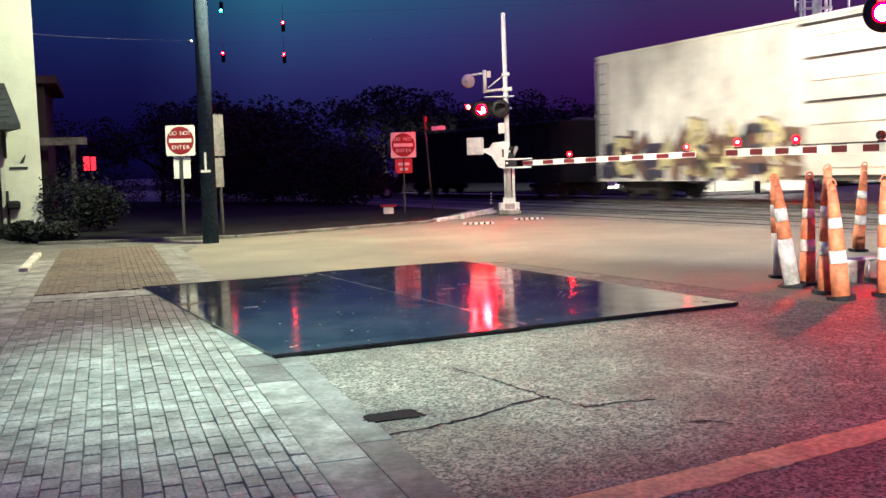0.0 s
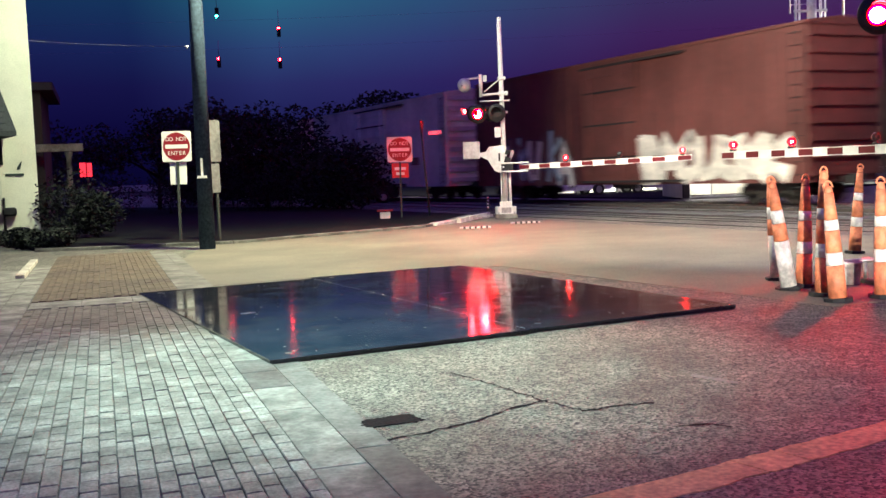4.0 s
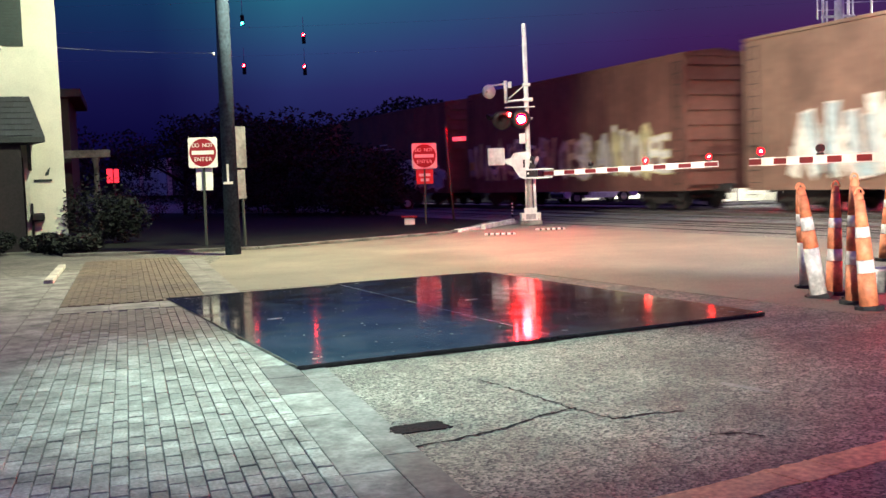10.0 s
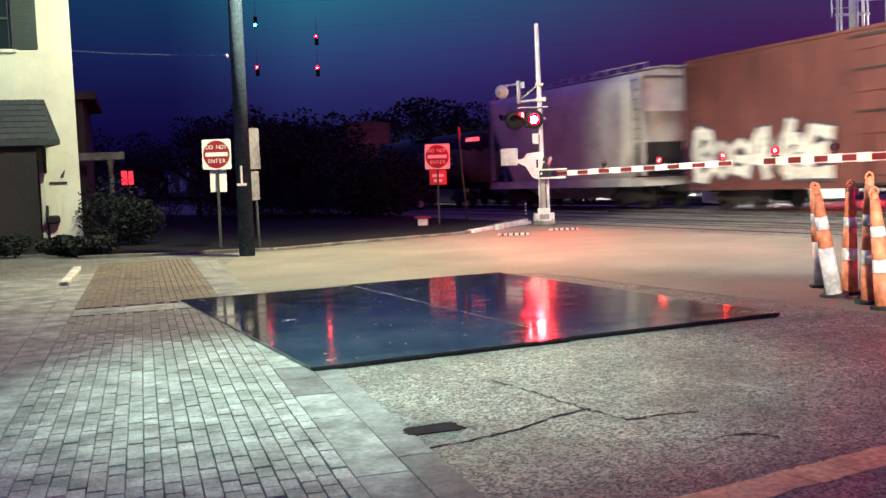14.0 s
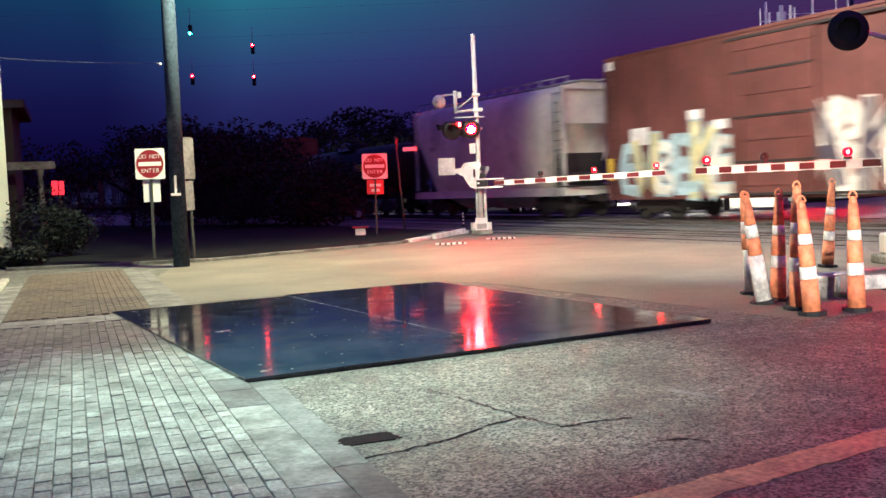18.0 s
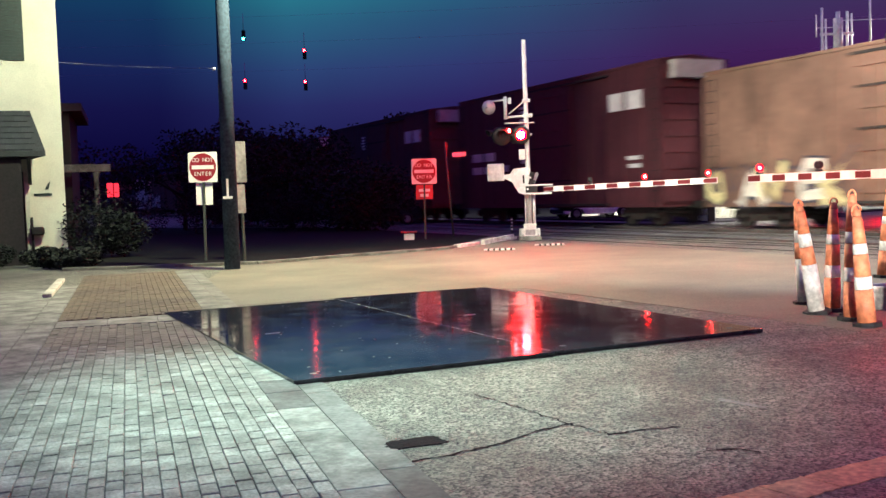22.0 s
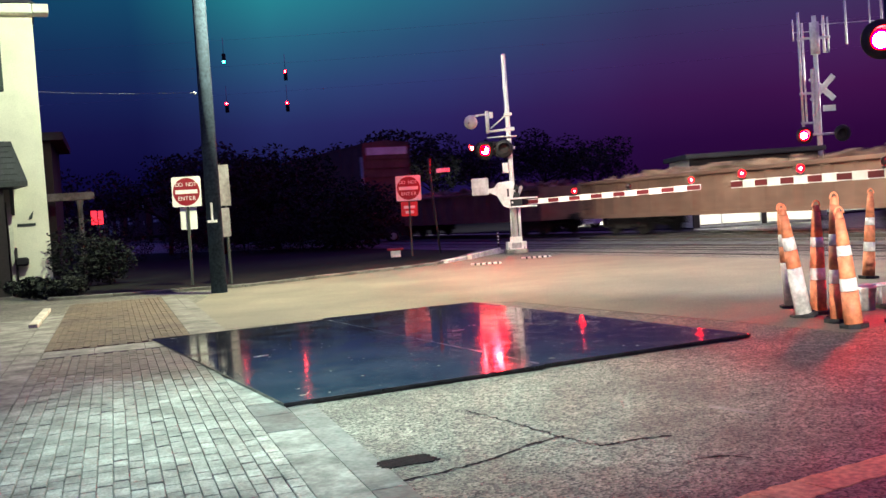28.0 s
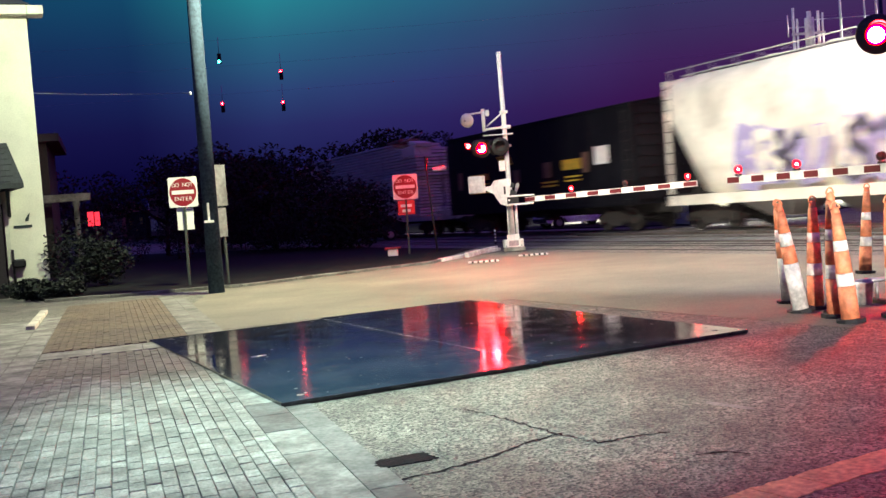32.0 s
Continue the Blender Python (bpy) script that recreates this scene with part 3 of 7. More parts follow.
# steel road plates, lying side by side on the asphalt
def road_plate(x0, x1, y0, y1, label):
    p = thing("road_plate", TRACK @ Matrix.Translation((0, 0, 0)), label, "steel plate", "steel plates on the street")
    part("sheet", fresh(box, (x0, y0, 0.012), (x1, y1, 0.045), None, 0.004), M_PLATE, p)
    part("edge", fresh(box, (x0 + 0.01, y0 + 0.01, 0.0), (x1 - 0.01, y1 - 0.01, 0.012)), M_PLATE_EDGE, p, "dark asphalt bedding")
    for cx, cy in ((x0 + 0.25, y0 + 0.25), (x1 - 0.25, y0 + 0.25), (x0 + 0.25, y1 - 0.25), (x1 - 0.25, y1 - 0.25)):
        part("lifting_hole", fresh(tube, (cx, cy, 0.0452), (cx, cy, 0.047), 0.035, None, 14), M_BLACK, p)
    part("weld_bead", fresh(tube, (x0 + 0.6, (y0 + y1) / 2 - 0.06, 0.046), (x0 + 0.78, (y0 + y1) / 2 - 0.05, 0.046), 0.006, None, 6), M_STEEL, p)
    # dry flecks of grit and leaf scraps on the wet sheet
    rng = random.Random(int(x0 * 100))
    bm = bmesh.new()
    for _ in range(70):
        cx, cy, s = rng.uniform(x0 + 0.1, x1 - 0.1), rng.uniform(y0 + 0.1, y1 - 0.1), rng.uniform(0.006, 0.022)
        ring = [(cx + s * rng.uniform(0.5, 1.2) * math.cos(a), cy + s * rng.uniform(0.5, 1.2) * math.sin(a)) for a in (0.2, 1.4, 2.7, 3.9, 5.2)]
        prism(bm, ring, 0.0445, 0.0475)
    flecks = part("grit", bm, M_GUTTER, p, "pale flecks of grit")
    flecks["kind"] = "stuff"
    return p


road_plate(2.44, 5.055, 8.48, 14.98, "wet black steel road plate reflecting the signal lights")
road_plate(5.065, 7.69, 8.52, 15.12, "wet black steel road plate reflecting the signal lights")
seam = part("plate_seam", fresh(box, (5.056, 8.6, 0.02), (5.064, 14.9, 0.043)), M_STEEL, m=TRACK)
tagged(seam, "thin bright seam between the steel plates", "seam", kind="structure")

# the track of the train and a siding set flush in the crossing
RAIL_X = 24.52
def rail(x, top):
    bm = bmesh.new()
    prof = [(-0.07, top - 0.17), (0.07, top - 0.17), (0.07, top - 0.155), (0.012, top - 0.13), (0.012, top - 0.04), (0.036, top - 0.03), (0.036, top), (-0.036, top), (-0.036, top - 0.03), (-0.012, top - 0.04), (-0.012, top - 0.13), (-0.07, top - 0.155)]
    lo = [bm.verts.new((x + px, -480, pz)) for px, pz in prof]
    hi = [bm.verts.new((x + px, 620, pz)) for px, pz in prof]
    bm.faces.new(lo), bm.faces.new(hi[::-1])
    for i in range(len(prof)):
        bm.faces.new((lo[i], hi[i], hi[(i + 1) % len(prof)], lo[(i + 1) % len(prof)]))
    ob = part("rail", bm, M_RAIL, m=TRACK)
    tagged(ob, "worn steel rail with a polished head", "rail", "rails of the tracks", "structure")


for x, top in ((RAIL_X - 0.755, 0.16), (RAIL_X + 0.755, 0.16), (20.7, 0.028), (22.21, 0.028)):
    rail(x, top)
bed = part("ballast_bed", fresh(prism, [(RAIL_X - 2.2, -480), (RAIL_X + 2.2, -480), (RAIL_X + 2.2, 620), (RAIL_X - 2.2, 620)], -0.05, 0.05), M_BALLAST, m=TRACK)
tagged(bed, "grey crushed stone ballast under the rails", "ballast", kind="structure")
crossing = thing("crossing_panels", TRACK, "dark timber planks between the rails of the crossing", "crossing", kind="structure")
for i in range(9):
    y0 = 13.0 + i * 2.45
    for x0, x1 in ((RAIL_X - 1.6, RAIL_X - 0.84), (RAIL_X - 0.66, RAIL_X - 0.02), (RAIL_X + 0.02, RAIL_X + 0.66), (RAIL_X + 0.84, RAIL_X + 1.6)):
        part("panel", fresh(box, (x0, y0 + 0.01, 0.02), (x1, y0 + 2.44, 0.15), None, 0.01), M_TIE, crossing)
for x0, x1, gap in ((20.40, 20.62, 0), (20.82, 22.10, 1), (22.30, 22.46, 0)):
    ob = part("siding_filler", fresh(box, (x0, -60, -0.05), (x1, 90, 0.012), None, 0.004), M_GUTTER if gap else M_TIE, m=TRACK)
    tagged(ob, "dark strip beside a rail set in the street", "crossing", kind="structure")
for i, (x, y) in enumerate(((17.6, 31.0), (18.9, 26.0), (19.6, 33.0))):
    ob = part("street_seam", fresh(box, (x, y - 16, 0.0), (x + 0.11, y + 14, 0.006)), M_GRATE, m=TRACK)
    tagged(ob, "dark tar seam in the street", "road seam", "tar seams", "structure")


# ---------------------------------------------------------------- flashing lamps
# Every flasher holds a lamp disc with one lit face; it turns that face out and in again as the two sides alternate.
BLINKERS = []


def flasher(parent, at, side, scale=1.0, lit=M_FLASH, yaw=0.0, backing=True):
    """A round crossing light at a place of its signal, facing -y turned by yaw. side 0 or 1: which half of the beat it is lit."""
    base = pose(*at, 0, 0, yaw)
    s = scale
    if backing:
        bm = bmesh.new()
        lathe(bm, [(0.17 * s, 0.012), (0.30 * s, 0.012), (0.305 * s, 0.0), (0.30 * s, -0.012), (0.17 * s, -0.012), (0.17 * s, 0.012)], 32, "y")
        part("backing_disc", bm, M_BLACK, parent, m=base)
    bm = bmesh.new()
    lathe(bm, [(0.165 * s, 0.03), (0.175 * s, 0.03), (0.175 * s, -0.20 * s), (0.12 * s, -0.30 * s), (0.0005, -0.30 * s), (0.0005, -0.285 * s), (0.11 * s, -0.285 * s), (0.165 * s, -0.19 * s), (0.165 * s, 0.03)], 28, "y")
    part("housing", bm, M_BLACK, parent, m=base)
    part("lens_rim", fresh(lathe, [(0.150 * s, -0.045 * s), (0.167 * s, -0.045 * s), (0.167 * s, -0.055 * s), (0.150 * s, -0.055 * s), (0.150 * s, -0.045 * s)], 28, "y"), M_BLACK, parent, m=base)
    bm = bmesh.new()
    n = 16
    ring = []
    for i in range(n + 1):
        a = math.radians(10 + 160 * i / n)
        c, z = 0.18 * s * math.cos(a), 0.18 * s * math.sin(a)
        ring.append([bm.verts.new((c * k, -0.02 - d, z * k)) for k, d in ((1.0, 0.0), (1.0, 0.17 * s * math.sin(a)), (1.05, 0.17 * s * math.sin(a)), (1.05, 0.0))])
    for p, q in zip(ring, ring[1:]):
        for i in range(4):
            bm.faces.new((p[i], q[i], q[(i + 1) % 4], p[(i + 1) % 4]))
    part("visor", bm, M_BLACK, parent, m=base)
    bm = bmesh.new()
    seg = 28
    def disc(y, r, mi, flip):
        """One face of the lamp; the lit one has a hot middle."""
        if mi == 0:
            core = [bm.verts.new((0.78 * r * math.cos(2 * math.pi * i / seg), y, 0.78 * r * math.sin(2 * math.pi * i / seg))) for i in range(seg)]
            rim = [bm.verts.new((r * math.cos(2 * math.pi * i / seg), y, r * math.sin(2 * math.pi * i / seg))) for i in range(seg)]
            bm.faces.new(core).material_index = 2
            for i in range(seg):
                bm.faces.new((core[i], rim[i], rim[(i + 1) % seg], core[(i + 1) % seg])).material_index = 0
            return rim
        vs = [bm.verts.new((r * math.cos(2 * math.pi * i / seg), y, r * math.sin(2 * math.pi * i / seg))) for i in range(seg)]
        f = bm.faces.new(vs if not flip else vs[::-1])
        f.material_index = mi
        return vs
    front, back = disc(-0.02, 0.161 * s, 0, False), disc(0.02, 0.161 * s, 1, True)
    for i in range(seg):
        f = bm.faces.new((front[i], back[i], back[(i + 1) % seg], front[(i + 1) % seg]))
        f.material_index = 1
    bm.normal_update()
    lamp = part("lamp", bm, [lit, M_BLACK, M_SIDECORE if lit is M_FLASHSIDE else M_FLASHCORE], parent, "red flashing lamp")
    hold = base @ Matrix.Translation((0, 0.09 * s, 0))
    BLINKERS.append((lamp, hold, side))


def bulb_lamp(parent, at, side, lit=M_ARMLIGHT):
    """A small round light on a gate arm. side None: steady."""
    bm = bmesh.new()
    lathe(bm, [(0.0005, 0.0), (0.075, 0.0), (0.075, 0.03), (0.05, 0.05), (0.0005, 0.05)], 16)
    light = part("arm_light", bm, M_BLACK, parent, m=pose(*at))
    bm = bmesh.new()
    lathe(bm, [(0.078, -0.035), (0.084, -0.035), (0.084, 0.03), (0.078, 0.03), (0.078, -0.035)], 18, "y")
    part("bezel", bm, M_BLACK, parent, m=pose(at[0], at[1], at[2] + 0.13))
    bm = bmesh.new()
    lathe(bm, [(0.0005, 0.018), (0.026, 0.0165)], 18, "y", mi=2)
    lathe(bm, [(0.026, 0.0165), (0.05, 0.014), (0.072, 0.0)], 18, "y", mi=0)
    lathe(bm, [(0.072, 0.0), (0.072, -0.012), (0.0005, -0.02)], 18, "y", mi=1)
    lamp = part("lamp", bm, [lit, M_BLACK, M_ARMCORE], parent, "small red gate lamp")
    hold = pose(at[0], at[1], at[2] + 0.13)
    if side is None:
        lamp.matrix_basis = hold
    else:
        BLINKERS.append((lamp, hold, side))


def gate_arm(parent, start, tip, n, depth=0.045, lights=()):
    """A striped arm from start to tip, in the space of its signal."""
    a, b = Vector(start), Vector(tip)
    d = b - a
    m = Matrix.Translation(a) @ d.to_track_quat("X", "Z").to_matrix().to_4x4()
    L = d.length
    root = part("gate_arm", fresh(box, (0, -depth / 2 + 0.004, -0.078), (L, depth / 2 - 0.004, 0.078)), M_ARMWHITE, parent, m=m)
    for i in range(n):
        x0, x1 = L * i / n, L * (i + 1) / n
        part("stripe", fresh(box, (x0, -depth / 2 - (0.002 if i % 2 == 0 else 0), -0.085 + (0.024 if i % 2 == 0 else 0)), (x1 - 0.002, depth / 2 + (0.002 if i % 2 == 0 else 0), 0.085 - (0.024 if i % 2 == 0 else 0))), M_ARMRED if i % 2 == 0 else M_ARMWHITE, root, "red reflective stripe" if i % 2 == 0 else "white reflective stripe")
    for frac, side in lights:
        p = a.lerp(b, frac)
        bulb_lamp(parent, (p.x, p.y, p.z + 0.085), side)
    return root


# ---------------------------------------------------------------- crossing signal with the lowered gate, beyond the street
sig = thing("crossing_signal", pose(2.16, 33.8, 0), "silver crossing signal with lowered striped gate on a concrete footing", "crossing signal", "crossing signals")
bm = bmesh.new()
box(bm, (-0.36, -0.36, 0), (0.36, 0.36, 0.16), None, 0.03)
part("footing", bm, M_CONCRETE, sig)
bm = bmesh.new()
prism(bm, [(-0.30, -0.24), (0.30, -0.24), (0.34, -0.1), (0.34, 0.24), (-0.34, 0.24), (-0.34, -0.1)], 0.16, 0.40)
prism(bm, [(-0.2, -0.18), (0.2, -0.18), (0.2, 0.18), (-0.2, 0.18)], 0.40, 0.56)
part("junction_base", bm, M_ALU, sig, "cast aluminium base box")
part("mast", fresh(tube, (0, 0, 0.5), (-0.04, 0, 6.55), 0.085, 0.075, 16), M_ALU, sig, "silver tubular mast")
part("mast_cap", fresh(lathe, [(0.08, 0), (0.085, 0.02), (0.05, 0.05), (0.001, 0.06)], 16, "z", pose(-0.04, 0, 6.55)), M_ALU, sig)
part("conduit", fresh(tube, (0.16, 0.02, 0.5), (0.16, 0.02, 1.55), 0.05, None, 10), M_ALU, sig)
part("conduit", fresh(tube, (-0.12, 0.06, 0.5), (-0.12, 0.06, 1.55), 0.03, None, 8), M_ALU, sig)
bm = bmesh.new()
prism(bm, [(-0.66, 0.40), (-0.50, 0.62), (-0.10, 0.66), (0.04, 0.60), (0.06, 0.36), (0.10, 0.08), (0.10, -0.20), (-0.16, -0.24), (-0.34, -0.17), (-0.46, 0.02), (-0.56, 0.22)], -0.15, 0.15, pose(0, -0.08, 1.76) @ UPRIGHT)
part("gate_mechanism", bm, M_WHITEBOX, sig, "pale gate machine housing")
part("mechanism_lid", fresh(prism, [(-0.44, 0.34), (-0.40, 0.54), (-0.12, 0.57), (-0.06, 0.50), (-0.06, 0.06), (-0.30, 0.06)], 0.0, 0.025, pose(0, -0.23, 1.76) @ UPRIGHT), M_ALU, sig)
# raised dark shapes stand in for the shaded openings of the housing
part("hinge_slot", fresh(box, (-0.21, -0.268, 1.90), (-0.15, -0.253, 2.16)), M_BLACK, sig)
part("shaft_boss", fresh(prism, [(-0.06, 0.0), (0.16, 0.05), (0.20, 0.22), (0.02, 0.30)], 0.0, 0.05, pose(0, -0.23, 1.76) @ UPRIGHT), M_DARK, sig)
part("shaft_boss", fresh(prism, [(0.0, 0.36), (0.12, 0.34), (0.17, 0.46), (0.05, 0.52)], 0.0, 0.04, pose(0, -0.23, 1.76) @ UPRIGHT), M_DARK, sig)
part("counterweight", fresh(box, (-1.36, -0.24, 2.00), (-0.80, -0.04, 2.57), pose(0, 0, 0), 0.025), M_WHITEBOX, sig, "pale square counterweight")
part("counterweight_arm", fresh(prism, [(-0.82, 0.44), (-0.56, 0.46), (-0.42, 0.30), (-0.50, 0.16), (-0.82, 0.32)], 0.0, 0.09, pose(0, -0.15, 1.76) @ UPRIGHT), M_ALU, sig)
part("arm_adapter", fresh(box, (-0.16, -0.30, 1.80), (0.78, -0.17, 1.85), None, 0.01), M_ALU, sig)
part("arm_adapter", fresh(box, (-0.10, -0.30, 1.52), (0.74, -0.17, 1.58), None, 0.01), M_ALU, sig)
part("adapter_block", fresh(box, (-0.12, -0.29, 1.58), (0.26, -0.19, 1.80), None, 0.012), M_DARK, sig, "dark clamp block")
part("adapter_bolt", fresh(tube, (-0.06, -0.315, 1.70), (-0.06, -0.285, 1.70), 0.035, None, 10), M_ALU, sig)
part("side_bracket", fresh(prism, [(0.12, 0.10), (0.20, 0.12), (0.34, 0.42), (0.30, 0.50), (0.22, 0.46)], 0.0, 0.04, pose(0, 0.05, 1.76) @ UPRIGHT), M_STEEL, sig)
gate_arm(sig, (0.45, -0.62, 1.68), (4.86, -5.4, 1.76), 15, lights=((0.30, 0), (0.62, 1), (0.955, None)))
part("shear_bolt", fresh(tube, (0.50, -0.66, 1.70), (0.50, -0.58, 1.70), 0.03, None, 8), M_DARK, sig)
part("base_hatch", fresh(box, (-0.16, -0.255, 0.2), (0.16, -0.24, 0.37), None, 0.006), M_STEEL, sig)
for cx in (-0.25, 0.25):
    for cy in (-0.3, 0.3):
        part("anchor_bolt", fresh(tube, (cx, cy, 0.16), (cx, cy, 0.24), 0.022, None, 8), M_STEEL, sig)
# bell on its bracket
bm = bmesh.new()
tube(bm, (-0.02, -0.05, 4.12), (-0.66, -0.05, 4.08), 0.042, None, 10)
tube(bm, (-0.70, -0.05, 4.02), (-0.70, -0.05, 4.76), 0.062, None, 12)
tube(bm, (-0.66, -0.05, 4.66), (-1.16, -0.05, 4.62), 0.032, None, 8)
tube(bm, (-1.16, -0.05, 4.63), (-1.24, -0.05, 4.54), 0.032, None, 8)
tube(bm, (-0.06, -0.05, 4.60), (-0.60, -0.05, 4.18), 0.024, None, 6)
box(bm, (-0.62, -0.12, 4.52), (-0.50, 0.02, 4.72), None, 0.01)
part("bracket", bm, M_ALU, sig)
part("clamp", fresh(box, (-0.14, -0.12, 4.06), (0.18, 0.12, 4.18), None, 0.01), M_ALU, sig)
part("clamp", fresh(box, (-0.14, -0.12, 4.56), (0.12, 0.12, 4.66), None, 0.01), M_ALU, sig)
GONG = pose(-1.26, -0.08, 4.42, 8, 0, -24)
bm = bmesh.new()
lathe(bm, [(0.001, 0.14), (0.08, 0.13), (0.16, 0.09), (0.215, 0.02), (0.235, -0.05), (0.215, -0.05), (0.19, 0.01), (0.001, 0.06)], 24, "y", GONG)
part("bell", bm, M_ALU, sig, "domed silver warning bell")
part("bell_back", fresh(lathe, [(0.001, -0.05), (0.17, -0.05), (0.17, -0.12), (0.10, -0.17), (0.001, -0.17)], 20, "y", GONG), M_STEEL, sig, "grey bell back housing")
part("bell_nut", fresh(lathe, [(0.03, 0.13), (0.03, 0.16), (0.001, 0.165)], 8, "y", GONG), M_STEEL, sig)
# crossarm with two lights, and a cap over it
part("crossarm", fresh(tube, (-0.78, -0.02, 3.50), (0.16, -0.02, 3.50), 0.04, None, 10), M_ALU, sig)
part("crossarm_cap", fresh(box, (-0.75, -0.16, 3.86), (0.24, 0.06, 3.90), None, 0.01), M_ALU, sig)
flasher(sig, (-0.84, -0.18, 3.46), 0)
flasher(sig, (-0.22, -0.18, 3.48), 1)
flasher(sig, (-0.98, 0.12, 3.50), 0, 0.9, M_FLASHSIDE, yaw=225)
flasher(sig, (-0.42, 0.22, 3.50), 1, 0.9, M_FLASHSIDE, yaw=225)
flasher(sig, (-1.26, -0.06, 3.58), 0, 0.55, M_FLASHSIDE, yaw=-48, backing=False)
flasher(sig, (-0.60, -0.24, 3.64), 1, 0.50, M_FLASHSIDE, yaw=-48, backing=False)
part("side_box", fresh(box, (-0.30, -0.16, 2.68), (-0.10, 0.0, 3.02), None, 0.01), M_ALU, sig)

# ---------------------------------------------------------------- crossing signal beside the street, its gate reaching over it
near = thing("crossing_signal", pose(8.15, 17.0, 0), "silver crossing signal with its gate lowered over the street", "crossing signal", "crossing signals")
part("footing", fresh(box, (-0.36, -0.36, 0), (0.36, 0.36, 0.16), None, 0.03), M_CONCRETE, near)
part("junction_base", fresh(box, (-0.26, -0.24, 0.16), (0.26, 0.24, 0.52), None, 0.03), M_ALU, near)
part("mast", fresh(tube, (0, 0, 0.5), (0, 0, 5.1), 0.075, 0.07, 16), M_ALU, near, "silver tubular mast")
part("gate_mechanism", fresh(box, (-0.12, -0.1, 1.3), (0.5, 0.35, 2.0), None, 0.06), M_WHITEBOX, near)
part("counterweight", fresh(box, (0.55, -0.95, 1.7), (0.75, -0.5, 2.1), None, 0.02), M_WHITEBOX, near)
gate_arm(near, (-0.12, 0.40, 1.72), (-2.12, 4.72, 1.73), 13, lights=((0.15, 1), (0.58, 0), (0.93, None)))
part("crossarm", fresh(tube, (-1.3, -1.45, 3.72), (0.05, 0.0, 3.72), 0.04, None, 10), M_ALU, near)
flasher(near, (-1.47, -1.5, 3.72), 0, 1.0, M_FLASHNEAR, yaw=-14)
flasher(near, (0.62, -1.0, 3.72), 1, 1.0, M_FLASHNEAR, yaw=-14)
flasher(near, (-1.22, -0.62, 3.86), 1, 0.8, M_FLASHNEAR, yaw=200)
# unseen rear lamp added to wash the train in red
flasher(near, (0.72, -0.42, 3.86), 0, 0.8, M_FLASHNEAR, yaw=200)
part("crossarm", fresh(tube, (0.0, 0.0, 3.72), (0.62, -0.85, 3.72), 0.04, None, 10), M_ALU, near)

# ---------------------------------------------------------------- signal mast beyond the track
far = thing("crossing_signal", pose(17.2, 47.0, 0), "tall pale signal mast with crossbuck and thin aerials beyond the track", "crossing signal", "crossing signals")
part("footing", fresh(box, (-0.4, -0.4, 0), (0.4, 0.4, 0.2), None, 0.03), M_CONCRETE, far)
part("mast", fresh(tube, (0, 0, 0.2), (0, 0, 9.3), 0.13, 0.10, 14), M_ALU, far, "pale tubular mast")
part("panel_aerial", fresh(tube, (0.0, -0.02, 7.55), (0.0, -0.02, 9.0), 0.21, None, 16), M_WHITEBOX, far, "thick pale cylinder aerial")
part("cable_trunk", fresh(box, (-0.26, -0.1, 3.95), (-0.14, 0.06, 6.9), None, 0.02), M_WHITEBOX, far)
for x, z0, z1, r in ((-0.72, 4.3, 9.5, 0.06), (-0.55, 4.4, 9.0, 0.045), (0.42, 7.6, 9.3, 0.06), (0.62, 7.6, 9.2, 0.04), (1.45, 7.9, 9.9, 0.05), (-0.98, 8.2, 9.2, 0.035), (3.1, 8.4, 10.4, 0.05), (2.55, 8.2, 10.0, 0.03)):
    part("aerial", fresh(tube, (x, 0, z0), (x, 0, z1), r, None, 6), M_WHITEBOX, far)
for z in (4.45, 5.8, 8.3):
    part("cross_bar", fresh(box, (-0.8, -0.05, z - 0.05), (0.1 if z < 8 else 0.7, 0.05, z + 0.05)), M_ALU, far)
for a in (38, -38):
    part("crossbuck_board", fresh(box, (-0.75, -0.02, -0.13), (0.75, 0.02, 0.13), pose(0.30, 0.16 + 0.02 * (a > 0), 6.0, 0, a * 1.2, -40), 0.01), M_SIGNWHITE, far, "white crossbuck board")
part("aerial_rod", fresh(tube, (0.0, 0, 8.9), (3.2, 0, 8.9), 0.016, None, 5), M_ALU, far)
part("aerial_rod", fresh(tube, (-1.0, 0, 8.6), (0.0, 0, 8.6), 0.016, None, 5), M_ALU, far)
part("plate", fresh(box, (0.28, 0.14, 4.95), (0.86, 0.17, 5.22), None, 0.01), M_SIGNWHITE, far)
part("crossarm", fresh(tube, (-0.9, -0.1, 3.9), (0.95, -0.1, 3.9), 0.05, None, 8), M_ALU, far)
flasher(far, (-0.78, -0.25, 3.88), 0, 1.25)
flasher(far, (0.95, -0.25, 3.88), 1, 1.25)


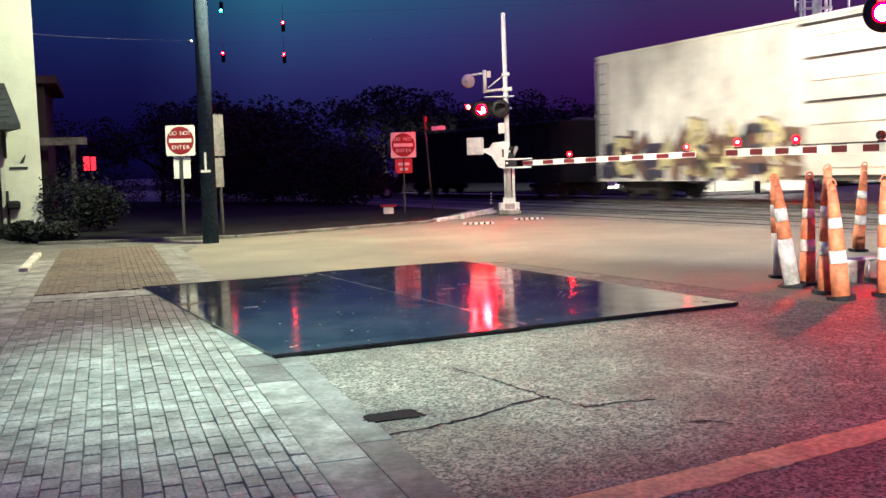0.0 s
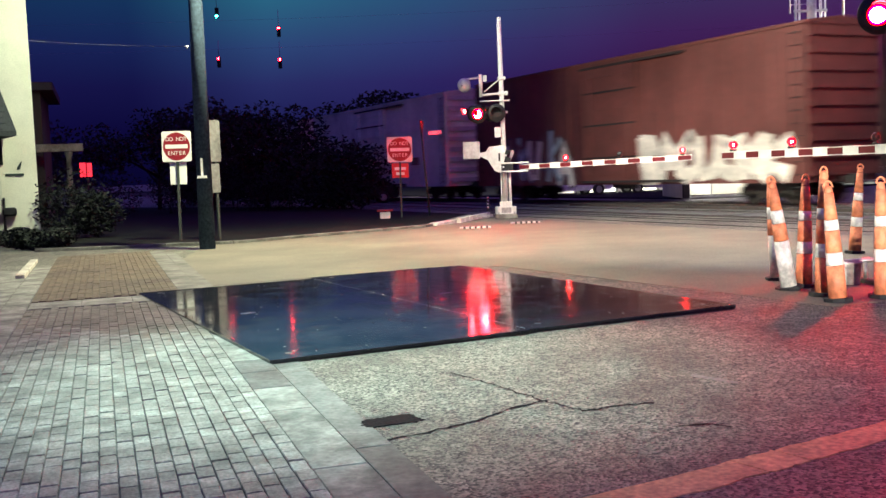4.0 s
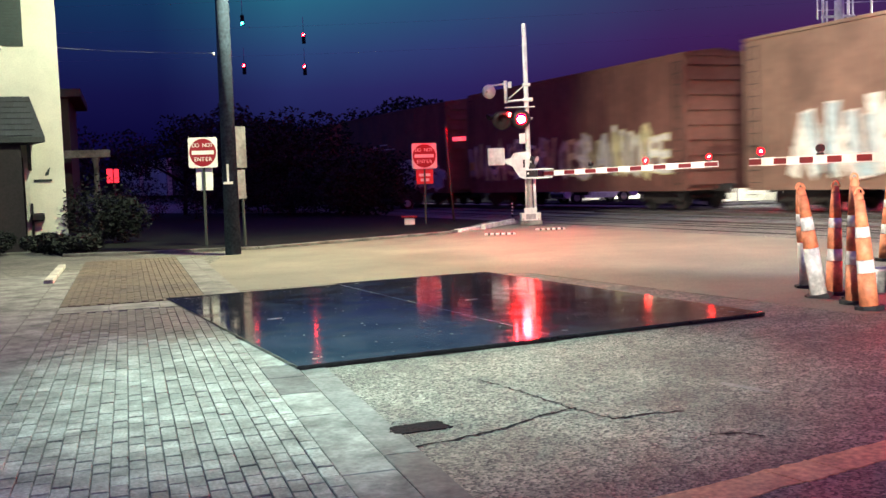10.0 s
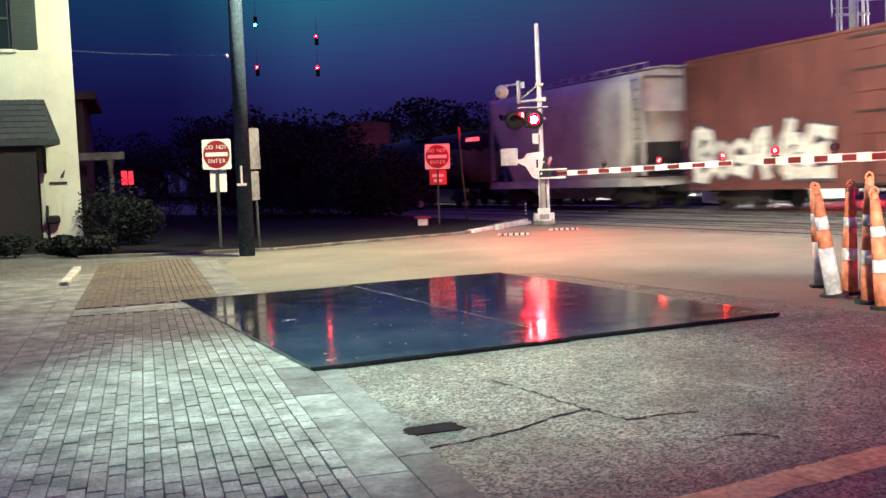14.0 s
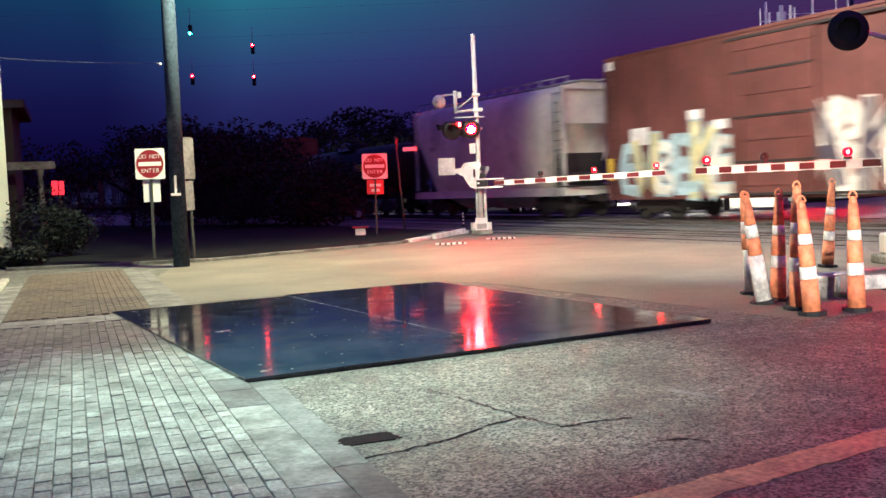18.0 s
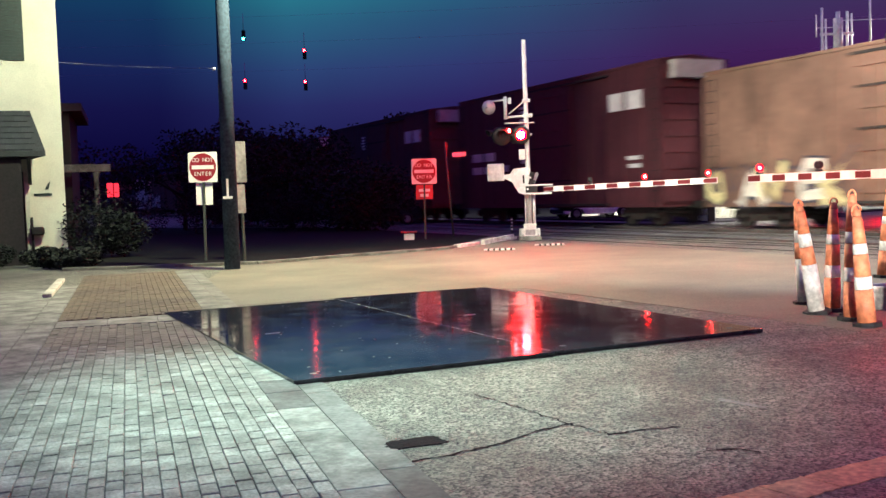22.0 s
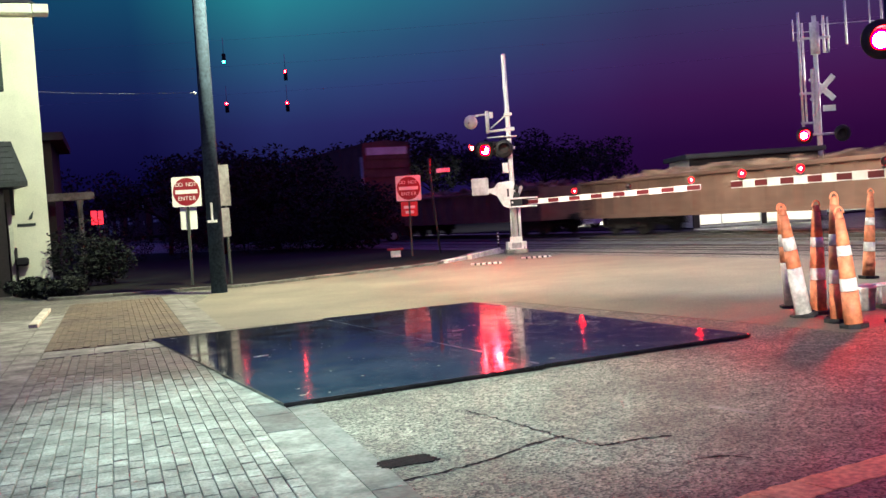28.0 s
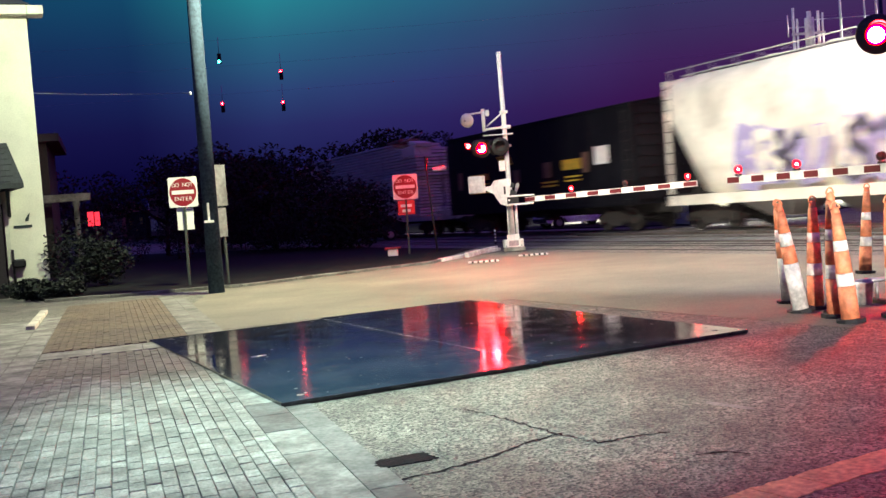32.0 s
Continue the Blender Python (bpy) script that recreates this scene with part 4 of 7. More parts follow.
# ---------------------------------------------------------------- street signs
def do_not_enter(x, y, yaw, size, zc, lean, sub, label):
    s = thing("road_sign", pose(x, y, 0.05, 0, lean, yaw), label, "road sign", "no-entry signs")
    part("post", fresh(box, (-0.03, 0.0, -0.05), (0.03, 0.05, zc + size * 0.45)), M_POST, s, "thin dark steel post")
    h = size / 2
    rnd = []
    for cx, cz, a0 in ((h - 0.05, h - 0.05, 0), (-h + 0.05, h - 0.05, 90), (-h + 0.05, -h + 0.05, 180), (h - 0.05, -h + 0.05, 270)):
        rnd += [(cx + 0.05 * math.cos(math.radians(a0 + 22.5 * k)), cz + 0.05 * math.sin(math.radians(a0 + 22.5 * k))) for k in range(5)]
    panel = part("panel", fresh(prism, rnd, 0.0, 0.008, pose(0, -0.002, zc) @ UPRIGHT), M_SIGNWHITE, s, "white square sign panel")
    disc = [(0.46 * size * math.cos(i * math.pi / 24), 0.46 * size * math.sin(i * math.pi / 24)) for i in range(48)]
    part("disc", fresh(prism, disc, 0.008, 0.011, pose(0, -0.002, zc) @ UPRIGHT), M_SIGNRED, s, "red disc")
    part("bar", fresh(box, (-0.38 * size, -0.0155, zc - 0.065 * size), (0.38 * size, -0.0125, zc + 0.065 * size)), M_SIGNWHITE, s, "white bar")
    for word, dz, step in (("DO NOT", 0.235, 0.122), ("ENTER", -0.225, 0.128)):
        for i, ch in enumerate(word):
            if ch != " ":
                letters(ch, 0.185 * size, M_SIGNWHITE, s, pose((i - (len(word) - 1) / 2) * step * size, -0.0145, zc + dz * size, 90, 0, 0), 0.001)
    w = sub[0] / 2
    part("plate", fresh(box, (-w, 0.052, sub[1]), (w, 0.06, sub[2]), None, 0.003), sub[3], s, "small plate below the sign")
    if sub[3] is M_PLATERED:
        for zz, ww in ((0.62, 0.40), (0.28, 0.30)):
            part("faded_word", fresh(box, (-ww / 2, 0.046, sub[1] + (sub[2] - sub[1]) * zz - 0.05), (ww / 2, 0.0525, sub[1] + (sub[2] - sub[1]) * zz + 0.05)), M_SIGNWHITE, s, "faded pale word bar")
    return s


do_not_enter(-6.93, 27.0, -6, 0.80, 2.50, 0.8, (0.46, 1.50, 2.09, M_SIGNWHITE), "white and red no-entry sign with white plate on thin post")
do_not_enter(-1.39, 36.0, 4, 0.89, 2.41, 0.5, (0.60, 1.42, 1.94, M_PLATERED), "white and red no-entry sign bathed in red light")

# a sign seen on edge, on its own post
edge = thing("road_sign", pose(-5.76, 26.5, 0.05, 0, -0.6, 52), "grey sign panels seen nearly edge-on on a post", "road sign")
part("post", fresh(box, (-0.03, 0.0, -0.05), (0.03, 0.05, 3.1)), M_POST, edge)
part("panel", fresh(box, (-0.22, -0.012, 2.05), (0.18, -0.002, 3.12), None, 0.004), M_SIGNBACK, edge, "grey back of a tall sign")
part("panel", fresh(box, (-0.17, -0.012, 1.25), (0.10, -0.002, 2.0), None, 0.004), M_SIGNBACK, edge, "grey back of a small sign")

# street-name blade post, lit red
blade = thing("road_sign", pose(-0.40, 36.6, 0, 0, -1.6, 0), "thin post with a small pale street blade", "road sign")
part("post", fresh(tube, (0, 0, 0), (-0.12, 0, 3.5), 0.035, None, 8), M_POST, blade)
part("blade", fresh(box, (0.12, -0.02, 2.95), (0.62, 0.0, 3.10), None, 0.004), M_SIGNWHITE, blade, "pale blade")
part("pennant", fresh(prism, [(-0.05, 0.0), (0.05, -0.06), (-0.02, -0.6)], 0.0, 0.01, pose(-0.06, -0.04, 3.5) @ UPRIGHT), M_SIGNRED, blade, "narrow red marker")

stub = thing("delineator_post", pose(1.9, 41.0, 0), "short dark delineator post with pale bands by the track", "delineator")
part("stem", fresh(tube, (0, 0, 0), (0, 0, 0.62), 0.035, None, 8), M_BLACK, stub)
for k in range(4):
    part("band", fresh(tube, (0, 0, 0.12 + 0.13 * k), (0, 0, 0.17 + 0.13 * k), 0.038, None, 10), M_SIGNWHITE, stub, "pale reflective band")

box_low = thing("junction_box", pose(-1.95, 35.6, 0.07), "small pale ground box beside the verge kerb", "junction box")
part("body", fresh(box, (-0.18, -0.1, 0), (0.18, 0.1, 0.24), None, 0.02), M_WHITEBOX, box_low)
part("lid", fresh(box, (-0.28, -0.14, 0.24), (0.28, 0.14, 0.32), None, 0.02), M_SIGNRED, box_low, "faded red lid")

# ---------------------------------------------------------------- utility pole with its lantern and wire
pole = thing("utility_pole", pose(-5.58, 24.2, 0), "dark wooden utility pole carrying a street lantern", "utility pole")
part("shaft", fresh(tube, (0, 0, 0), (0.05, 0, 10.4), 0.19, 0.14, 14), M_WOODPOLE, pole)
part("bracket_arm", fresh(tube, (0.05, 0, 9.4), (2.1, -1.5, 9.9), 0.035, None, 8), M_STEEL, pole)
bm = bmesh.new()
box(bm, (-0.35, -0.16, 0.0), (0.35, 0.16, 0.14), pose(2.25, -1.6, 9.78, 0, 0, -36), 0.03)
part("lantern_head", bm, M_STEEL, pole)
part("lantern_lens", fresh(box, (-0.25, -0.12, -0.02), (0.25, 0.12, -0.005), pose(2.25, -1.6, 9.78, 0, 0, -36)), M_LANTERN, pole, "bright lantern lens")
# floodlight and bracket added out of view as the house spot's fixture
part("flood_bracket", fresh(tube, (-0.05, 0, 9.35), (-0.72, -0.2, 9.42), 0.03, None, 8), M_STEEL, pole)
part("floodlight", fresh(box, (-0.16, -0.2, -0.12), (0.0, 0.2, 0.12), pose(-0.60, -0.2, 9.36, 0, -25, -35), 0.02), M_STEEL, pole, "unseen floodlight added to light the house")
part("clamp_box", fresh(box, (-0.1, -0.24, 1.68), (0.12, -0.19, 1.74)), M_WHITEBOX, pole, "small white bracket")
part("tag", fresh(box, (-0.01, -0.22, 1.74), (0.035, -0.19, 2.15)), M_WHITEBOX, pole, "white upright tag")
part("insulator", fresh(lathe, [(0.001, 0), (0.03, 0.01), (0.03, 0.06), (0.015, 0.085), (0.001, 0.085)], 10, "z", pose(-0.2, -0.1, 4.70)), M_WHITEBOX, pole)


def wire(name, a, b, sag, r, label):
    bm = bmesh.new()
    a, b = Vector(a), Vector(b)
    pts = [a.lerp(b, i / 16) - Vector((0, 0, sag * 4 * (i / 16) * (1 - i / 16))) for i in range(17)]
    pipe(bm, pts, r, 5)
    return tagged(part(name, bm, M_STEEL), label, "wire")


wire("overhead_wire", (-12.0, 30.5, 5.95), (-5.78, 24.1, 4.76), 0.04, 0.007, "thin pale overhead wire from house to pole")

# unseen lanterns over the pavement; ones added beside the crossing and beyond the track
def street_lamp(x, y, h, reach, yaw, label):
    s = thing("street_lamp", pose(x, y, 0, 0, 0, yaw), label, "street lamp", "street lamps")
    part("base", fresh(lathe, [(0.20, 0), (0.20, 0.25), (0.11, 0.45), (0.1, 0.5)], 16), M_STEEL, s)
    part("column", fresh(tube, (0, 0, 0.45), (0, 0, h), 0.09, 0.06, 12), M_STEEL, s)
    part("arm", fresh(tube, (0, 0, h - 0.1), (reach, 0, h + 0.25), 0.035, None, 8), M_STEEL, s)
    part("head", fresh(box, (reach - 0.3, -0.15, h + 0.17), (reach + 0.4, 0.15, h + 0.30), None, 0.03), M_STEEL, s)
    part("lens", fresh(box, (reach - 0.22, -0.11, h + 0.145), (reach + 0.3, 0.11, h + 0.165)), M_LANTERN, s, "bright lantern lens")


street_lamp(-5.4, 7.4, 7.5, 4.49, 20.9, "steel street lamp with a bright lantern over the pavement")
street_lamp(28.1, 56.3, 8.2, 2.2, 265, "unseen street lamp added to light the ground beyond the track")
street_lamp(11.0, 20.2, 9.2, 4.4, 153, "unseen street lamp added to light the crossing")

# ---------------------------------------------------------------- traffic signals on span wires far down the street
def signal_head(x, y, z, lit, mat, label):
    s = thing("traffic_light", pose(x, y, z), label, "traffic light", "traffic lights over the far junction")
    part("housing", fresh(box, (-0.17, 0.0, -0.53), (0.17, 0.2, 0.53), None, 0.03), M_BLACK, s)
    part("backplate", fresh(box, (-0.2, 0.21, -0.56), (0.2, 0.22, 0.56), None, 0.01), M_BLACK, s)
    for i, zz in enumerate((0.36, 0.0, -0.36)):
        part("lens", fresh(lathe, [(0.17, 0.0), (0.13, 0.04), (0.001, 0.06)], 16, "y", pose(0, -0.005, zz)), mat if i == lit else M_BLACK, s, "lit lens" if i == lit else "dark lens")
        if i == lit:
            part("bulb", fresh(lathe, [(0.055, 0.056), (0.04, 0.066), (0.001, 0.07)], 12, "y", pose(0, -0.005, zz)), M_GOCORE if mat is M_GOLIGHT else M_STOPCORE, s, "glaring lamp behind the lens")
        bm = bmesh.new()
        lathe(bm, [(0.175, 0.0), (0.18, 0.0), (0.18, 0.12), (0.175, 0.12), (0.175, 0.0)], 14, "y", pose(0, 0, zz))
        part("hood", bm, M_BLACK, s)
    part("hanger", fresh(tube, (0, 0.12, 0.5), (0, 0.12, 2.3), 0.03, None, 6), M_STEEL, s)


signal_head(-23.0, 109.78, 19.4, 2, M_GOLIGHT, "dark traffic light showing green on a span wire")
signal_head(-23.04, 109.78, 14.2, 0, M_STOPLIGHT, "dark traffic light showing red on a span wire")
signal_head(-16.52, 109.78, 17.2, 0, M_STOPLIGHT, "dark traffic light showing red on a span wire")
signal_head(-16.54, 109.78, 13.87, 0, M_STOPLIGHT, "dark traffic light showing red on a span wire")
for z, y in ((21.3, 109.9), (15.5, 109.9), (18.5, 109.9)):
    wire("span_wire", (-60, y, z + 0.6), (48, y, z + 0.6), 0.6, 0.009, "dark span wire carrying traffic lights")
for x in (-60, 48):
    ob = part("span_pole", fresh(tube, (x, 110, 0), (x, 110, 23), 0.25, 0.18, 10), M_WOODPOLE)
    tagged(ob, "tall dark pole holding the span wires", "utility pole", "span wire poles")


# ---------------------------------------------------------------- the cream house
HOUSE = pose(-11.79, 30.0, 0, 0, 0, 23.0)         # local x along the front, its corner at 0; local y goes back
house = thing("house", HOUSE, "two-storey cream stucco house with dark shutters and canopy", "house")
bm = bmesh.new()
# front wall with openings for the upper window and the door
xs, zs = (-9.0, -2.72, -2.35, -1.62, -1.12, 0.0), (0.0, 2.7, 5.9, 7.7, 8.1)
solid = lambda i, k: 0 <= i < 5 and 0 <= k < 4 and not (k == 0 and i in (2, 3)) and not (k == 2 and i in (1, 2))
grid = {}
def vert(x, y, z):
    if (x, y, z) not in grid:
        grid[(x, y, z)] = bm.verts.new((x, y, z))
    return grid[(x, y, z)]


for i in range(5):
    for k in range(4):
        if not solid(i, k):
            continue
        a, b, c, d = xs[i], xs[i + 1], zs[k], zs[k + 1]
        bm.faces.new([vert(*p) for p in ((a, 0.0, c), (b, 0.0, c), (b, 0.0, d), (a, 0.0, d))])
        bm.faces.new([vert(*p) for p in ((a, 0.3, d), (b, 0.3, d), (b, 0.3, c), (a, 0.3, c))])
        for di, dk, p, q in ((-1, 0, (a, c), (a, d)), (1, 0, (b, d), (b, c)), (0, -1, (b, c), (a, c)), (0, 1, (a, d), (b, d))):
            if not solid(i + di, k + dk):
                bm.faces.new([vert(*v) for v in ((p[0], 0.0, p[1]), (q[0], 0.0, q[1]), (q[0], 0.3, q[1]), (p[0], 0.3, p[1]))])
bmesh.ops.recalc_face_normals(bm, faces=bm.faces)
part("wall", bm, M_STUCCO, house, "cream stucco front wall")
part("wall", fresh(box, (-0.3, 0.3, 0.0), (0.0, 9.0, 8.1)), M_STUCCO, house, "cream stucco side wall")
part("wall", fresh(box, (-9.0, 8.7, 0.0), (-0.3, 9.0, 8.1)), M_STUCCO, house)
part("wall", fresh(box, (-9.0, 0.3, 0.0), (-8.7, 8.7, 8.1)), M_STUCCO, house)
part("fascia", fresh(box, (-9.4, -0.42, 8.1), (0.0, -0.38, 8.36)), M_TRIM, house, "pale fascia board")
part("soffit", fresh(box, (-9.4, -0.38, 8.1), (0.0, 9.4, 8.14)), M_TRIM, house)
part("eave_return", fresh(box, (0.004, -0.42, 8.1), (0.45, 0.22, 8.36), None, 0.02), M_TRIM, house, "short boxed end of the eave")
bm = bmesh.new()
rv = [bm.verts.new(p) for p in ((-9.5, -0.5, 8.37), (0.10, -0.5, 8.37), (0.10, 9.5, 8.37), (-9.5, 9.5, 8.37), (-5.6, 4.5, 11.2), (-3.4, 4.5, 11.2))]
for f in ((0, 1, 5, 4), (1, 2, 5), (2, 3, 4, 5), (3, 0, 4), (3, 2, 1, 0)):
    bm.faces.new([rv[i] for i in f])
part("roof", bm, M_SHINGLE, house, "dark shingle hip roof")
win = part("window", fresh(box, (-2.72, 0.14, 5.9), (-1.62, 0.18, 7.7)), M_GLASS, house, "dark glazed sash window")
part("window_frame", fresh(box, (-2.72, 0.08, 6.76), (-1.62, 0.2, 6.84)), M_SHUTTER, win)
part("window_frame", fresh(box, (-2.20, 0.08, 5.9), (-2.14, 0.2, 7.7)), M_SHUTTER, win)
part("window_frame", fresh(box, (-2.72, 0.08, 5.9), (-2.64, 0.2, 7.7)), M_SHUTTER, win)
part("window_frame", fresh(box, (-1.70, 0.08, 5.9), (-1.62, 0.2, 7.7)), M_SHUTTER, win)
part("window_sill", fresh(box, (-2.85, -0.1, 5.8), (-1.5, 0.12, 5.9), None, 0.01), M_TRIM, win)
for x0, x1 in ((-1.60, -0.92), (-3.40, -2.74)):
    sh = part("shutter", fresh(box, (x0, -0.05, 5.9), (x1, 0.0, 7.75), None, 0.006), M_SHUTTER, house, "dark green louvred shutter")
    for i in range(20):
        z = 5.98 + i * 0.086
        part("slat", fresh(box, (x0 + 0.07, -0.066, z), (x1 - 0.07, -0.05, z + 0.05), None), M_SHUTTER, sh)
# canopy over the door
bm = bmesh.new()
cv = [bm.verts.new(p) for p in ((-4.6, -0.02, 4.42), (-0.84, -0.02, 4.42), (-0.50, -1.15, 3.22), (-4.9, -1.15, 3.22), (-4.6, -0.02, 3.05), (-0.84, -0.02, 3.05), (-0.50, -1.15, 3.08), (-4.9, -1.15, 3.08))]
for f in ((0, 3, 2, 1), (3, 7, 6, 2), (1, 2, 6, 5), (0, 4, 7, 3), (4, 5, 6, 7), (0, 1, 5, 4)):
    bm.faces.new([cv[i] for i in f])
canopy = part("canopy", bm, M_SHINGLE, house, "dark shingled door canopy")
rng = random.Random(5)
for r in range(7):
    for c in range(22):
        t0 = r / 7
        y, z = -0.02 - 1.13 * t0, 4.44 - 1.2 * t0
        x = -4.62 + 0.172 * c + (0.08 if r % 2 else 0)
        if x < -0.98 + 0.3 * t0:
            part("shingle", fresh(box, (0, -0.21, 0), (0.165, 0, 0.016)), M_SHINGLE, canopy, m=pose(x, y, z + rng.uniform(0, 0.006), 46.5, 0, 0))
for x in (-0.95, -4.4):
    part("canopy_bracket", fresh(prism, [(0, 0), (0.9, 0), (0.75, -0.12), (0.15, -0.65), (0, -0.75)], -0.05, 0.05, pose(x, -0.02, 3.05, 90, 0, -90)), M_SHUTTER, house, "dark curved canopy bracket")
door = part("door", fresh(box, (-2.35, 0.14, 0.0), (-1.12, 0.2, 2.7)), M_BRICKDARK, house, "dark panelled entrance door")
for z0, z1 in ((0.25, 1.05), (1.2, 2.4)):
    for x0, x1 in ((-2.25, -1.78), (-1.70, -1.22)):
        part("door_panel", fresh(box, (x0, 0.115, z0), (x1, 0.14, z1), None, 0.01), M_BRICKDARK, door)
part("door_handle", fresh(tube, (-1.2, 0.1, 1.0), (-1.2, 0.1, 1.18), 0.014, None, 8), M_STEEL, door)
part("porch_screen", fresh(box, (-4.5, -0.95, 0.0), (-1.15, -0.9, 3.05)), M_BRICKDARK, house, "dark upright panel below the canopy, before the door")
part("door_trim", fresh(box, (-1.10, -0.06, 0.0), (-0.98, 0.0, 2.75)), M_TRIM, house)
part("name_plaque", fresh(box, (-0.86, -0.03, 1.97), (-0.36, 0.0, 2.04)), M_SHUTTER, house, "thin dark plaque")
part("wall_lamp", fresh(prism, [(0, 0), (0.10, 0.02), (0.16, 0.26), (0.1, 0.2), (0.02, 0.08)], -0.03, 0.0, pose(-0.55, -0.02, 2.14) @ UPRIGHT), M_SHUTTER, house, "small dark wall fitting")
part("mailbox", fresh(box, (-1.0, -0.32, 0.82), (-0.62, 0.0, 1.06), None, 0.05), M_BLACK, house, "black mailbox")
part("downpipe", fresh(tube, (-0.95, -0.12, 0.0), (-0.95, -0.12, 1.35), 0.035, None, 8), M_BLACK, house)
for i in range(5):
    part("foundation_course", fresh(box, (-9.0 + 1.8 * i, -0.03, 0.0), (-7.22 + 1.8 * i, 0.0, 0.28), None, 0.01), M_CONCRETE, house)

# darker house behind, with a columned porch and a lit red marker
back = thing("house", pose(-15.6, 40.5, 0, 0, 0, KERB_YAW), "unlit house behind with a small columned porch", "house")
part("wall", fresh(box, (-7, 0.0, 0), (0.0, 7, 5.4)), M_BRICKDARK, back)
part("roof", fresh(prism, [(-7.4, -0.5), (0.5, -0.5), (0.5, 7.4), (-7.4, 7.4)], 5.4, 5.7), M_SHINGLE, back)
part("porch_beam", fresh(box, (-0.4, -1.5, 2.95), (1.5, -1.2, 3.25), None, 0.02), M_GUTTER, back, "pale porch beam")
for x in (0.95,):
    part("column", fresh(lathe, [(0.16, 0), (0.16, 0.1), (0.11, 0.2), (0.10, 2.7), (0.15, 2.85), (0.15, 2.95)], 14, "z", pose(x, -1.35, 0)), M_GUTTER, back)
marker = thing("red_marker_light", pose(-15.5, 45.0, 0), "small red lit panel on a post in the dark", "marker light")
part("post", fresh(tube, (0, 0.1, 0), (0, 0.1, 2.05), 0.04, None, 8), M_BLACK, marker)
part("panel", fresh(box, (-0.30, -0.03, 2.0), (-0.05, 0.06, 2.62), None, 0.02), M_TAIL, marker, "glowing red panel")
part("panel", fresh(box, (0.02, -0.03, 2.0), (0.22, 0.06, 2.60), None, 0.02), M_TAIL, marker, "glowing red panel")


# ---------------------------------------------------------------- planting
def leaf_cloud(bm, rng, centre, radius, squash, count, size):
    """Small bent leaves scattered through a clump."""
    for _ in range(count):
        d = Vector((rng.gauss(0, 1), rng.gauss(0, 1), rng.gauss(0, 1))).normalized() * radius * rng.uniform(0.55, 1.0) ** 0.6
        p = Vector(centre) + Vector((d.x, d.y, d.z * squash))
        a = Vector((rng.uniform(-1, 1), rng.uniform(-1, 1), rng.uniform(-0.6, 0.6))).normalized()
        b = a.orthogonal().normalized()
        b = (Matrix.Rotation(rng.uniform(0, 6.28), 3, a) @ b) * size * rng.uniform(0.3, 0.5)
        a = a * size * rng.uniform(0.7, 1.2)
        v = [bm.verts.new(p - a), bm.verts.new(p + b), bm.verts.new(p + a), bm.verts.new(p - b)]
        bm.faces.new(v)


def bush(x, y, w, h, seed, label="dense clipped evergreen shrub beside the house"):
    rng = random.Random(seed)
    b = thing("shrub", pose(x, y, 0.0), label, "shrub", "shrubs by the house")
    bm = bmesh.new()
    for i in range(7):
        leaf_cloud(bm, rng, (rng.uniform(-w / 2, w / 2), rng.uniform(-w / 3, w / 3), h * rng.uniform(0.35, 0.62)), h * rng.uniform(0.38, 0.5), 0.85, 260 if h < 2.5 else 620, 0.075 if h < 2.5 else 0.13)
    part("foliage", bm, M_LEAF, b)
    part("stem", fresh(tube, (0, 0, 0), (0, 0, h * 0.5), 0.04, 0.02, 6), M_BARK, b)


for i, (x, y, w, h) in enumerate(((-10.7, 26.5, 0.8, 0.66), (-10.0, 26.4, 0.7, 0.60), (-12.6, 27.2, 1.0, 0.7), (-10.85, 30.0, 0.35, 2.15), (-10.25, 30.4, 0.35, 1.6), (-11.6, 27.6, 0.7, 0.5))):
    bush(x, y, w, h, 40 + i)


def tree(x, y, h, spread, seed, label="tall dark tree with an uneven leafy crown"):
    rng = random.Random(seed)
    t = thing("tree", pose(x, y, 0, 0, 0, rng.uniform(0, 360)), label, "tree", "trees beyond the verge")
    bm = bmesh.new()
    tube(bm, (0, 0, 0), (0.1, 0.05, h * 0.45), 0.03 * h, 0.018 * h, 9)
    limbs = []
    for i in range(8):
        a, z = i * 2.4 + rng.uniform(-0.3, 0.3), h * rng.uniform(0.28, 0.5)
        tip = Vector((math.cos(a) * spread * rng.uniform(0.45, 0.8), math.sin(a) * spread * rng.uniform(0.45, 0.8), h * rng.uniform(0.55, 0.85)))
        tube(bm, (0.05, 0.02, z), tip, 0.012 * h, 0.004 * h, 6)
        limbs.append(tip)
    tube(bm, (0.1, 0.05, h * 0.45), (0, 0, h * 0.9), 0.018 * h, 0.004 * h, 7)
    part("trunk", bm, M_BARK, t)
    bm = bmesh.new()
    for tip in limbs + [Vector((0, 0, h * 0.88))]:
        for k in range(3):
            c = tip + Vector((rng.uniform(-1, 1), rng.uniform(-1, 1), rng.uniform(-0.6, 0.8))) * spread * 0.28
            leaf_cloud(bm, rng, c, spread * rng.uniform(0.22, 0.36), 0.8, 130, 0.028 * h)
    part("crown", bm, M_LEAF, t)


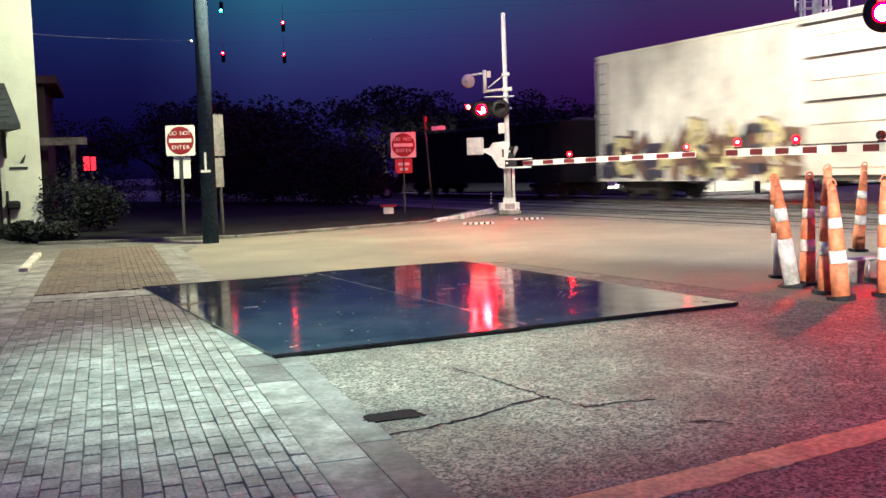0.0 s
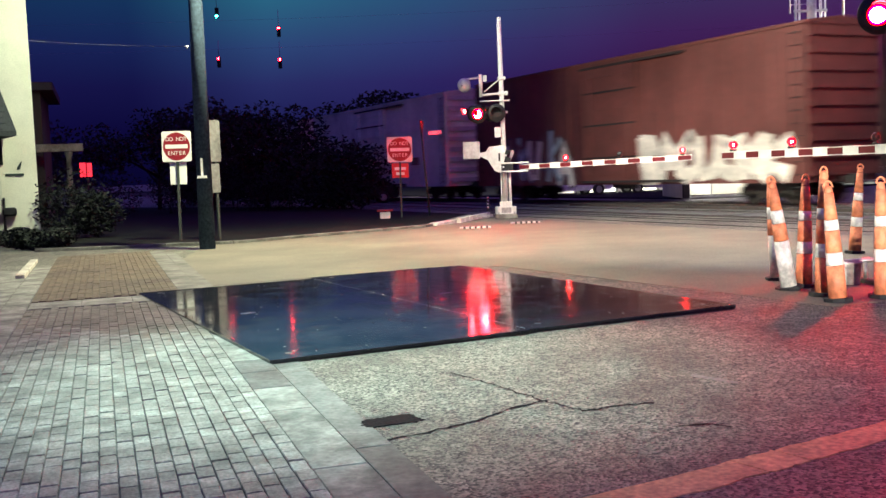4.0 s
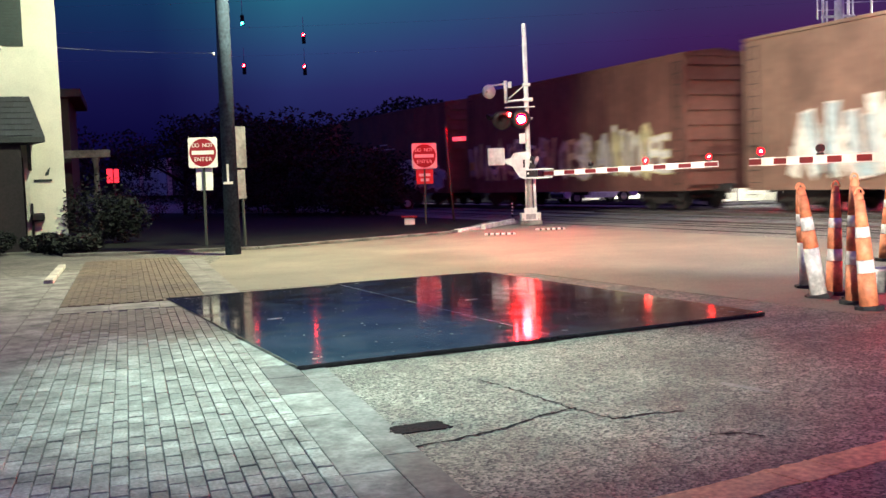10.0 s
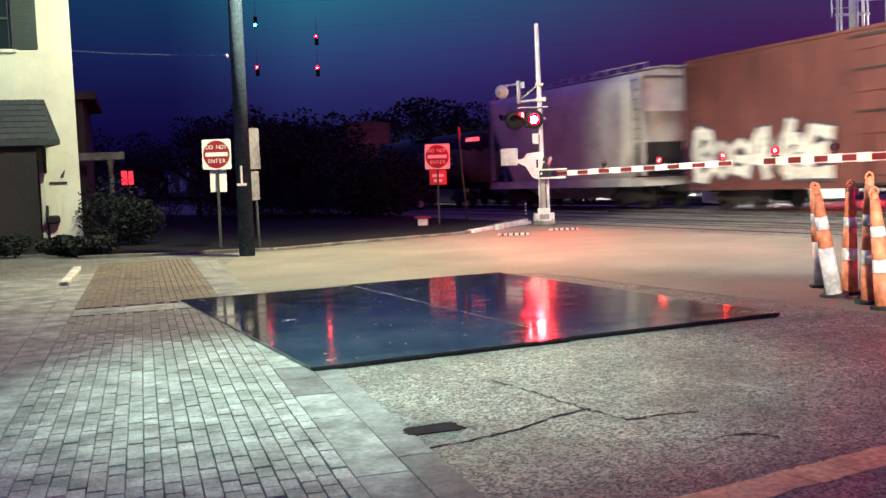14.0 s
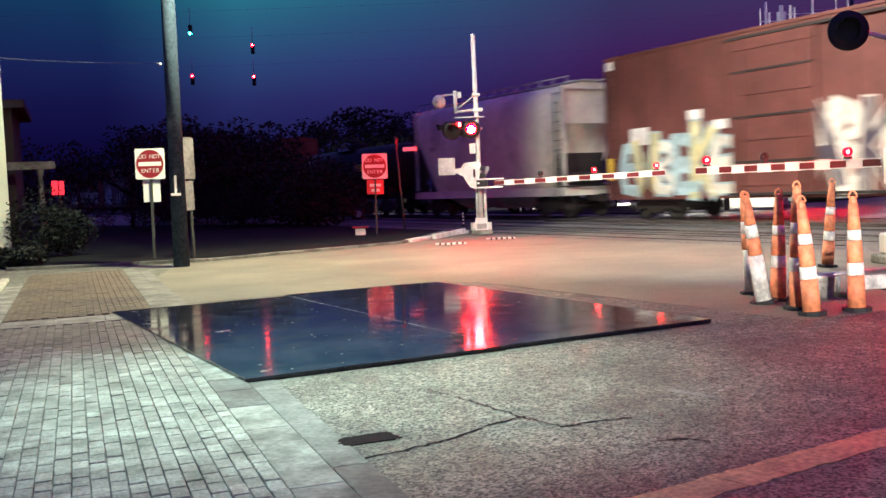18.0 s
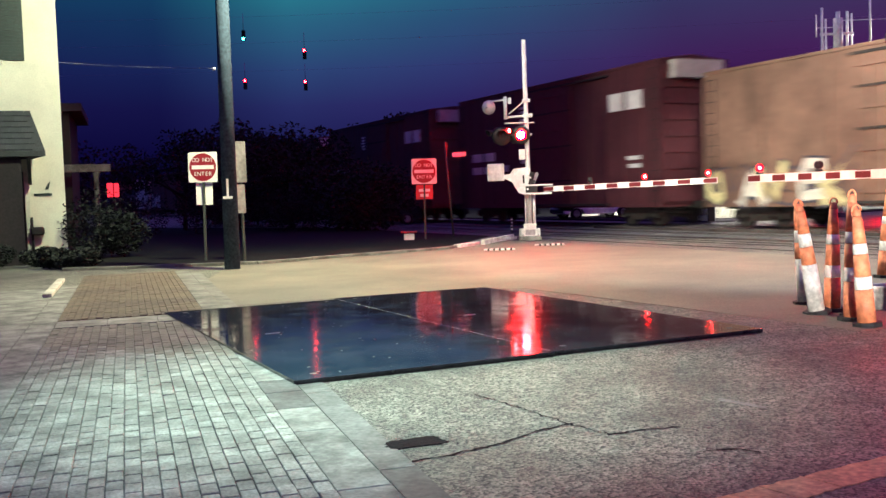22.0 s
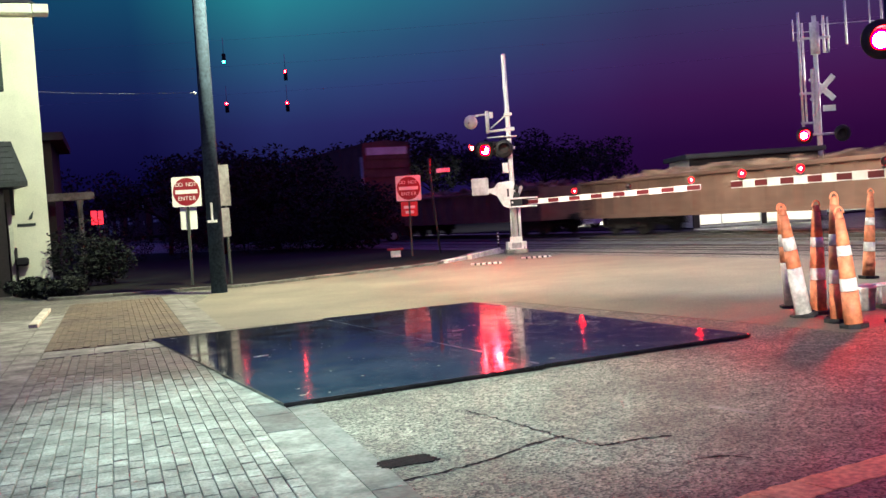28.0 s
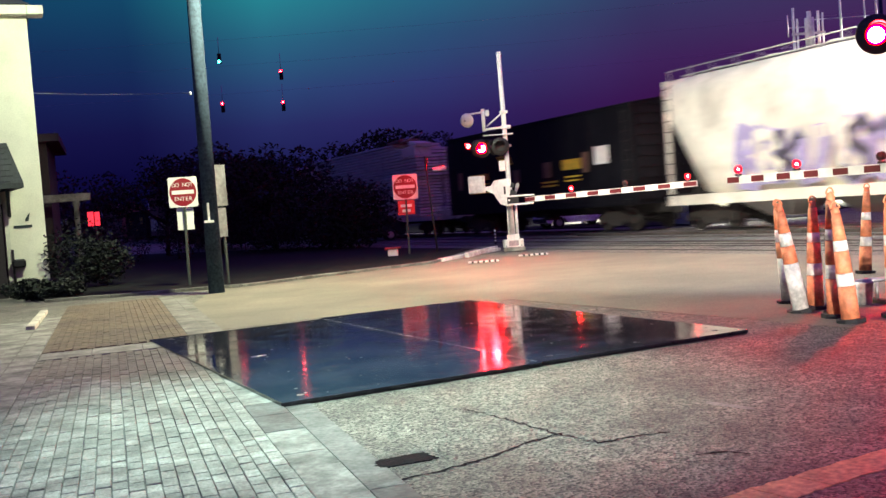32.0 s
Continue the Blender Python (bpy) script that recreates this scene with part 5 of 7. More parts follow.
for i, (x, y, h, s) in enumerate(((-21, 56, 8.5, 4.2), (-16.5, 60, 9.5, 4.6), (-12, 54, 8.2, 4.0), (-9.5, 56, 10.2, 4.2), (-5, 88, 15.5, 5.8), (-1, 100, 15.6, 6.0), (-27, 62, 9.0, 4.8), (-14.5, 66, 12.0, 5.0), (4.8, 112, 15.5, 6.8), (11.5, 118, 16.0, 7.0), (-34, 70, 11, 5.4), (18, 126, 16, 7.2))):
    tree(x, y, h * 0.53, s * 0.9, 90 + i)
# shrub row added in place of darkness, covering the unlit left of the train
for i in range(9):
    bush(-4.6 - i * 1.75, 48.8 + i * 3.4, 2.4, 3.4 + 0.5 * (i % 3), 160 + i, "tall dark shrub added to hide the train where it lies unlit")
for i in range(7):
    bush(-26 + i * 3.1, 50 + (i % 3) * 1.4, 2.6, 2.2, 140 + i, "dark wild shrub at the back of the verge")


# ---------------------------------------------------------------- channelizer posts by the street
def channelizer(x, y, h, lean_x, lean_y, seed, foot=False):
    rng = random.Random(seed)
    c = thing("channelizer_post", pose(x, y, 0, lean_y, lean_x, rng.uniform(-20, 20)), "orange plastic channelizer post with white bands, leaning", "traffic cone", "channelizer posts in a cluster")
    base = [(0.165 * math.cos(math.radians(45 * k + 22.5)), 0.165 * math.sin(math.radians(45 * k + 22.5))) for k in range(8)]
    part("rubber_base", fresh(prism, base, 0.0, 0.05), M_DARK, c, "black rubber base")
    prof = [(0.0, 0.100), (0.28, 0.094), (0.39, 0.089), (0.58, 0.079), (0.67, 0.073), (0.90, 0.050)]
    cols = [M_ORANGE, M_WHITEBAND, M_ORANGE, M_WHITEBAND, M_ORANGE]
    if foot:
        prof = [(0.0, 0.100), (0.42, 0.088), (0.58, 0.079), (0.70, 0.071), (0.90, 0.050)]
        cols = [M_WHITEBAND, M_ORANGE, M_WHITEBAND, M_ORANGE]
    for (a, ra), (b, rb), mt in zip(prof, prof[1:], cols):
        part("band", fresh(lathe, [(ra - 0.012, 0.05 + a * h), (ra, 0.05 + a * h), (rb, 0.045 + b * h), (rb - 0.012, 0.045 + b * h)], 18), mt, c, "white reflective band" if mt is M_WHITEBAND else "orange plastic band")
    part("tip", fresh(lathe, [(0.049, 0.05 + 0.9 * h), (0.04, 0.05 + 0.94 * h), (0.03, 0.05 + 0.955 * h), (0.001, 0.05 + 0.96 * h)], 16), M_ORANGE, c)
    bm = bmesh.new()
    n = 12
    loop = [Vector((0.045 * math.cos(math.pi * i / n), 0, 0.04 + 0.95 * h + 0.075 * math.sin(math.pi * i / n))) for i in range(n + 1)]
    pipe(bm, loop, 0.011)
    part("grab_loop", bm, M_ORANGE, c)


for i, (x, y, h, lx, ly) in enumerate(((4.25, 12.46, 1.36, -8.7, 0), (4.50, 12.66, 1.36, 1.2, 1), (4.53, 12.03, 1.40, 1.0, -1), (4.38, 11.25, 1.30, -4.3, 0), (6.84, 16.85, 1.44, 4.0, 0), (4.96, 11.42, 1.32, -1.3, 1), (4.46, 13.5, 1.34, -4.0, 0), (4.41, 11.76, 1.46, 0.5, 0))):
    channelizer(x, y, h, lx, ly, 300 + i, i in (0, 2, 6))
bucket = thing("bucket", pose(5.12, 12.75, 0, 0, 0, 20), "white plastic bucket standing behind the channelizer posts", "bucket")
part("pail", fresh(lathe, [(0.001, 0.0), (0.11, 0.0), (0.135, 0.30), (0.142, 0.30), (0.142, 0.27), (0.13, 0.27), (0.128, 0.29), (0.105, 0.01), (0.001, 0.01)], 20), M_WHITEBAND, bucket)
part("handle", fresh(pipe, [Vector((0.14 * math.cos(math.pi * i / 10), -0.05, 0.27 - 0.1 * math.sin(math.pi * i / 10))) for i in range(11)], 0.006), M_STEEL, bucket)
frame_bar = thing("barrier_frame", pose(5.25, 12.35, 0, 0, 0, 8), "low metal barrier frame lying behind the channelizer posts", "barrier")
part("rail_bar", fresh(tube, (-0.5, 0.5, 0.28), (1.2, 0.35, 0.32), 0.03, None, 8), M_STEEL, frame_bar)
part("foot", fresh(box, (0.1, 0.0, 0.0), (0.2, 0.9, 0.06), None, 0.01), M_DARK, frame_bar)
part("foot", fresh(box, (1.0, 0.0, 0.0), (1.1, 0.9, 0.06), None, 0.01), M_DARK, frame_bar)
part("upright", fresh(tube, (0.15, 0.45, 0.05), (0.15, 0.45, 0.3), 0.025, None, 8), M_STEEL, frame_bar)
part("upright", fresh(tube, (1.05, 0.4, 0.05), (1.05, 0.4, 0.32), 0.025, None, 8), M_STEEL, frame_bar)
part("board", fresh(box, (0.3, 0.36, 0.08), (0.95, 0.40, 0.26), None, 0.01), M_WHITEBAND, frame_bar, "white board")


# ---------------------------------------------------------------- the freight train
# In a car's space x points the way it travels, its front coupler face lies at 0, +y faces the street and z is up from the ground.
W = 1.53                     # half the width of a car
RAIL_TOP = 0.16
CARS = []


def wheel_mesh():
    bm = bmesh.new()
    lathe(bm, [(0.001, -0.07), (0.10, -0.07), (0.12, -0.03), (0.36, -0.03), (0.40, -0.06), (0.46, -0.06), (0.46, 0.05), (0.49, 0.06), (0.49, 0.085), (0.36, 0.07), (0.12, 0.05), (0.10, 0.08), (0.001, 0.08)], 22, "y")
    me = mesh_of("wheel", bm)
    me.materials.append(M_UNDER)
    return me


def truck_mesh():
    bm = bmesh.new()
    for s in (-1, 1):
        y = s * 1.02
        prism(bm, [(-1.25, 0.36), (-1.2, 0.62), (-0.75, 0.72), (-0.4, 0.86), (0.4, 0.86), (0.75, 0.72), (1.2, 0.62), (1.25, 0.36), (1.0, 0.34), (0.72, 0.5), (0.4, 0.28), (-0.4, 0.28), (-0.72, 0.5), (-1.0, 0.34)], -0.07, 0.07, pose(0, y, 0.1) @ UPRIGHT)
        for x in (-0.22, 0.0, 0.22):
            tube(bm, (x, y, 0.42), (x, y, 0.78), 0.075, None, 8)
        for x in (-0.87, 0.87):
            tube(bm, (x, y - 0.1, 0.62), (x, y + 0.1, 0.62), 0.13, None, 10)
    box(bm, (-0.22, -1.05, 0.5), (0.22, 1.05, 0.84))
    for x in (-0.87, 0.87):
        tube(bm, (x, -0.8, 0.62), (x, 0.8, 0.62), 0.08, None, 8)
    me = mesh_of("truck", bm)
    me.materials.append(M_UNDER)
    return me


def coupler_mesh():
    bm = bmesh.new()
    box(bm, (-1.2, -0.11, 0.78), (0.06, 0.11, 1.02), None, 0.02)
    box(bm, (-0.14, -0.2, 0.72), (0.12, 0.16, 1.06), None, 0.04)
    tube(bm, (-0.25, 0.3, 0.75), (0.05, 0.2, 0.42), 0.03, None, 6)
    me = mesh_of("coupler", bm)
    me.materials.append(M_UNDER)
    return me


WHEEL, TRUCK, COUPLER = wheel_mesh(), truck_mesh(), coupler_mesh()


def car_root(name, front, label, length, trucks=2.6):
    """The empty of one car, with its running gear."""
    root = thing(name, Matrix(), label, "freight car", "cars of the freight train")
    for x in (-trucks, -length + trucks):
        t = part("truck", TRUCK, None, root, m=pose(x, 0, 0.03))
        for wx in (-0.87, 0.87):
            for s in (-1, 1):
                part("wheel", WHEEL, None, t, m=pose(wx, s * 0.76, 0.62, 0, 0, 0 if s < 0 else 180))
    part("coupler", COUPLER, None, root, m=pose(0, 0, 0.05))
    part("coupler", COUPLER, None, root, m=pose(-length, 0, 0.05, 0, 0, 180))
    CARS.append((root, front))
    return root


def ladder(root, x, z0, z1, side=1):
    bm = bmesh.new()
    y = side * (W + 0.05)
    for dx in (-0.2, 0.2):
        tube(bm, (x + dx, y, z0), (x + dx, y, z1), 0.018, None, 5)
    n = int((z1 - z0) / 0.38)
    for i in range(n + 1):
        z = z0 + 0.1 + i * (z1 - z0 - 0.15) / n
        tube(bm, (x - 0.2, y, z), (x + 0.2, y, z), 0.014, None, 5)
    part("ladder", bm, M_UNDER, root)


# sprayed letters: strokes in a unit cell
STROKES = (
    (((0.2, 0.0), (0.15, 0.55), (0.25, 1.0)), ((0.25, 1.0), (0.7, 0.95), (0.8, 0.7), (0.3, 0.5), (0.85, 0.25), (0.6, 0.02), (0.2, 0.05))),
    (((0.85, 0.8), (0.6, 1.0), (0.25, 0.85), (0.3, 0.55), (0.75, 0.45), (0.8, 0.15), (0.45, 0.0), (0.1, 0.15)),),
    (((0.1, 0.0), (0.3, 0.5), (0.5, 1.0), (0.7, 0.5), (0.9, 0.0)), ((0.25, 0.35), (0.75, 0.35))),
    (((0.15, 1.0), (0.2, 0.4), (0.3, 0.0), (0.7, 0.05), (0.85, 0.5), (0.85, 0.95)),),
    (((0.2, 0.0), (0.2, 0.6), (0.22, 1.1)), ((0.85, 0.95), (0.25, 0.5), (0.9, 0.0))),
    (((0.5, 1.0), (0.15, 0.7), (0.2, 0.2), (0.55, 0.0), (0.88, 0.3), (0.8, 0.8), (0.5, 1.0)),),
    (((0.85, 0.9), (0.3, 0.95), (0.15, 0.5), (0.3, 0.05), (0.9, 0.1)), ((0.2, 0.5), (0.75, 0.52))),
    (((0.05, 0.95), (0.25, 0.0), (0.5, 0.7), (0.72, 0.0), (0.95, 1.05)),),
)


def stroke_band(pts, width, lift, thick):
    """A fat sprayed stroke lying on the street side of a car, as one flat band with blunt ends."""
    bm = bmesh.new()
    rows = []
    n = len(pts)
    for i, (x, z) in enumerate(pts):
        (ax, az), (bx, bz) = pts[max(i - 1, 0)], pts[min(i + 1, n - 1)]
        d = math.hypot(bx - ax, bz - az) or 1.0
        ux, uz = (bx - ax) / d, (bz - az) / d
        e = -width * 0.7 if i == 0 else width * 0.7 if i == n - 1 else 0.0
        x, z = x + ux * e, z + uz * e
        rows.append([bm.verts.new(p) for p in ((x - uz * width, lift, z + ux * width), (x - uz * width, lift + thick, z + ux * width), (x + uz * width, lift + thick, z - ux * width), (x + uz * width, lift, z - ux * width))])
    for a, b in zip(rows, rows[1:]):
        for k in range(3):
            bm.faces.new((a[k], b[k], b[k + 1], a[k + 1]))
    bm.faces.new(rows[0]), bm.faces.new(rows[-1][::-1])
    bmesh.ops.recalc_face_normals(bm, faces=bm.faces)
    return bm


def graffiti(root, x0, x1, z0, z1, fill, line, seed, count, plump=1.0):
    """A row of fat overlapping sprayed letters low on the street side: an outline and a fill."""
    rng = random.Random(seed)
    count = round(count * 1.4)
    w = (x1 - x0) / count
    for i in range(count):
        a = x1 - w * (i + 1) - 0.16 * w
        zt, zb = z1 + rng.uniform(-0.25, 0.3), z0 + rng.uniform(0.0, 0.2)
        shape = STROKES[rng.randrange(len(STROKES))]
        slant = rng.uniform(-0.15, 0.25)
        fat = min(w, zt - zb) * rng.uniform(0.16, 0.23) * plump
        for k, st in enumerate(shape):
            pts = [(a + 1.55 * w * (0.95 - px * 0.9 + slant * (pz - 0.5) + rng.uniform(-0.05, 0.05)), zb + (zt - zb) * (pz + rng.uniform(-0.05, 0.05))) for px, pz in st]
            lift = W + 0.058 + 0.002 * (i % 2) + 0.001 * k
            o = part("graffiti", stroke_band(pts, fat * 1.5, lift, 0.004), line, root, "sprayed letter stroke")
            part("graffiti_fill", stroke_band(pts, fat, lift + 0.004, 0.006), fill[i % len(fill)], o)


def side_bars(root, rows, mat, name="marking"):
    """Flat painted blocks on the street side: x from, x to, z from, z to."""
    for x0, x1, z0, z1 in rows:
        part(name, fresh(box, (x0, W + 0.03, z0), (x1, W + 0.068, z1)), mat, root, "painted block")


def box_car(front, length, top, paint, label, sill=0.95, door=None, rib=0.95, roof=None, end_tone=None, proud=0.03):
    """A closed car: ribbed sides, corrugated ends, sliding door, roof, running gear."""
    root = car_root("box_car", front, label, length)
    x0, x1 = -length + 0.55, -0.55
    body = part("body", fresh(box, (x0, -W, sill), (x1, W, top - 0.22)), paint, root)
    n = int((x1 - x0) / rib)
    post = mesh_of("side_post", fresh(box, (-0.07, 0, sill + 0.12), (0.07, proud, top - 0.3)))
    post.materials.append(paint)
    for i in range(n + 1):
        x = x0 + (x1 - x0) * i / n
        if door and door[0] - 0.1 < x < door[1] + 0.1:
            continue
        part("side_post", post, None, root, m=pose(x, W, 0)), part("side_post", post, None, root, m=pose(x, -W, 0, 0, 0, 180))
    for xe, s in ((x1, 1), (x0, -1)):
        for i in range(9):
            z = sill + 0.25 + i * (top - sill - 0.7) / 8
            a, b = (xe, xe + 0.09) if s > 0 else (xe - 0.09, xe)
            part("end_corrugation", fresh(box, (a, -W + 0.15, z - 0.11), (b, W - 0.15, z + 0.11), None), end_tone or paint, root)
    bm = bmesh.new()
    prof = [(-W - 0.04, top - 0.24), (-W - 0.04, top - 0.14), (0, top + 0.04), (W + 0.04, top - 0.14), (W + 0.04, top - 0.24)]
    a = [bm.verts.new((x0 - 0.05, y, z)) for y, z in prof]
    b = [bm.verts.new((x1 + 0.05, y, z)) for y, z in prof]
    bm.faces.new(a), bm.faces.new(b[::-1])
    for i in range(5):
        bm.faces.new((a[i], b[i], b[(i + 1) % 5], a[(i + 1) % 5]))
    for i in range(n + 1):
        x = x0 + (x1 - x0) * i / n
        for s in (-1, 1):
            box(bm, (x - 0.05, min(0.0, s * W), 0), (x + 0.05, max(0.0, s * W), 0.04), pose(0, 0, top - 0.05) @ pose(0, 0, 0, -s * 6.7, 0, 0))
    part("roof", bm, roof or paint, root)
    part("side_sill", fresh(box, (x0, -W - 0.03, sill - 0.06), (x1, W + 0.03, sill + 0.06)), paint, root)
    part("centre_sill", fresh(box, (x0, -0.3, 0.86), (x1, 0.3, sill)), M_UNDER, root)
    if door:
        d0, d1, dmat = door
        for s in (1, -1):
            y0, y1 = (W + 0.02, W + 0.11) if s > 0 else (-W - 0.11, -W - 0.02)
            dr = part("door", fresh(box, (d0, y0, sill + 0.1), (d1, y1, top - 0.45)), dmat, root, "sliding plug door")
            if s > 0:
                for i in range(7):
                    z = sill + 0.35 + i * (top - sill - 1.1) / 6
                    part("door_rib", fresh(box, (d0 + 0.05, y1, z - 0.035), (d1 - 0.05, y1 + 0.035, z + 0.035)), M_UNDER if i % 2 else dmat, dr)
                for x in (d0 + 0.5, d1 - 0.5):
                    part("locking_bar", fresh(tube, (x, y1 + 0.03, sill + 0.15), (x, y1 + 0.03, top - 0.5), 0.03, None, 6), dmat, dr)
        part("door_track", fresh(box, (d0 - 2.6, W + 0.02, top - 0.44), (d1 + 0.2, W + 0.14, top - 0.36)), M_UNDER, root)
        part("door_track", fresh(box, (d0 - 2.6, W + 0.02, sill + 0.02), (d1 + 0.2, W + 0.16, sill + 0.1)), M_UNDER, root)
    ladder(root, x1 - 0.35, sill - 0.3, top - 0.4)
    ladder(root, x0 + 0.35, sill - 0.3, top - 0.4)
    part("brake_cylinder", fresh(tube, (-length / 2 - 0.6, 0.5, 0.84), (-length / 2 + 0.5, 0.5, 0.84), 0.14, None, 10), M_UNDER, root)
    return root


def hopper_car(front, length, top, paint, label, sill=1.15):
    """A covered hopper: curved sides, sloping ends, roof walk with rails, outlet bays."""
    root = car_root("covered_hopper_car", front, label, length, 2.2)
    bm = bmesh.new()
    n = 30
    rings = []
    for i in range(n + 1):
        t = i / n
        x = -0.75 - (length - 1.5) * t
        e = min(t, 1 - t) * (length - 1.5)               # distance from the nearer end
        zb = sill + 0.12 + max(0.0, 1 - e / 1.7) ** 1.2 * (top - sill) * 0.58
        sec = []
        for s in (1, -1):
            rows = [(0.45, top - 0.1), (1.05, top - 0.2), (W - 0.1, top - 0.55), (W, top - 1.0), (W + 0.03, (zb + top) / 2), (W - 0.05, zb + (top - zb) * 0.16), (W - 0.25, zb)]
            sec += [(s * y, z) for y, z in (rows if s > 0 else rows[::-1])]
        rings.append([bm.verts.new((x, y, z)) for y, z in sec])
    for a, b in zip(rings, rings[1:]):
        for j in range(len(a)):
            f = bm.faces.new((a[j], a[(j + 1) % len(a)], b[(j + 1) % len(a)], b[j]))
            f.smooth = True
    bm.faces.new(rings[0]), bm.faces.new(rings[-1][::-1])
    part("hull", bm, paint, root, "curved hopper hull")
    part("side_sill", fresh(box, (-length + 0.5, -W - 0.02, sill - 0.18), (-0.5, W + 0.02, sill + 0.16)), paint, root, "long pale side sill")
    for x in (-0.62, -length + 0.62):
        for y in (-W + 0.1, W - 0.1):
            part("end_post", fresh(box, (x - 0.06, y - 0.06, sill), (x + 0.06, y + 0.06, top - 0.25)), paint, root)
        part("end_beam", fresh(box, (x - 0.08, -W + 0.1, top - 0.4), (x + 0.08, W - 0.1, top - 0.25)), paint, root)
        part("end_platform", fresh(box, (x - 0.35, -W, sill + 0.16), (x + 0.5 if x < -2 else x + 0.12, W, sill + 0.22)), M_UNDER, root)
        c = x - 0.85 if x > -2 else x + 0.85
        # dark plate and cylinder added so the open end reads as shade
        part("end_web", fresh(box, (c - 0.05, -1.1, sill + 0.2), (c + 0.05, 1.1, sill + 1.9)), M_UNDER, root, "dark plate added to keep the open end dark")
        part("air_reservoir", fresh(tube, (c - 0.3, -0.7, sill + 0.55), (c - 0.3, 0.7, sill + 0.55), 0.22, None, 12), M_UNDER, root)
    walk_bm = bmesh.new()
    box(walk_bm, (-length + 0.5, -0.5, top - 0.06), (-0.5, 0.5, top - 0.01))
    part("roof_walk", walk_bm, M_CARGREY, root)
    for s in (-1, 1):
        bm = bmesh.new()
        tube(bm, (-length + 0.5, s * 1.2, top + 0.10), (-0.5, s * 1.2, top + 0.10), 0.025, None, 5)
        for i in range(15):
            x = -0.6 - (length - 1.2) * i / 14
            tube(bm, (x, s * 1.2, top - 0.3), (x, s * 1.2, top + 0.1), 0.018, None, 5)
        part("roof_rail", bm, M_CARGREY, root)
    for i in range(6):
        x = -1.9 - (length - 3.8) * i / 5
        part("hatch", fresh(lathe, [(0.3, 0), (0.3, 0.08), (0.001, 0.12)], 12, "z", pose(x, 0, top - 0.02)), paint, root)
    for i in range(3):
        x = -length / 2 + (i - 1) * (length - 7.4) / 2.6
        bm = bmesh.new()
        q = [bm.verts.new(p) for p in ((x - 1.4, -W + 0.2, sill), (x + 1.4, -W + 0.2, sill), (x + 1.4, W - 0.2, sill), (x - 1.4, W - 0.2, sill), (x - 0.4, -0.45, 0.55), (x + 0.4, -0.45, 0.55), (x + 0.4, 0.45, 0.55), (x - 0.4, 0.45, 0.55))]
        for f in ((0, 4, 5, 1), (1, 5, 6, 2), (2, 6, 7, 3), (3, 7, 4, 0), (4, 7, 6, 5)):
            bm.faces.new([q[k] for k in f])
        part("outlet_bay", bm, M_CARGREY, root)
    ladder(root, -0.8, sill - 0.3, top - 0.5)
    ladder(root, -length + 0.8, sill - 0.3, top - 0.5)
    return root


def tank_car(front, length, label, soiled=False):
    root = car_root("tank_car", front, label, length, 2.3)
    prof = [(0.001, -0.9), (0.5, -0.93), (1.0, -1.08), (1.32, -1.35), (1.45, -1.75), (1.45, -length + 1.75), (1.32, -length + 1.35), (1.0, -length + 1.08), (0.5, -length + 0.93), (0.001, -length + 0.9)]
    bm = bmesh.new()
    if soiled:
        prof = prof[:5] + [(1.45, -length / 2 + 0.8), (1.45, -length / 2 - 0.8)] + prof[5:]
    lathe(bm, prof, 36, "x", pose(0, 0, 2.75))
    if soiled:
        # road film over the lower half, with a dark run of spillage below the dome
        for f in bm.faces:
            c = f.calc_center_median()
            if c.z < 3.15 and abs(c.x + length / 2) > 0.5:
                f.material_index = 1
    part("tank", bm, [M_CARDARK, M_FILM] if soiled else M_CARDARK, root, "black tank with a dusty lower half" if soiled else "black cylindrical tank")
    part("centre_sill", fresh(box, (-length + 0.4, -0.45, 1.10), (-0.4, 0.45, 1.45)), M_CARDARK, root)
    for x in (-2.3, -length + 2.3):
        part("saddle", fresh(box, (x - 0.7, -1.3, 1.25), (x + 0.7, 1.3, 1.85), None, 0.05), M_CARDARK, root)
    part("dome", fresh(lathe, [(0.55, 0), (0.55, 0.32), (0.48, 0.4), (0.001, 0.42)], 18, "z", pose(-length / 2, 0, 4.1)), M_CARDARK, root)
    for s in (-1, 1):
        bm = bmesh.new()
        tube(bm, (-length + 1.6, s * 1.5, 2.35), (-1.6, s * 1.5, 2.35), 0.02, None, 5)
        part("handrail", bm, M_CARDARK, root)
        bm = bmesh.new()
        for x in (-length / 2 - 1.2, -length / 2 + 1.2):
            tube(bm, (x, s * 0.9, 3.9), (x, s * 0.9, 4.75), 0.022, None, 5)
        tube(bm, (-length / 2 - 1.2, s * 0.9, 4.75), (-length / 2 + 1.2, s * 0.9, 4.75), 0.022, None, 5)
        part("platform_rail", bm, M_CARDARK, root)
    part("platform", fresh(box, (-length / 2 - 1.2, -0.95, 4.02), (-length / 2 + 1.2, 0.95, 4.07)), M_CARDARK, root)
    for x in (-0.55, -length + 0.55):
        part("end_platform", fresh(box, (x - 0.4, -1.45, 1.15), (x + 0.4, 1.45, 1.25)), M_CARDARK, root)
    return root


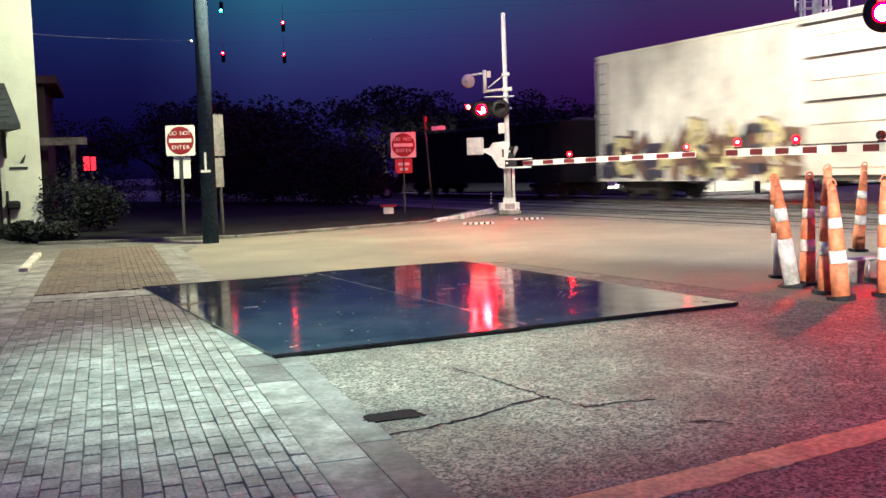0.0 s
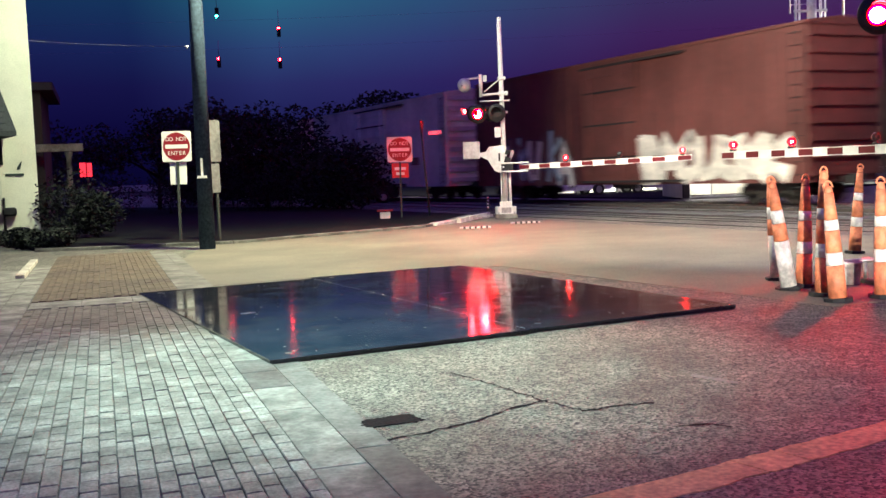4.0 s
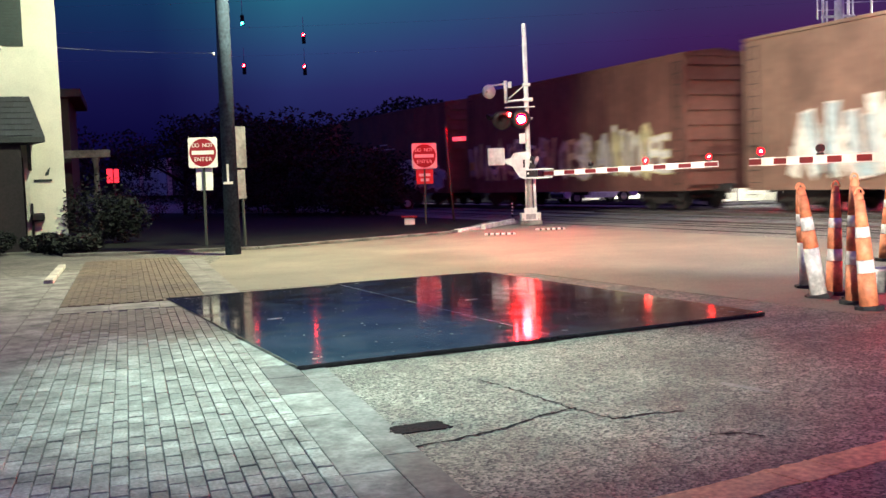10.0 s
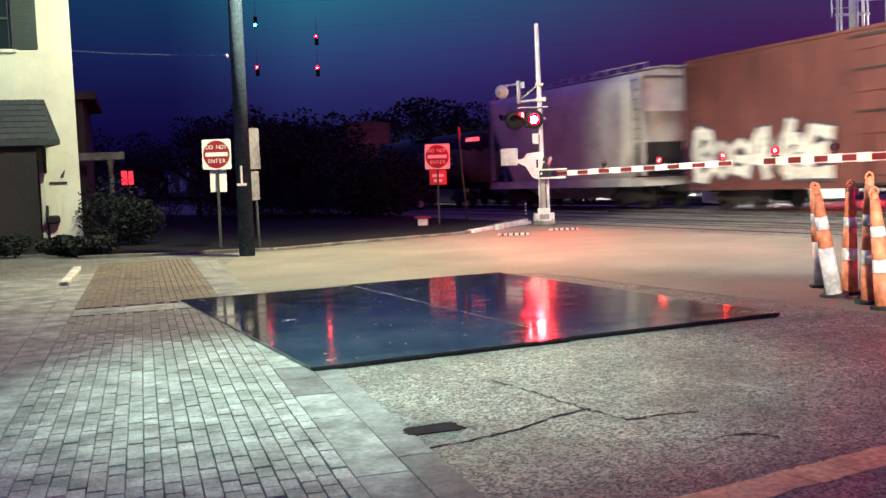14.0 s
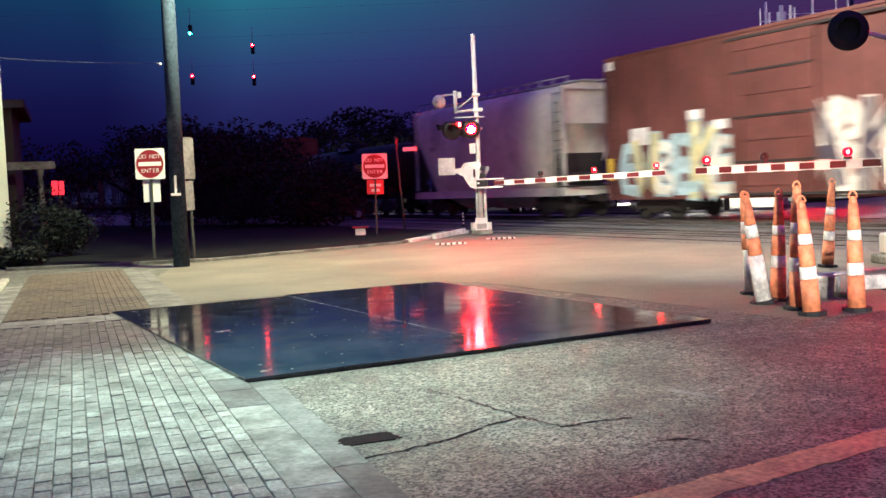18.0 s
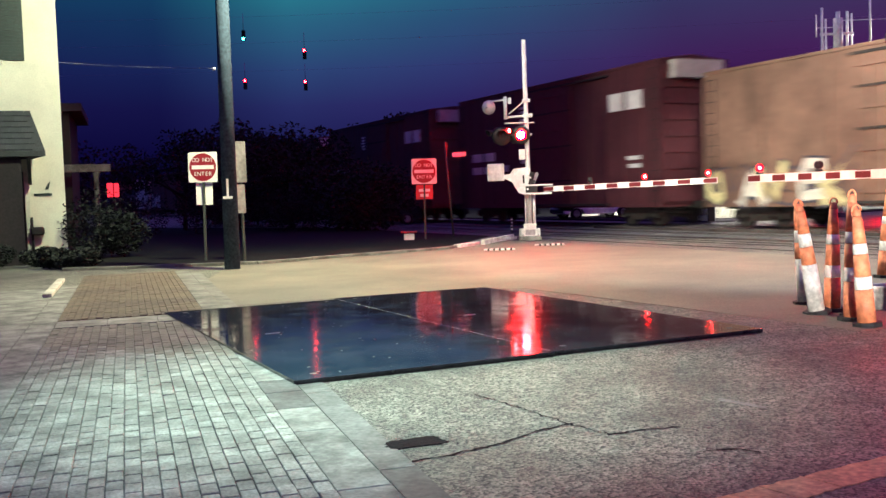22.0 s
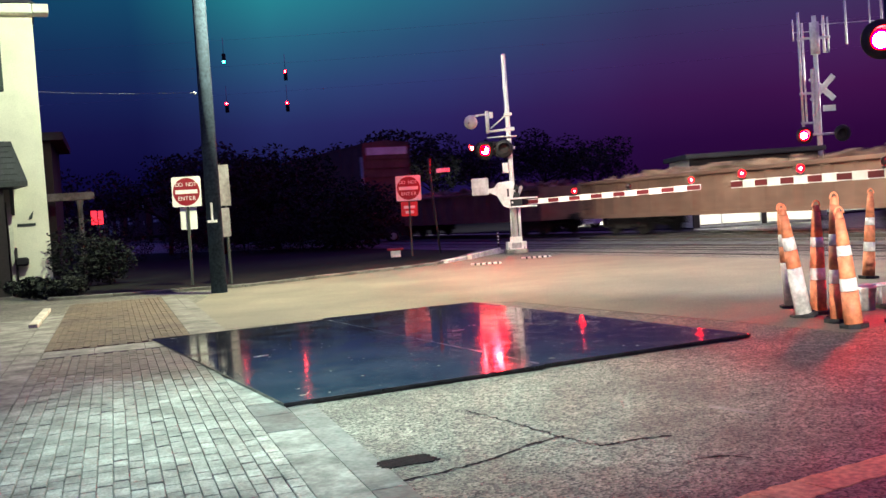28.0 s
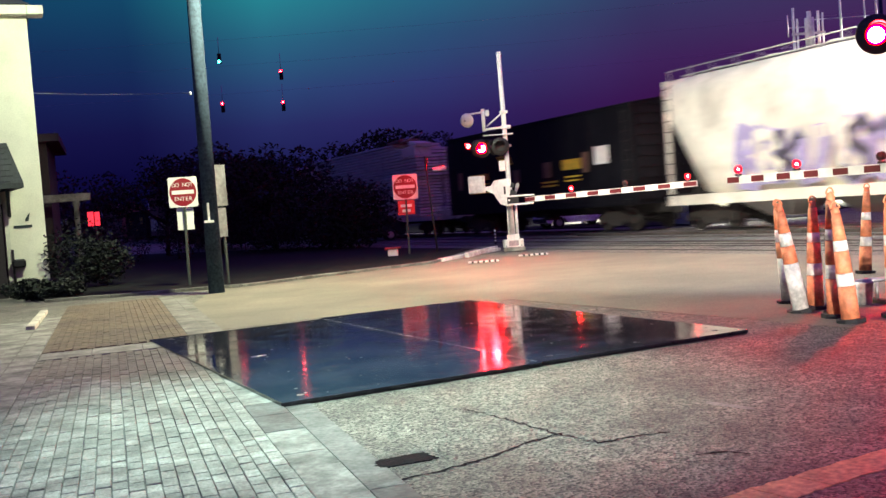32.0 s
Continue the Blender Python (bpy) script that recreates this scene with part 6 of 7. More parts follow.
def tank_marks(root, rows):
    """Painted blocks that follow the tank: x from, x to, z of the middle, height, paint."""
    for x0, x1, z, h, mt in rows:
        bm = bmesh.new()
        n = 5
        line = []
        for i in range(n + 1):
            zz = z - h / 2 + h * i / n - 2.75
            y = math.sqrt(max(0.02, 1.462 ** 2 - zz * zz))
            line.append([bm.verts.new((x, y, 2.75 + zz)) for x in (x0, x1)])
        for a, b in zip(line, line[1:]):
            bm.faces.new((a[0], a[1], b[1], b[0]))
        part("marking", bm, mt, root, "painted block")


def open_car(front, length, top, paint, label, load=None, sill=0.95):
    """An open-top car with outside posts and a load."""
    root = car_root("gondola_car", front, label, length)
    x0, x1 = -length + 0.55, -0.55
    part("side_wall", fresh(box, (x0, W - 0.06, sill), (x1, W, top)), paint, root), part("side_wall", fresh(box, (x0, -W, sill), (x1, -W + 0.06, top)), paint, root)
    part("end_wall", fresh(box, (x0, -W + 0.06, sill), (x0 + 0.06, W - 0.06, top)), paint, root), part("end_wall", fresh(box, (x1 - 0.06, -W + 0.06, sill), (x1, W - 0.06, top)), paint, root)
    part("floor", fresh(box, (x0 + 0.06, -W + 0.06, sill), (x1 - 0.06, W - 0.06, sill + 0.1)), paint, root)
    n = int((x1 - x0) / 1.15)
    post = mesh_of("side_post", fresh(box, (-0.08, 0, sill), (0.08, 0.1, top - 0.08)))
    post.materials.append(paint)
    for i in range(n + 1):
        x = x0 + (x1 - x0) * i / n
        part("side_post", post, None, root, m=pose(x, W, 0)), part("side_post", post, None, root, m=pose(x, -W, 0, 0, 0, 180))
    for s in (-1, 1):
        a, b = (W - 0.08, W + 0.12) if s > 0 else (-W - 0.12, -W + 0.08)
        part("top_rail", fresh(box, (x0, a, top - 0.1), (x1, b, top + 0.04), None, 0.02), paint, root)
    part("side_sill", fresh(box, (x0, -W - 0.08, sill - 0.1), (x1, W + 0.08, sill + 0.04)), paint, root)
    part("centre_sill", fresh(box, (x0, -0.3, 0.86), (x1, 0.3, sill)), M_UNDER, root)
    ladder(root, x1 - 0.35, sill - 0.25, top - 0.1)
    ladder(root, x0 + 0.35, sill - 0.25, top - 0.1)
    rng = random.Random(int(-front * 10) + 5)
    bm = bmesh.new()
    if load == "coal":
        nx, ny = 40, 8
        g = [[bm.verts.new((x0 + 0.1 + (x1 - x0 - 0.2) * i / nx, -W + 0.1 + (2 * W - 0.2) * j / ny, top - 0.35 + 0.5 * math.sin(math.pi * j / ny) * (0.7 + 0.3 * math.sin(i * 0.9)) + rng.uniform(-0.06, 0.06))) for j in range(ny + 1)] for i in range(nx + 1)]
        for i in range(nx):
            for j in range(ny):
                bm.faces.new((g[i][j], g[i + 1][j], g[i + 1][j + 1], g[i][j + 1]))
        part("load", bm, M_UNDER, root, "heaped dark load")
    elif load == "scrap":
        for _ in range(420):
            c = Vector((rng.uniform(x0 + 0.5, x1 - 0.5), rng.uniform(-1.2, 1.2), top - 0.35 + rng.uniform(-0.2, 0.42)))
            m = Matrix.Translation(c) @ Euler((rng.uniform(0, 3), rng.uniform(-0.5, 0.5), rng.uniform(0, 3))).to_matrix().to_4x4()
            a, b, d = rng.uniform(0.1, 0.55), rng.uniform(0.06, 0.3), rng.uniform(0.03, 0.16)
            box(bm, (-a, -b, -d), (a, b, d), m)
        box(bm, (x0 + 0.1, -W + 0.1, sill), (x1 - 0.1, W - 0.1, top - 0.45))
        part("load", bm, M_SCRAP, root, "heap of mixed scrap")
    else:
        bm.free()
    return root


def lumber_car(front, length, label):
    """A centre-beam flat with wrapped lumber in layers."""
    root = car_root("lumber_flat_car", front, label, length)
    part("deck", fresh(box, (-length + 0.5, -W, 1.0), (-0.5, W, 1.22)), M_CARGREY, root)
    part("centre_sill", fresh(box, (-length + 0.5, -0.3, 0.84), (-0.5, 0.3, 1.0)), M_UNDER, root)
    for x in (-0.75, -length + 0.75):
        fore = x > -2
        for y in (-1.25, -0.45, 0.45, 1.25) if fore else (-0.9, 0.9):
            part("bulkhead_post", fresh(box, (x - 0.12, y - 0.1, 1.22), (x + 0.12, y + 0.1, 5.35 if fore else 1.7)), M_CARGREY, root, "pale bulkhead post")
        for z0, z1 in ((1.3, 2.1), (2.2, 3.05), (3.15, 4.05), (4.15, 5.25)) if fore else ((1.3, 1.5),):
            part("bulkhead_panel", fresh(box, (x - 0.1, -1.32, z0), (x + 0.14, 1.32, z1), None, 0.02), M_CARGREY, root, "pale bulkhead panel")
    part("centre_beam", fresh(box, (-length + 3.8, -0.06, 1.22), (-0.9, 0.06, 4.9)), M_CARGREY, root)
    # the last top bundles slumped over the end of the stack, a loose strap above them
    part("slumped_stack", fresh(box, (-0.8, -0.55, -0.3), (0.8, 0.55, 0.3), pose(-length + 3.55, W - 0.52, 4.78, 3, 4, 3), 0.06), M_WRAP, root, "slumped wrapped bundle")
    part("slumped_stack", fresh(box, (-0.55, -0.5, -0.12), (0.55, 0.5, 0.12), pose(-length + 3.15, W - 0.6, 5.22, 2, -9, -4), 0.05), M_WRAP, root, "slumped wrapped bundle")
    part("bare_board", fresh(box, (-0.9, -0.6, -0.09), (0.9, 0.6, 0.09), pose(-length + 5.5, W - 0.62, 5.50, 0, 3, 2), 0.03), M_CARTAN, root, "bare brown boards")
    part("loose_strap", fresh(tube, (-length + 4.6, W - 0.1, 5.45), (-length + 2.4, W - 0.3, 5.72), 0.022, None, 6), M_WRAP, root, "loose pale strap")
    layers, z = 25, 1.26
    rng = random.Random(21)
    h = 0.168
    for k in range(layers):
        inset = (0.95 if k < 7 else 1.6 if k < 11 else 2.15 + 0.02 * k + (2.3 if k > 20 else 0)) + rng.uniform(-0.08, 0.08)
        rear = 2.55 + (0.0 if k < 20 else 1.8 if k < 23 else 3.0) + rng.uniform(-0.12, 0.14)
        n = 4
        xs = [-inset - (length - inset - rear) * i / n for i in range(n + 1)]
        for a, b in zip(xs, xs[1:]):
            for s in (-1, 1):
                y0, y1 = (0.08, W - rng.uniform(0.0, 0.05)) if s > 0 else (-W + rng.uniform(0.0, 0.05), -0.08)
                part("wrapped_lumber", fresh(box, (b + 0.02, y0, z), (a - 0.02, y1, z + h - 0.048), None, 0.012), M_WRAP, root, "white-wrapped lumber bundle")
        z += h
    for i in range(9):
        x = -2.0 - (length - 4.0) * i / 8
        part("strap", fresh(box, (x - 0.03, W + 0.0, 1.2), (x + 0.03, W + 0.012, 4.9)), M_CARGREY, root)
    return root


open_car(20.0, 18.0, 3.4, M_CARDARK, "dark open freight car ahead of pale box cars", "coal")
# grey on the cream cars' end corrugations puts their shade into the colour
a = box_car(0.4, 22.6, 5.84, M_CARWHITE, "cream box car with dark and yellow graffiti along its sill", door=(-15.6, -11.2, M_CARWHITE), end_tone=M_CARGREY, proud=0.008)
graffiti(a, -9.6, -1.0, 1.0, 2.35, (M_GRAF_DARK, M_GRAF_PALE, M_CARTAN), M_GRAF_DARK, 1, 7)
graffiti(a, -11.3, -6.0, 1.0, 2.5, (M_GRAF_PALE, M_CARTAN), M_CARTAN, 2, 4)
b = box_car(-24.5, 21.1, 5.78, M_CARWHITE, "cream box car with a yellow graffiti blob and dirty sides", door=(-12.9, -8.6, M_CARWHITE), end_tone=M_CARGREY, proud=0.008)
# a sprayed yellow half sun with a violet rim and pale waves at its foot
arc = [math.pi * k / 14 for k in range(15)]
half_sun = [(-5.15 + 1.3 * math.cos(v), 1.45 + 1.12 * math.sin(v)) for v in arc]
part("graffiti", fresh(prism, half_sun, -0.062, -0.058, pose(0, W, 0) @ UPRIGHT), M_GRAF_PALE, b, "sprayed yellow half sun")
part("graffiti", stroke_band([(-5.15 + 1.5 * math.cos(v), 1.45 + 1.3 * math.sin(v)) for v in arc], 0.10, W + 0.064, 0.004), M_GRAF_PURPLE, b, "violet sprayed rim")
for cx, r, mt in ((-7.1, 0.62, M_GRAF_PURPLE), (-8.1, 0.5, M_GRAF_DARK), (-3.2, 0.55, M_GRAF_DARK)):
    part("graffiti", stroke_band([(cx + r * math.cos(v), 1.12 + r * math.sin(v)) for v in arc], 0.09, W + 0.066, 0.004), mt, b, "sprayed wave")
side_bars(b, ((-17.3, -16.3, 2.05, 2.45),), M_CARTAN)
side_bars(b, ((-2.2, -1.2, 2.6, 2.75), (-2.2, -1.4, 2.35, 2.5), (-4.2, -2.6, 3.2, 3.3)), M_GRAF_DARK)
c = box_car(-47.9, 21.6, 5.80, M_CARRED, "rust-red box car with pale graffiti along the bottom", door=(-13.0, -9.6, M_CARRED))
graffiti(c, -8.6, -3.0, 1.0, 2.75, (M_GRAF_WHITE, M_CARTAN, M_GRAF_BLUE), M_GRAF_DARK, 4, 5)
graffiti(c, -20.4, -13.4, 1.05, 2.3, (M_GRAF_WHITE,), M_GRAF_WHITE, 5, 5)
d = open_car(-71.3, 19.3, 3.55, M_CARDARK, "black open freight car with large yellow letter shapes", "coal")
side_bars(d, ((-15.05, -14.3, 2.15, 3.1), (-16.2, -15.45, 2.15, 3.1), (-17.35, -16.6, 2.15, 3.1)), M_LOGOYELLOW, "letter_shape")
graffiti(d, -11.5, -7.0, 1.1, 2.2, (M_GRAF_WHITE, M_CARTAN), M_GRAF_DARK, 6, 4)
e = box_car(-92.3, 17.8, 5.86, M_CARBROWN, "brown box car with a pale door and white graffiti", door=(-9.3, -6.2, M_CARTAN))
graffiti(e, -6.0, -0.7, 1.5, 2.65, (M_GRAF_WHITE, M_GRAF_PALE), M_GRAF_DARK, 7, 5)
graffiti(e, -13.9, -6.4, 1.7, 2.8, (M_GRAF_WHITE,), M_GRAF_WHITE, 8, 6)
side_bars(e, ((-2.2, -0.9, 3.4, 3.9), (-2.1, -1.2, 2.9, 3.2), (-16.2, -15.3, 3.4, 4.0), (-16.2, -15.5, 4.4, 4.7)), M_LOGOWHITE)
f = box_car(-112.3, 17.5, 5.85, M_CARBROWN, "brown ribbed box car with pale graffiti on the sill", rib=1.35)
graffiti(f, -7.0, -1.6, 1.0, 2.3, (M_GRAF_PALE, M_GRAF_BLUE), M_GRAF_DARK, 9, 5)
graffiti(f, -16.7, -10.7, 1.3, 2.2, (M_GRAF_BLUE, M_CARGREY, M_GRAF_BLUE), M_GRAF_WHITE, 10, 4, 1.45)
side_bars(f, ((-1.7, -1.2, 2.8, 3.2), (-2.6, -2.2, 2.6, 2.9), (-6.95, -6.35, 2.5, 3.15), (-6.9, -6.4, 3.4, 3.8), (-8.6, -7.4, 3.78, 3.84), (-9.7, -7.4, 3.50, 3.56)), M_LOGOWHITE)
g = box_car(-131.5, 18.1, 5.90, M_CARBROWN, "brown box car with a long band of white graffiti", rib=0.8)
graffiti(g, -8.8, -0.8, 1.6, 3.0, (M_GRAF_WHITE, M_GRAF_PALE), M_GRAF_DARK, 11, 10)
graffiti(g, -16.8, -9.4, 1.45, 2.95, (M_GRAF_WHITE, M_GRAF_PALE, M_GRAF_WHITE), M_GRAF_PALE, 12, 9)
side_bars(g, ((-1.0, -0.65, 2.0, 2.4),), M_LOGOYELLOW)
h = box_car(-151.7, 18.2, 5.92, M_CARTAN, "tan-brown ribbed box car with white graffiti patches", rib=1.7)
graffiti(h, -7.4, -2.8, 1.3, 3.0, (M_GRAF_WHITE, M_GRAF_BLUE), M_GRAF_WHITE, 13, 4)
graffiti(h, -16.8, -11.0, 1.4, 2.6, (M_GRAF_WHITE, M_CARTAN), M_GRAF_DARK, 14, 5)
i = tank_car(-172.3, 16.2, "black tank car, dusty below, with a yellow placard", soiled=True)
tank_marks(i, ((-11.2, -10.1, 2.45, 0.36, M_LOGOYELLOW), (-13.6, -12.6, 2.5, 0.12, M_LOGOWHITE), (-13.6, -12.6, 2.75, 0.1, M_LOGOWHITE), (-4.6, -3.2, 2.6, 0.2, M_LOGOYELLOW)))
hopper_car(-190.3, 13.9, 5.70, M_CARWHITE, "cream covered hopper car with curved sides and roof rails", 1.25)
l = box_car(-205.9, 20.0, 5.62, M_CARRED, "rust-red box car following a cream hopper", door=(-12.0, -8.4, M_CARRED))
graffiti(l, -7.4, -1.2, 1.3, 2.6, (M_GRAF_WHITE,), M_GRAF_DARK, 15, 5)
mk = tank_car(-228.0, 17.0, "black tank car with small pale marks")
tank_marks(mk, ((-12.9, -11.4, 2.95, 0.38, M_LOGOYELLOW), (-11.35, -10.9, 3.0, 0.6, M_CARTAN), (-14.9, -14.2, 2.9, 0.5, M_CARTAN), (-6.5, -5.7, 2.3, 0.4, M_CARTAN), (-3.5, -2.9, 3.6, 0.25, M_LOGOWHITE)))
n_ = hopper_car(-246.8, 14.4, 5.70, M_CARWHITE, "cream covered hopper car with curved sides and roof rails", 1.25)
part("marking", fresh(box, (-3.0, W + 0.03, 3.4), (-2.4, W + 0.05, 3.6)), M_CARGREY, n_), part("marking", fresh(box, (-3.0, W + 0.03, 3.9), (-2.5, W + 0.05, 4.1)), M_CARGREY, n_)
o = box_car(-263.1, 18.4, 6.2, M_CARRED, "tall rust-red box car with pale blue graffiti and yellow end post", door=(-10.4, -7.0, M_CARRED), rib=1.2)
graffiti(o, -7.1, -1.5, 1.0, 2.9, (M_GRAF_BLUE, M_GRAF_PALE, M_GRAF_WHITE), M_GRAF_BLUE, 16, 4)
graffiti(o, -15.0, -9.2, 1.1, 3.5, (M_GRAF_WHITE, M_GRAF_DARK), M_GRAF_WHITE, 17, 4)
side_bars(o, ((-8.3, -7.5, 3.75, 4.35), (-10.3, -7.6, 3.22, 3.30), (-10.0, -8.4, 2.95, 3.02), (-2.9, -1.95, 2.8, 3.4), (-0.98, -0.62, 5.6, 5.9), (-5.6, -5.0, 3.5, 3.8), (-6.8, -6.2, 3.1, 3.4), (-8.0, -7.3, 3.1, 3.4)), M_LOGOWHITE)
side_bars(o, ((-17.75, -17.55, 1.0, 2.6), (-0.85, -0.6, 1.6, 2.4)), M_LOGOYELLOW, "yellow_post")
part("end_panel", fresh(box, (-18.35, -W + 0.1, 5.35), (-17.9, W - 0.1, 6.0)), M_LOGOWHITE, o, "pale upper end panel")


def maroon_car(front, length, label):
    r = box_car(front, length, 6.45, M_CARMAROON, label, door=(-11.3, -7.6, M_CARMAROON), rib=1.15)
    side_bars(r, ((-4.3, -3.3, 3.15, 3.55), (-3.0, -2.0, 3.15, 3.55), (-4.3, -3.3, 2.55, 2.9), (-3.0, -2.0, 2.55, 2.9), (-5.6, -4.9, 2.6, 2.9), (-8.4, -7.0, 2.9, 3.1), (-8.4, -7.2, 2.45, 2.6), (-8.3, -6.95, 5.36, 5.46), (-8.4, -7.0, 5.18, 5.28), (-8.3, -6.9, 5.0, 5.1), (-8.4, -7.0, 4.82, 4.92), (-8.2, -7.0, 4.64, 4.74)), M_LOGOWHITE)
    side_bars(r, ((-15.0, -14.05, 4.62, 5.30), (-16.2, -15.25, 4.62, 5.30)), M_LOGOWHITE, "letter_shape")
    side_bars(r, ((-16.0, -15.3, 2.4, 2.55), (-16.0, -15.2, 2.7, 2.85)), M_LOGOWHITE)
    part("end_panel", fresh(box, (-length + 0.1, -W + 0.5, 5.6), (-length + 0.5, W - 0.4, 6.25)), M_CARGREY, r, "pale upper end panel")
    return r


maroon_car(-283.8, 18.0, "maroon box car with white block lettering and markings")
maroon_car(-304.5, 17.8, "maroon box car with white block lettering and markings")
r = box_car(-323.7, 17.7, 5.62, M_CARTAN, "weathered tan box car with pale graffiti low down", rib=2.4, door=(-9.8, -7.2, M_CARTAN))
graffiti(r, -10.2, -0.8, 1.0, 2.1, (M_GRAF_PALE, M_CARTAN, M_GRAF_WHITE), M_GRAF_DARK, 18, 8)
s = open_car(-344.6, 17.6, 4.25, M_CARDARK, "dark open freight car with two yellow emblem shapes", "coal")
for x in (-5.4, -14.2):
    side_bars(s, ((x, x + 1.9, 2.92, 3.42), (x - 0.1, x + 1.6, 2.58, 2.72), (x + 1.9, x + 2.3, 3.2, 3.45)), M_LOGOYELLOW, "emblem")
side_bars(s, ((-10.0, -9.2, 1.7, 1.95),), M_LOGOYELLOW)
t = box_car(-363.7, 17.5, 6.15, M_CARBROWN, "brown box car with white corner strips and yellow-white graffiti", rib=1.9)
side_bars(t, ((-0.95, -0.62, 3.2, 5.2), (-16.9, -16.6, 3.2, 5.2)), M_LOGOWHITE, "corner_strip")
part("end_board", fresh(box, (-17.12, -1.35, 5.28), (-17.06, 1.35, 5.74), None, 0.01), M_LOGOWHITE, t, "pale board across the rear end")
graffiti(t, -6.4, -1.4, 1.5, 2.75, (M_GRAF_PALE, M_GRAF_WHITE), M_GRAF_PALE, 19, 5)
graffiti(t, -16.2, -8.2, 1.4, 2.8, (M_GRAF_WHITE, M_GRAF_PALE), M_GRAF_PALE, 20, 7)
open_car(-383.7, 18.2, 2.3, M_CARTAN, "rusty low open car heaped with scrap", "scrap")
open_car(-404.0, 18.6, 2.3, M_CARTAN, "rusty low open car heaped with scrap", "scrap")
lumber_car(-424.3, 25.2, "flat car stacked with white-wrapped lumber bundles")
w_ = box_car(-450.3, 16.6, 5.15, M_CARDARK, "black box car with small yellow placards and stripes", sill=1.25, rib=1.4, proud=0.01)
side_bars(w_, ((-2.1, -1.7, 2.40, 3.25), (-7.65, -7.15, 2.45, 3.05), (-10.3, -9.75, 2.55, 3.2), (-13.1, -12.7, 2.6, 3.4)), M_CARTAN)
side_bars(w_, ((-4.75, -2.85, 2.77, 3.07), (-4.7, -3.0, 2.55, 2.62), (-4.7, -3.0, 2.35, 2.42), (-4.7, -3.0, 2.15, 2.22), (-10.7, -9.6, 2.32, 2.39), (-10.7, -9.6, 2.16, 2.23), (-12.6, -11.2, 2.78, 3.20), (-12.5, -11.4, 2.46, 2.53), (-12.5, -11.4, 2.30, 2.37)), M_LOGOYELLOW)
for k in range(4):
    part("slanted_stripe", fresh(prism, [(-7.1 + 0.09 * k, 3.32 + 0.12 * k), (-6.15 + 0.09 * k, 3.32 + 0.12 * k), (-6.08 + 0.09 * k, 3.41 + 0.12 * k), (-7.03 + 0.09 * k, 3.41 + 0.12 * k)], -0.03, 0.0, pose(0, W + 0.034, 0) @ UPRIGHT), M_LOGOYELLOW, w_, "slanted yellow stripe")
side_bars(w_, ((-14.5, -13.6, 2.85, 3.55),), M_LOGOWHITE)
x_ = hopper_car(-467.7, 17.0, 5.70, M_CARWHITE, "cream covered hopper car with violet graffiti", 1.25)
graffiti(x_, -13.0, -4.4, 1.6, 3.0, (M_GRAF_PURPLE, M_GRAF_WHITE, M_GRAF_DARK), M_GRAF_PURPLE, 22, 7)
box_car(-487.0, 18.0, 5.62, M_CARRED, "rust-red box car at the back of the train", door=(-11.0, -7.6, M_CARRED))


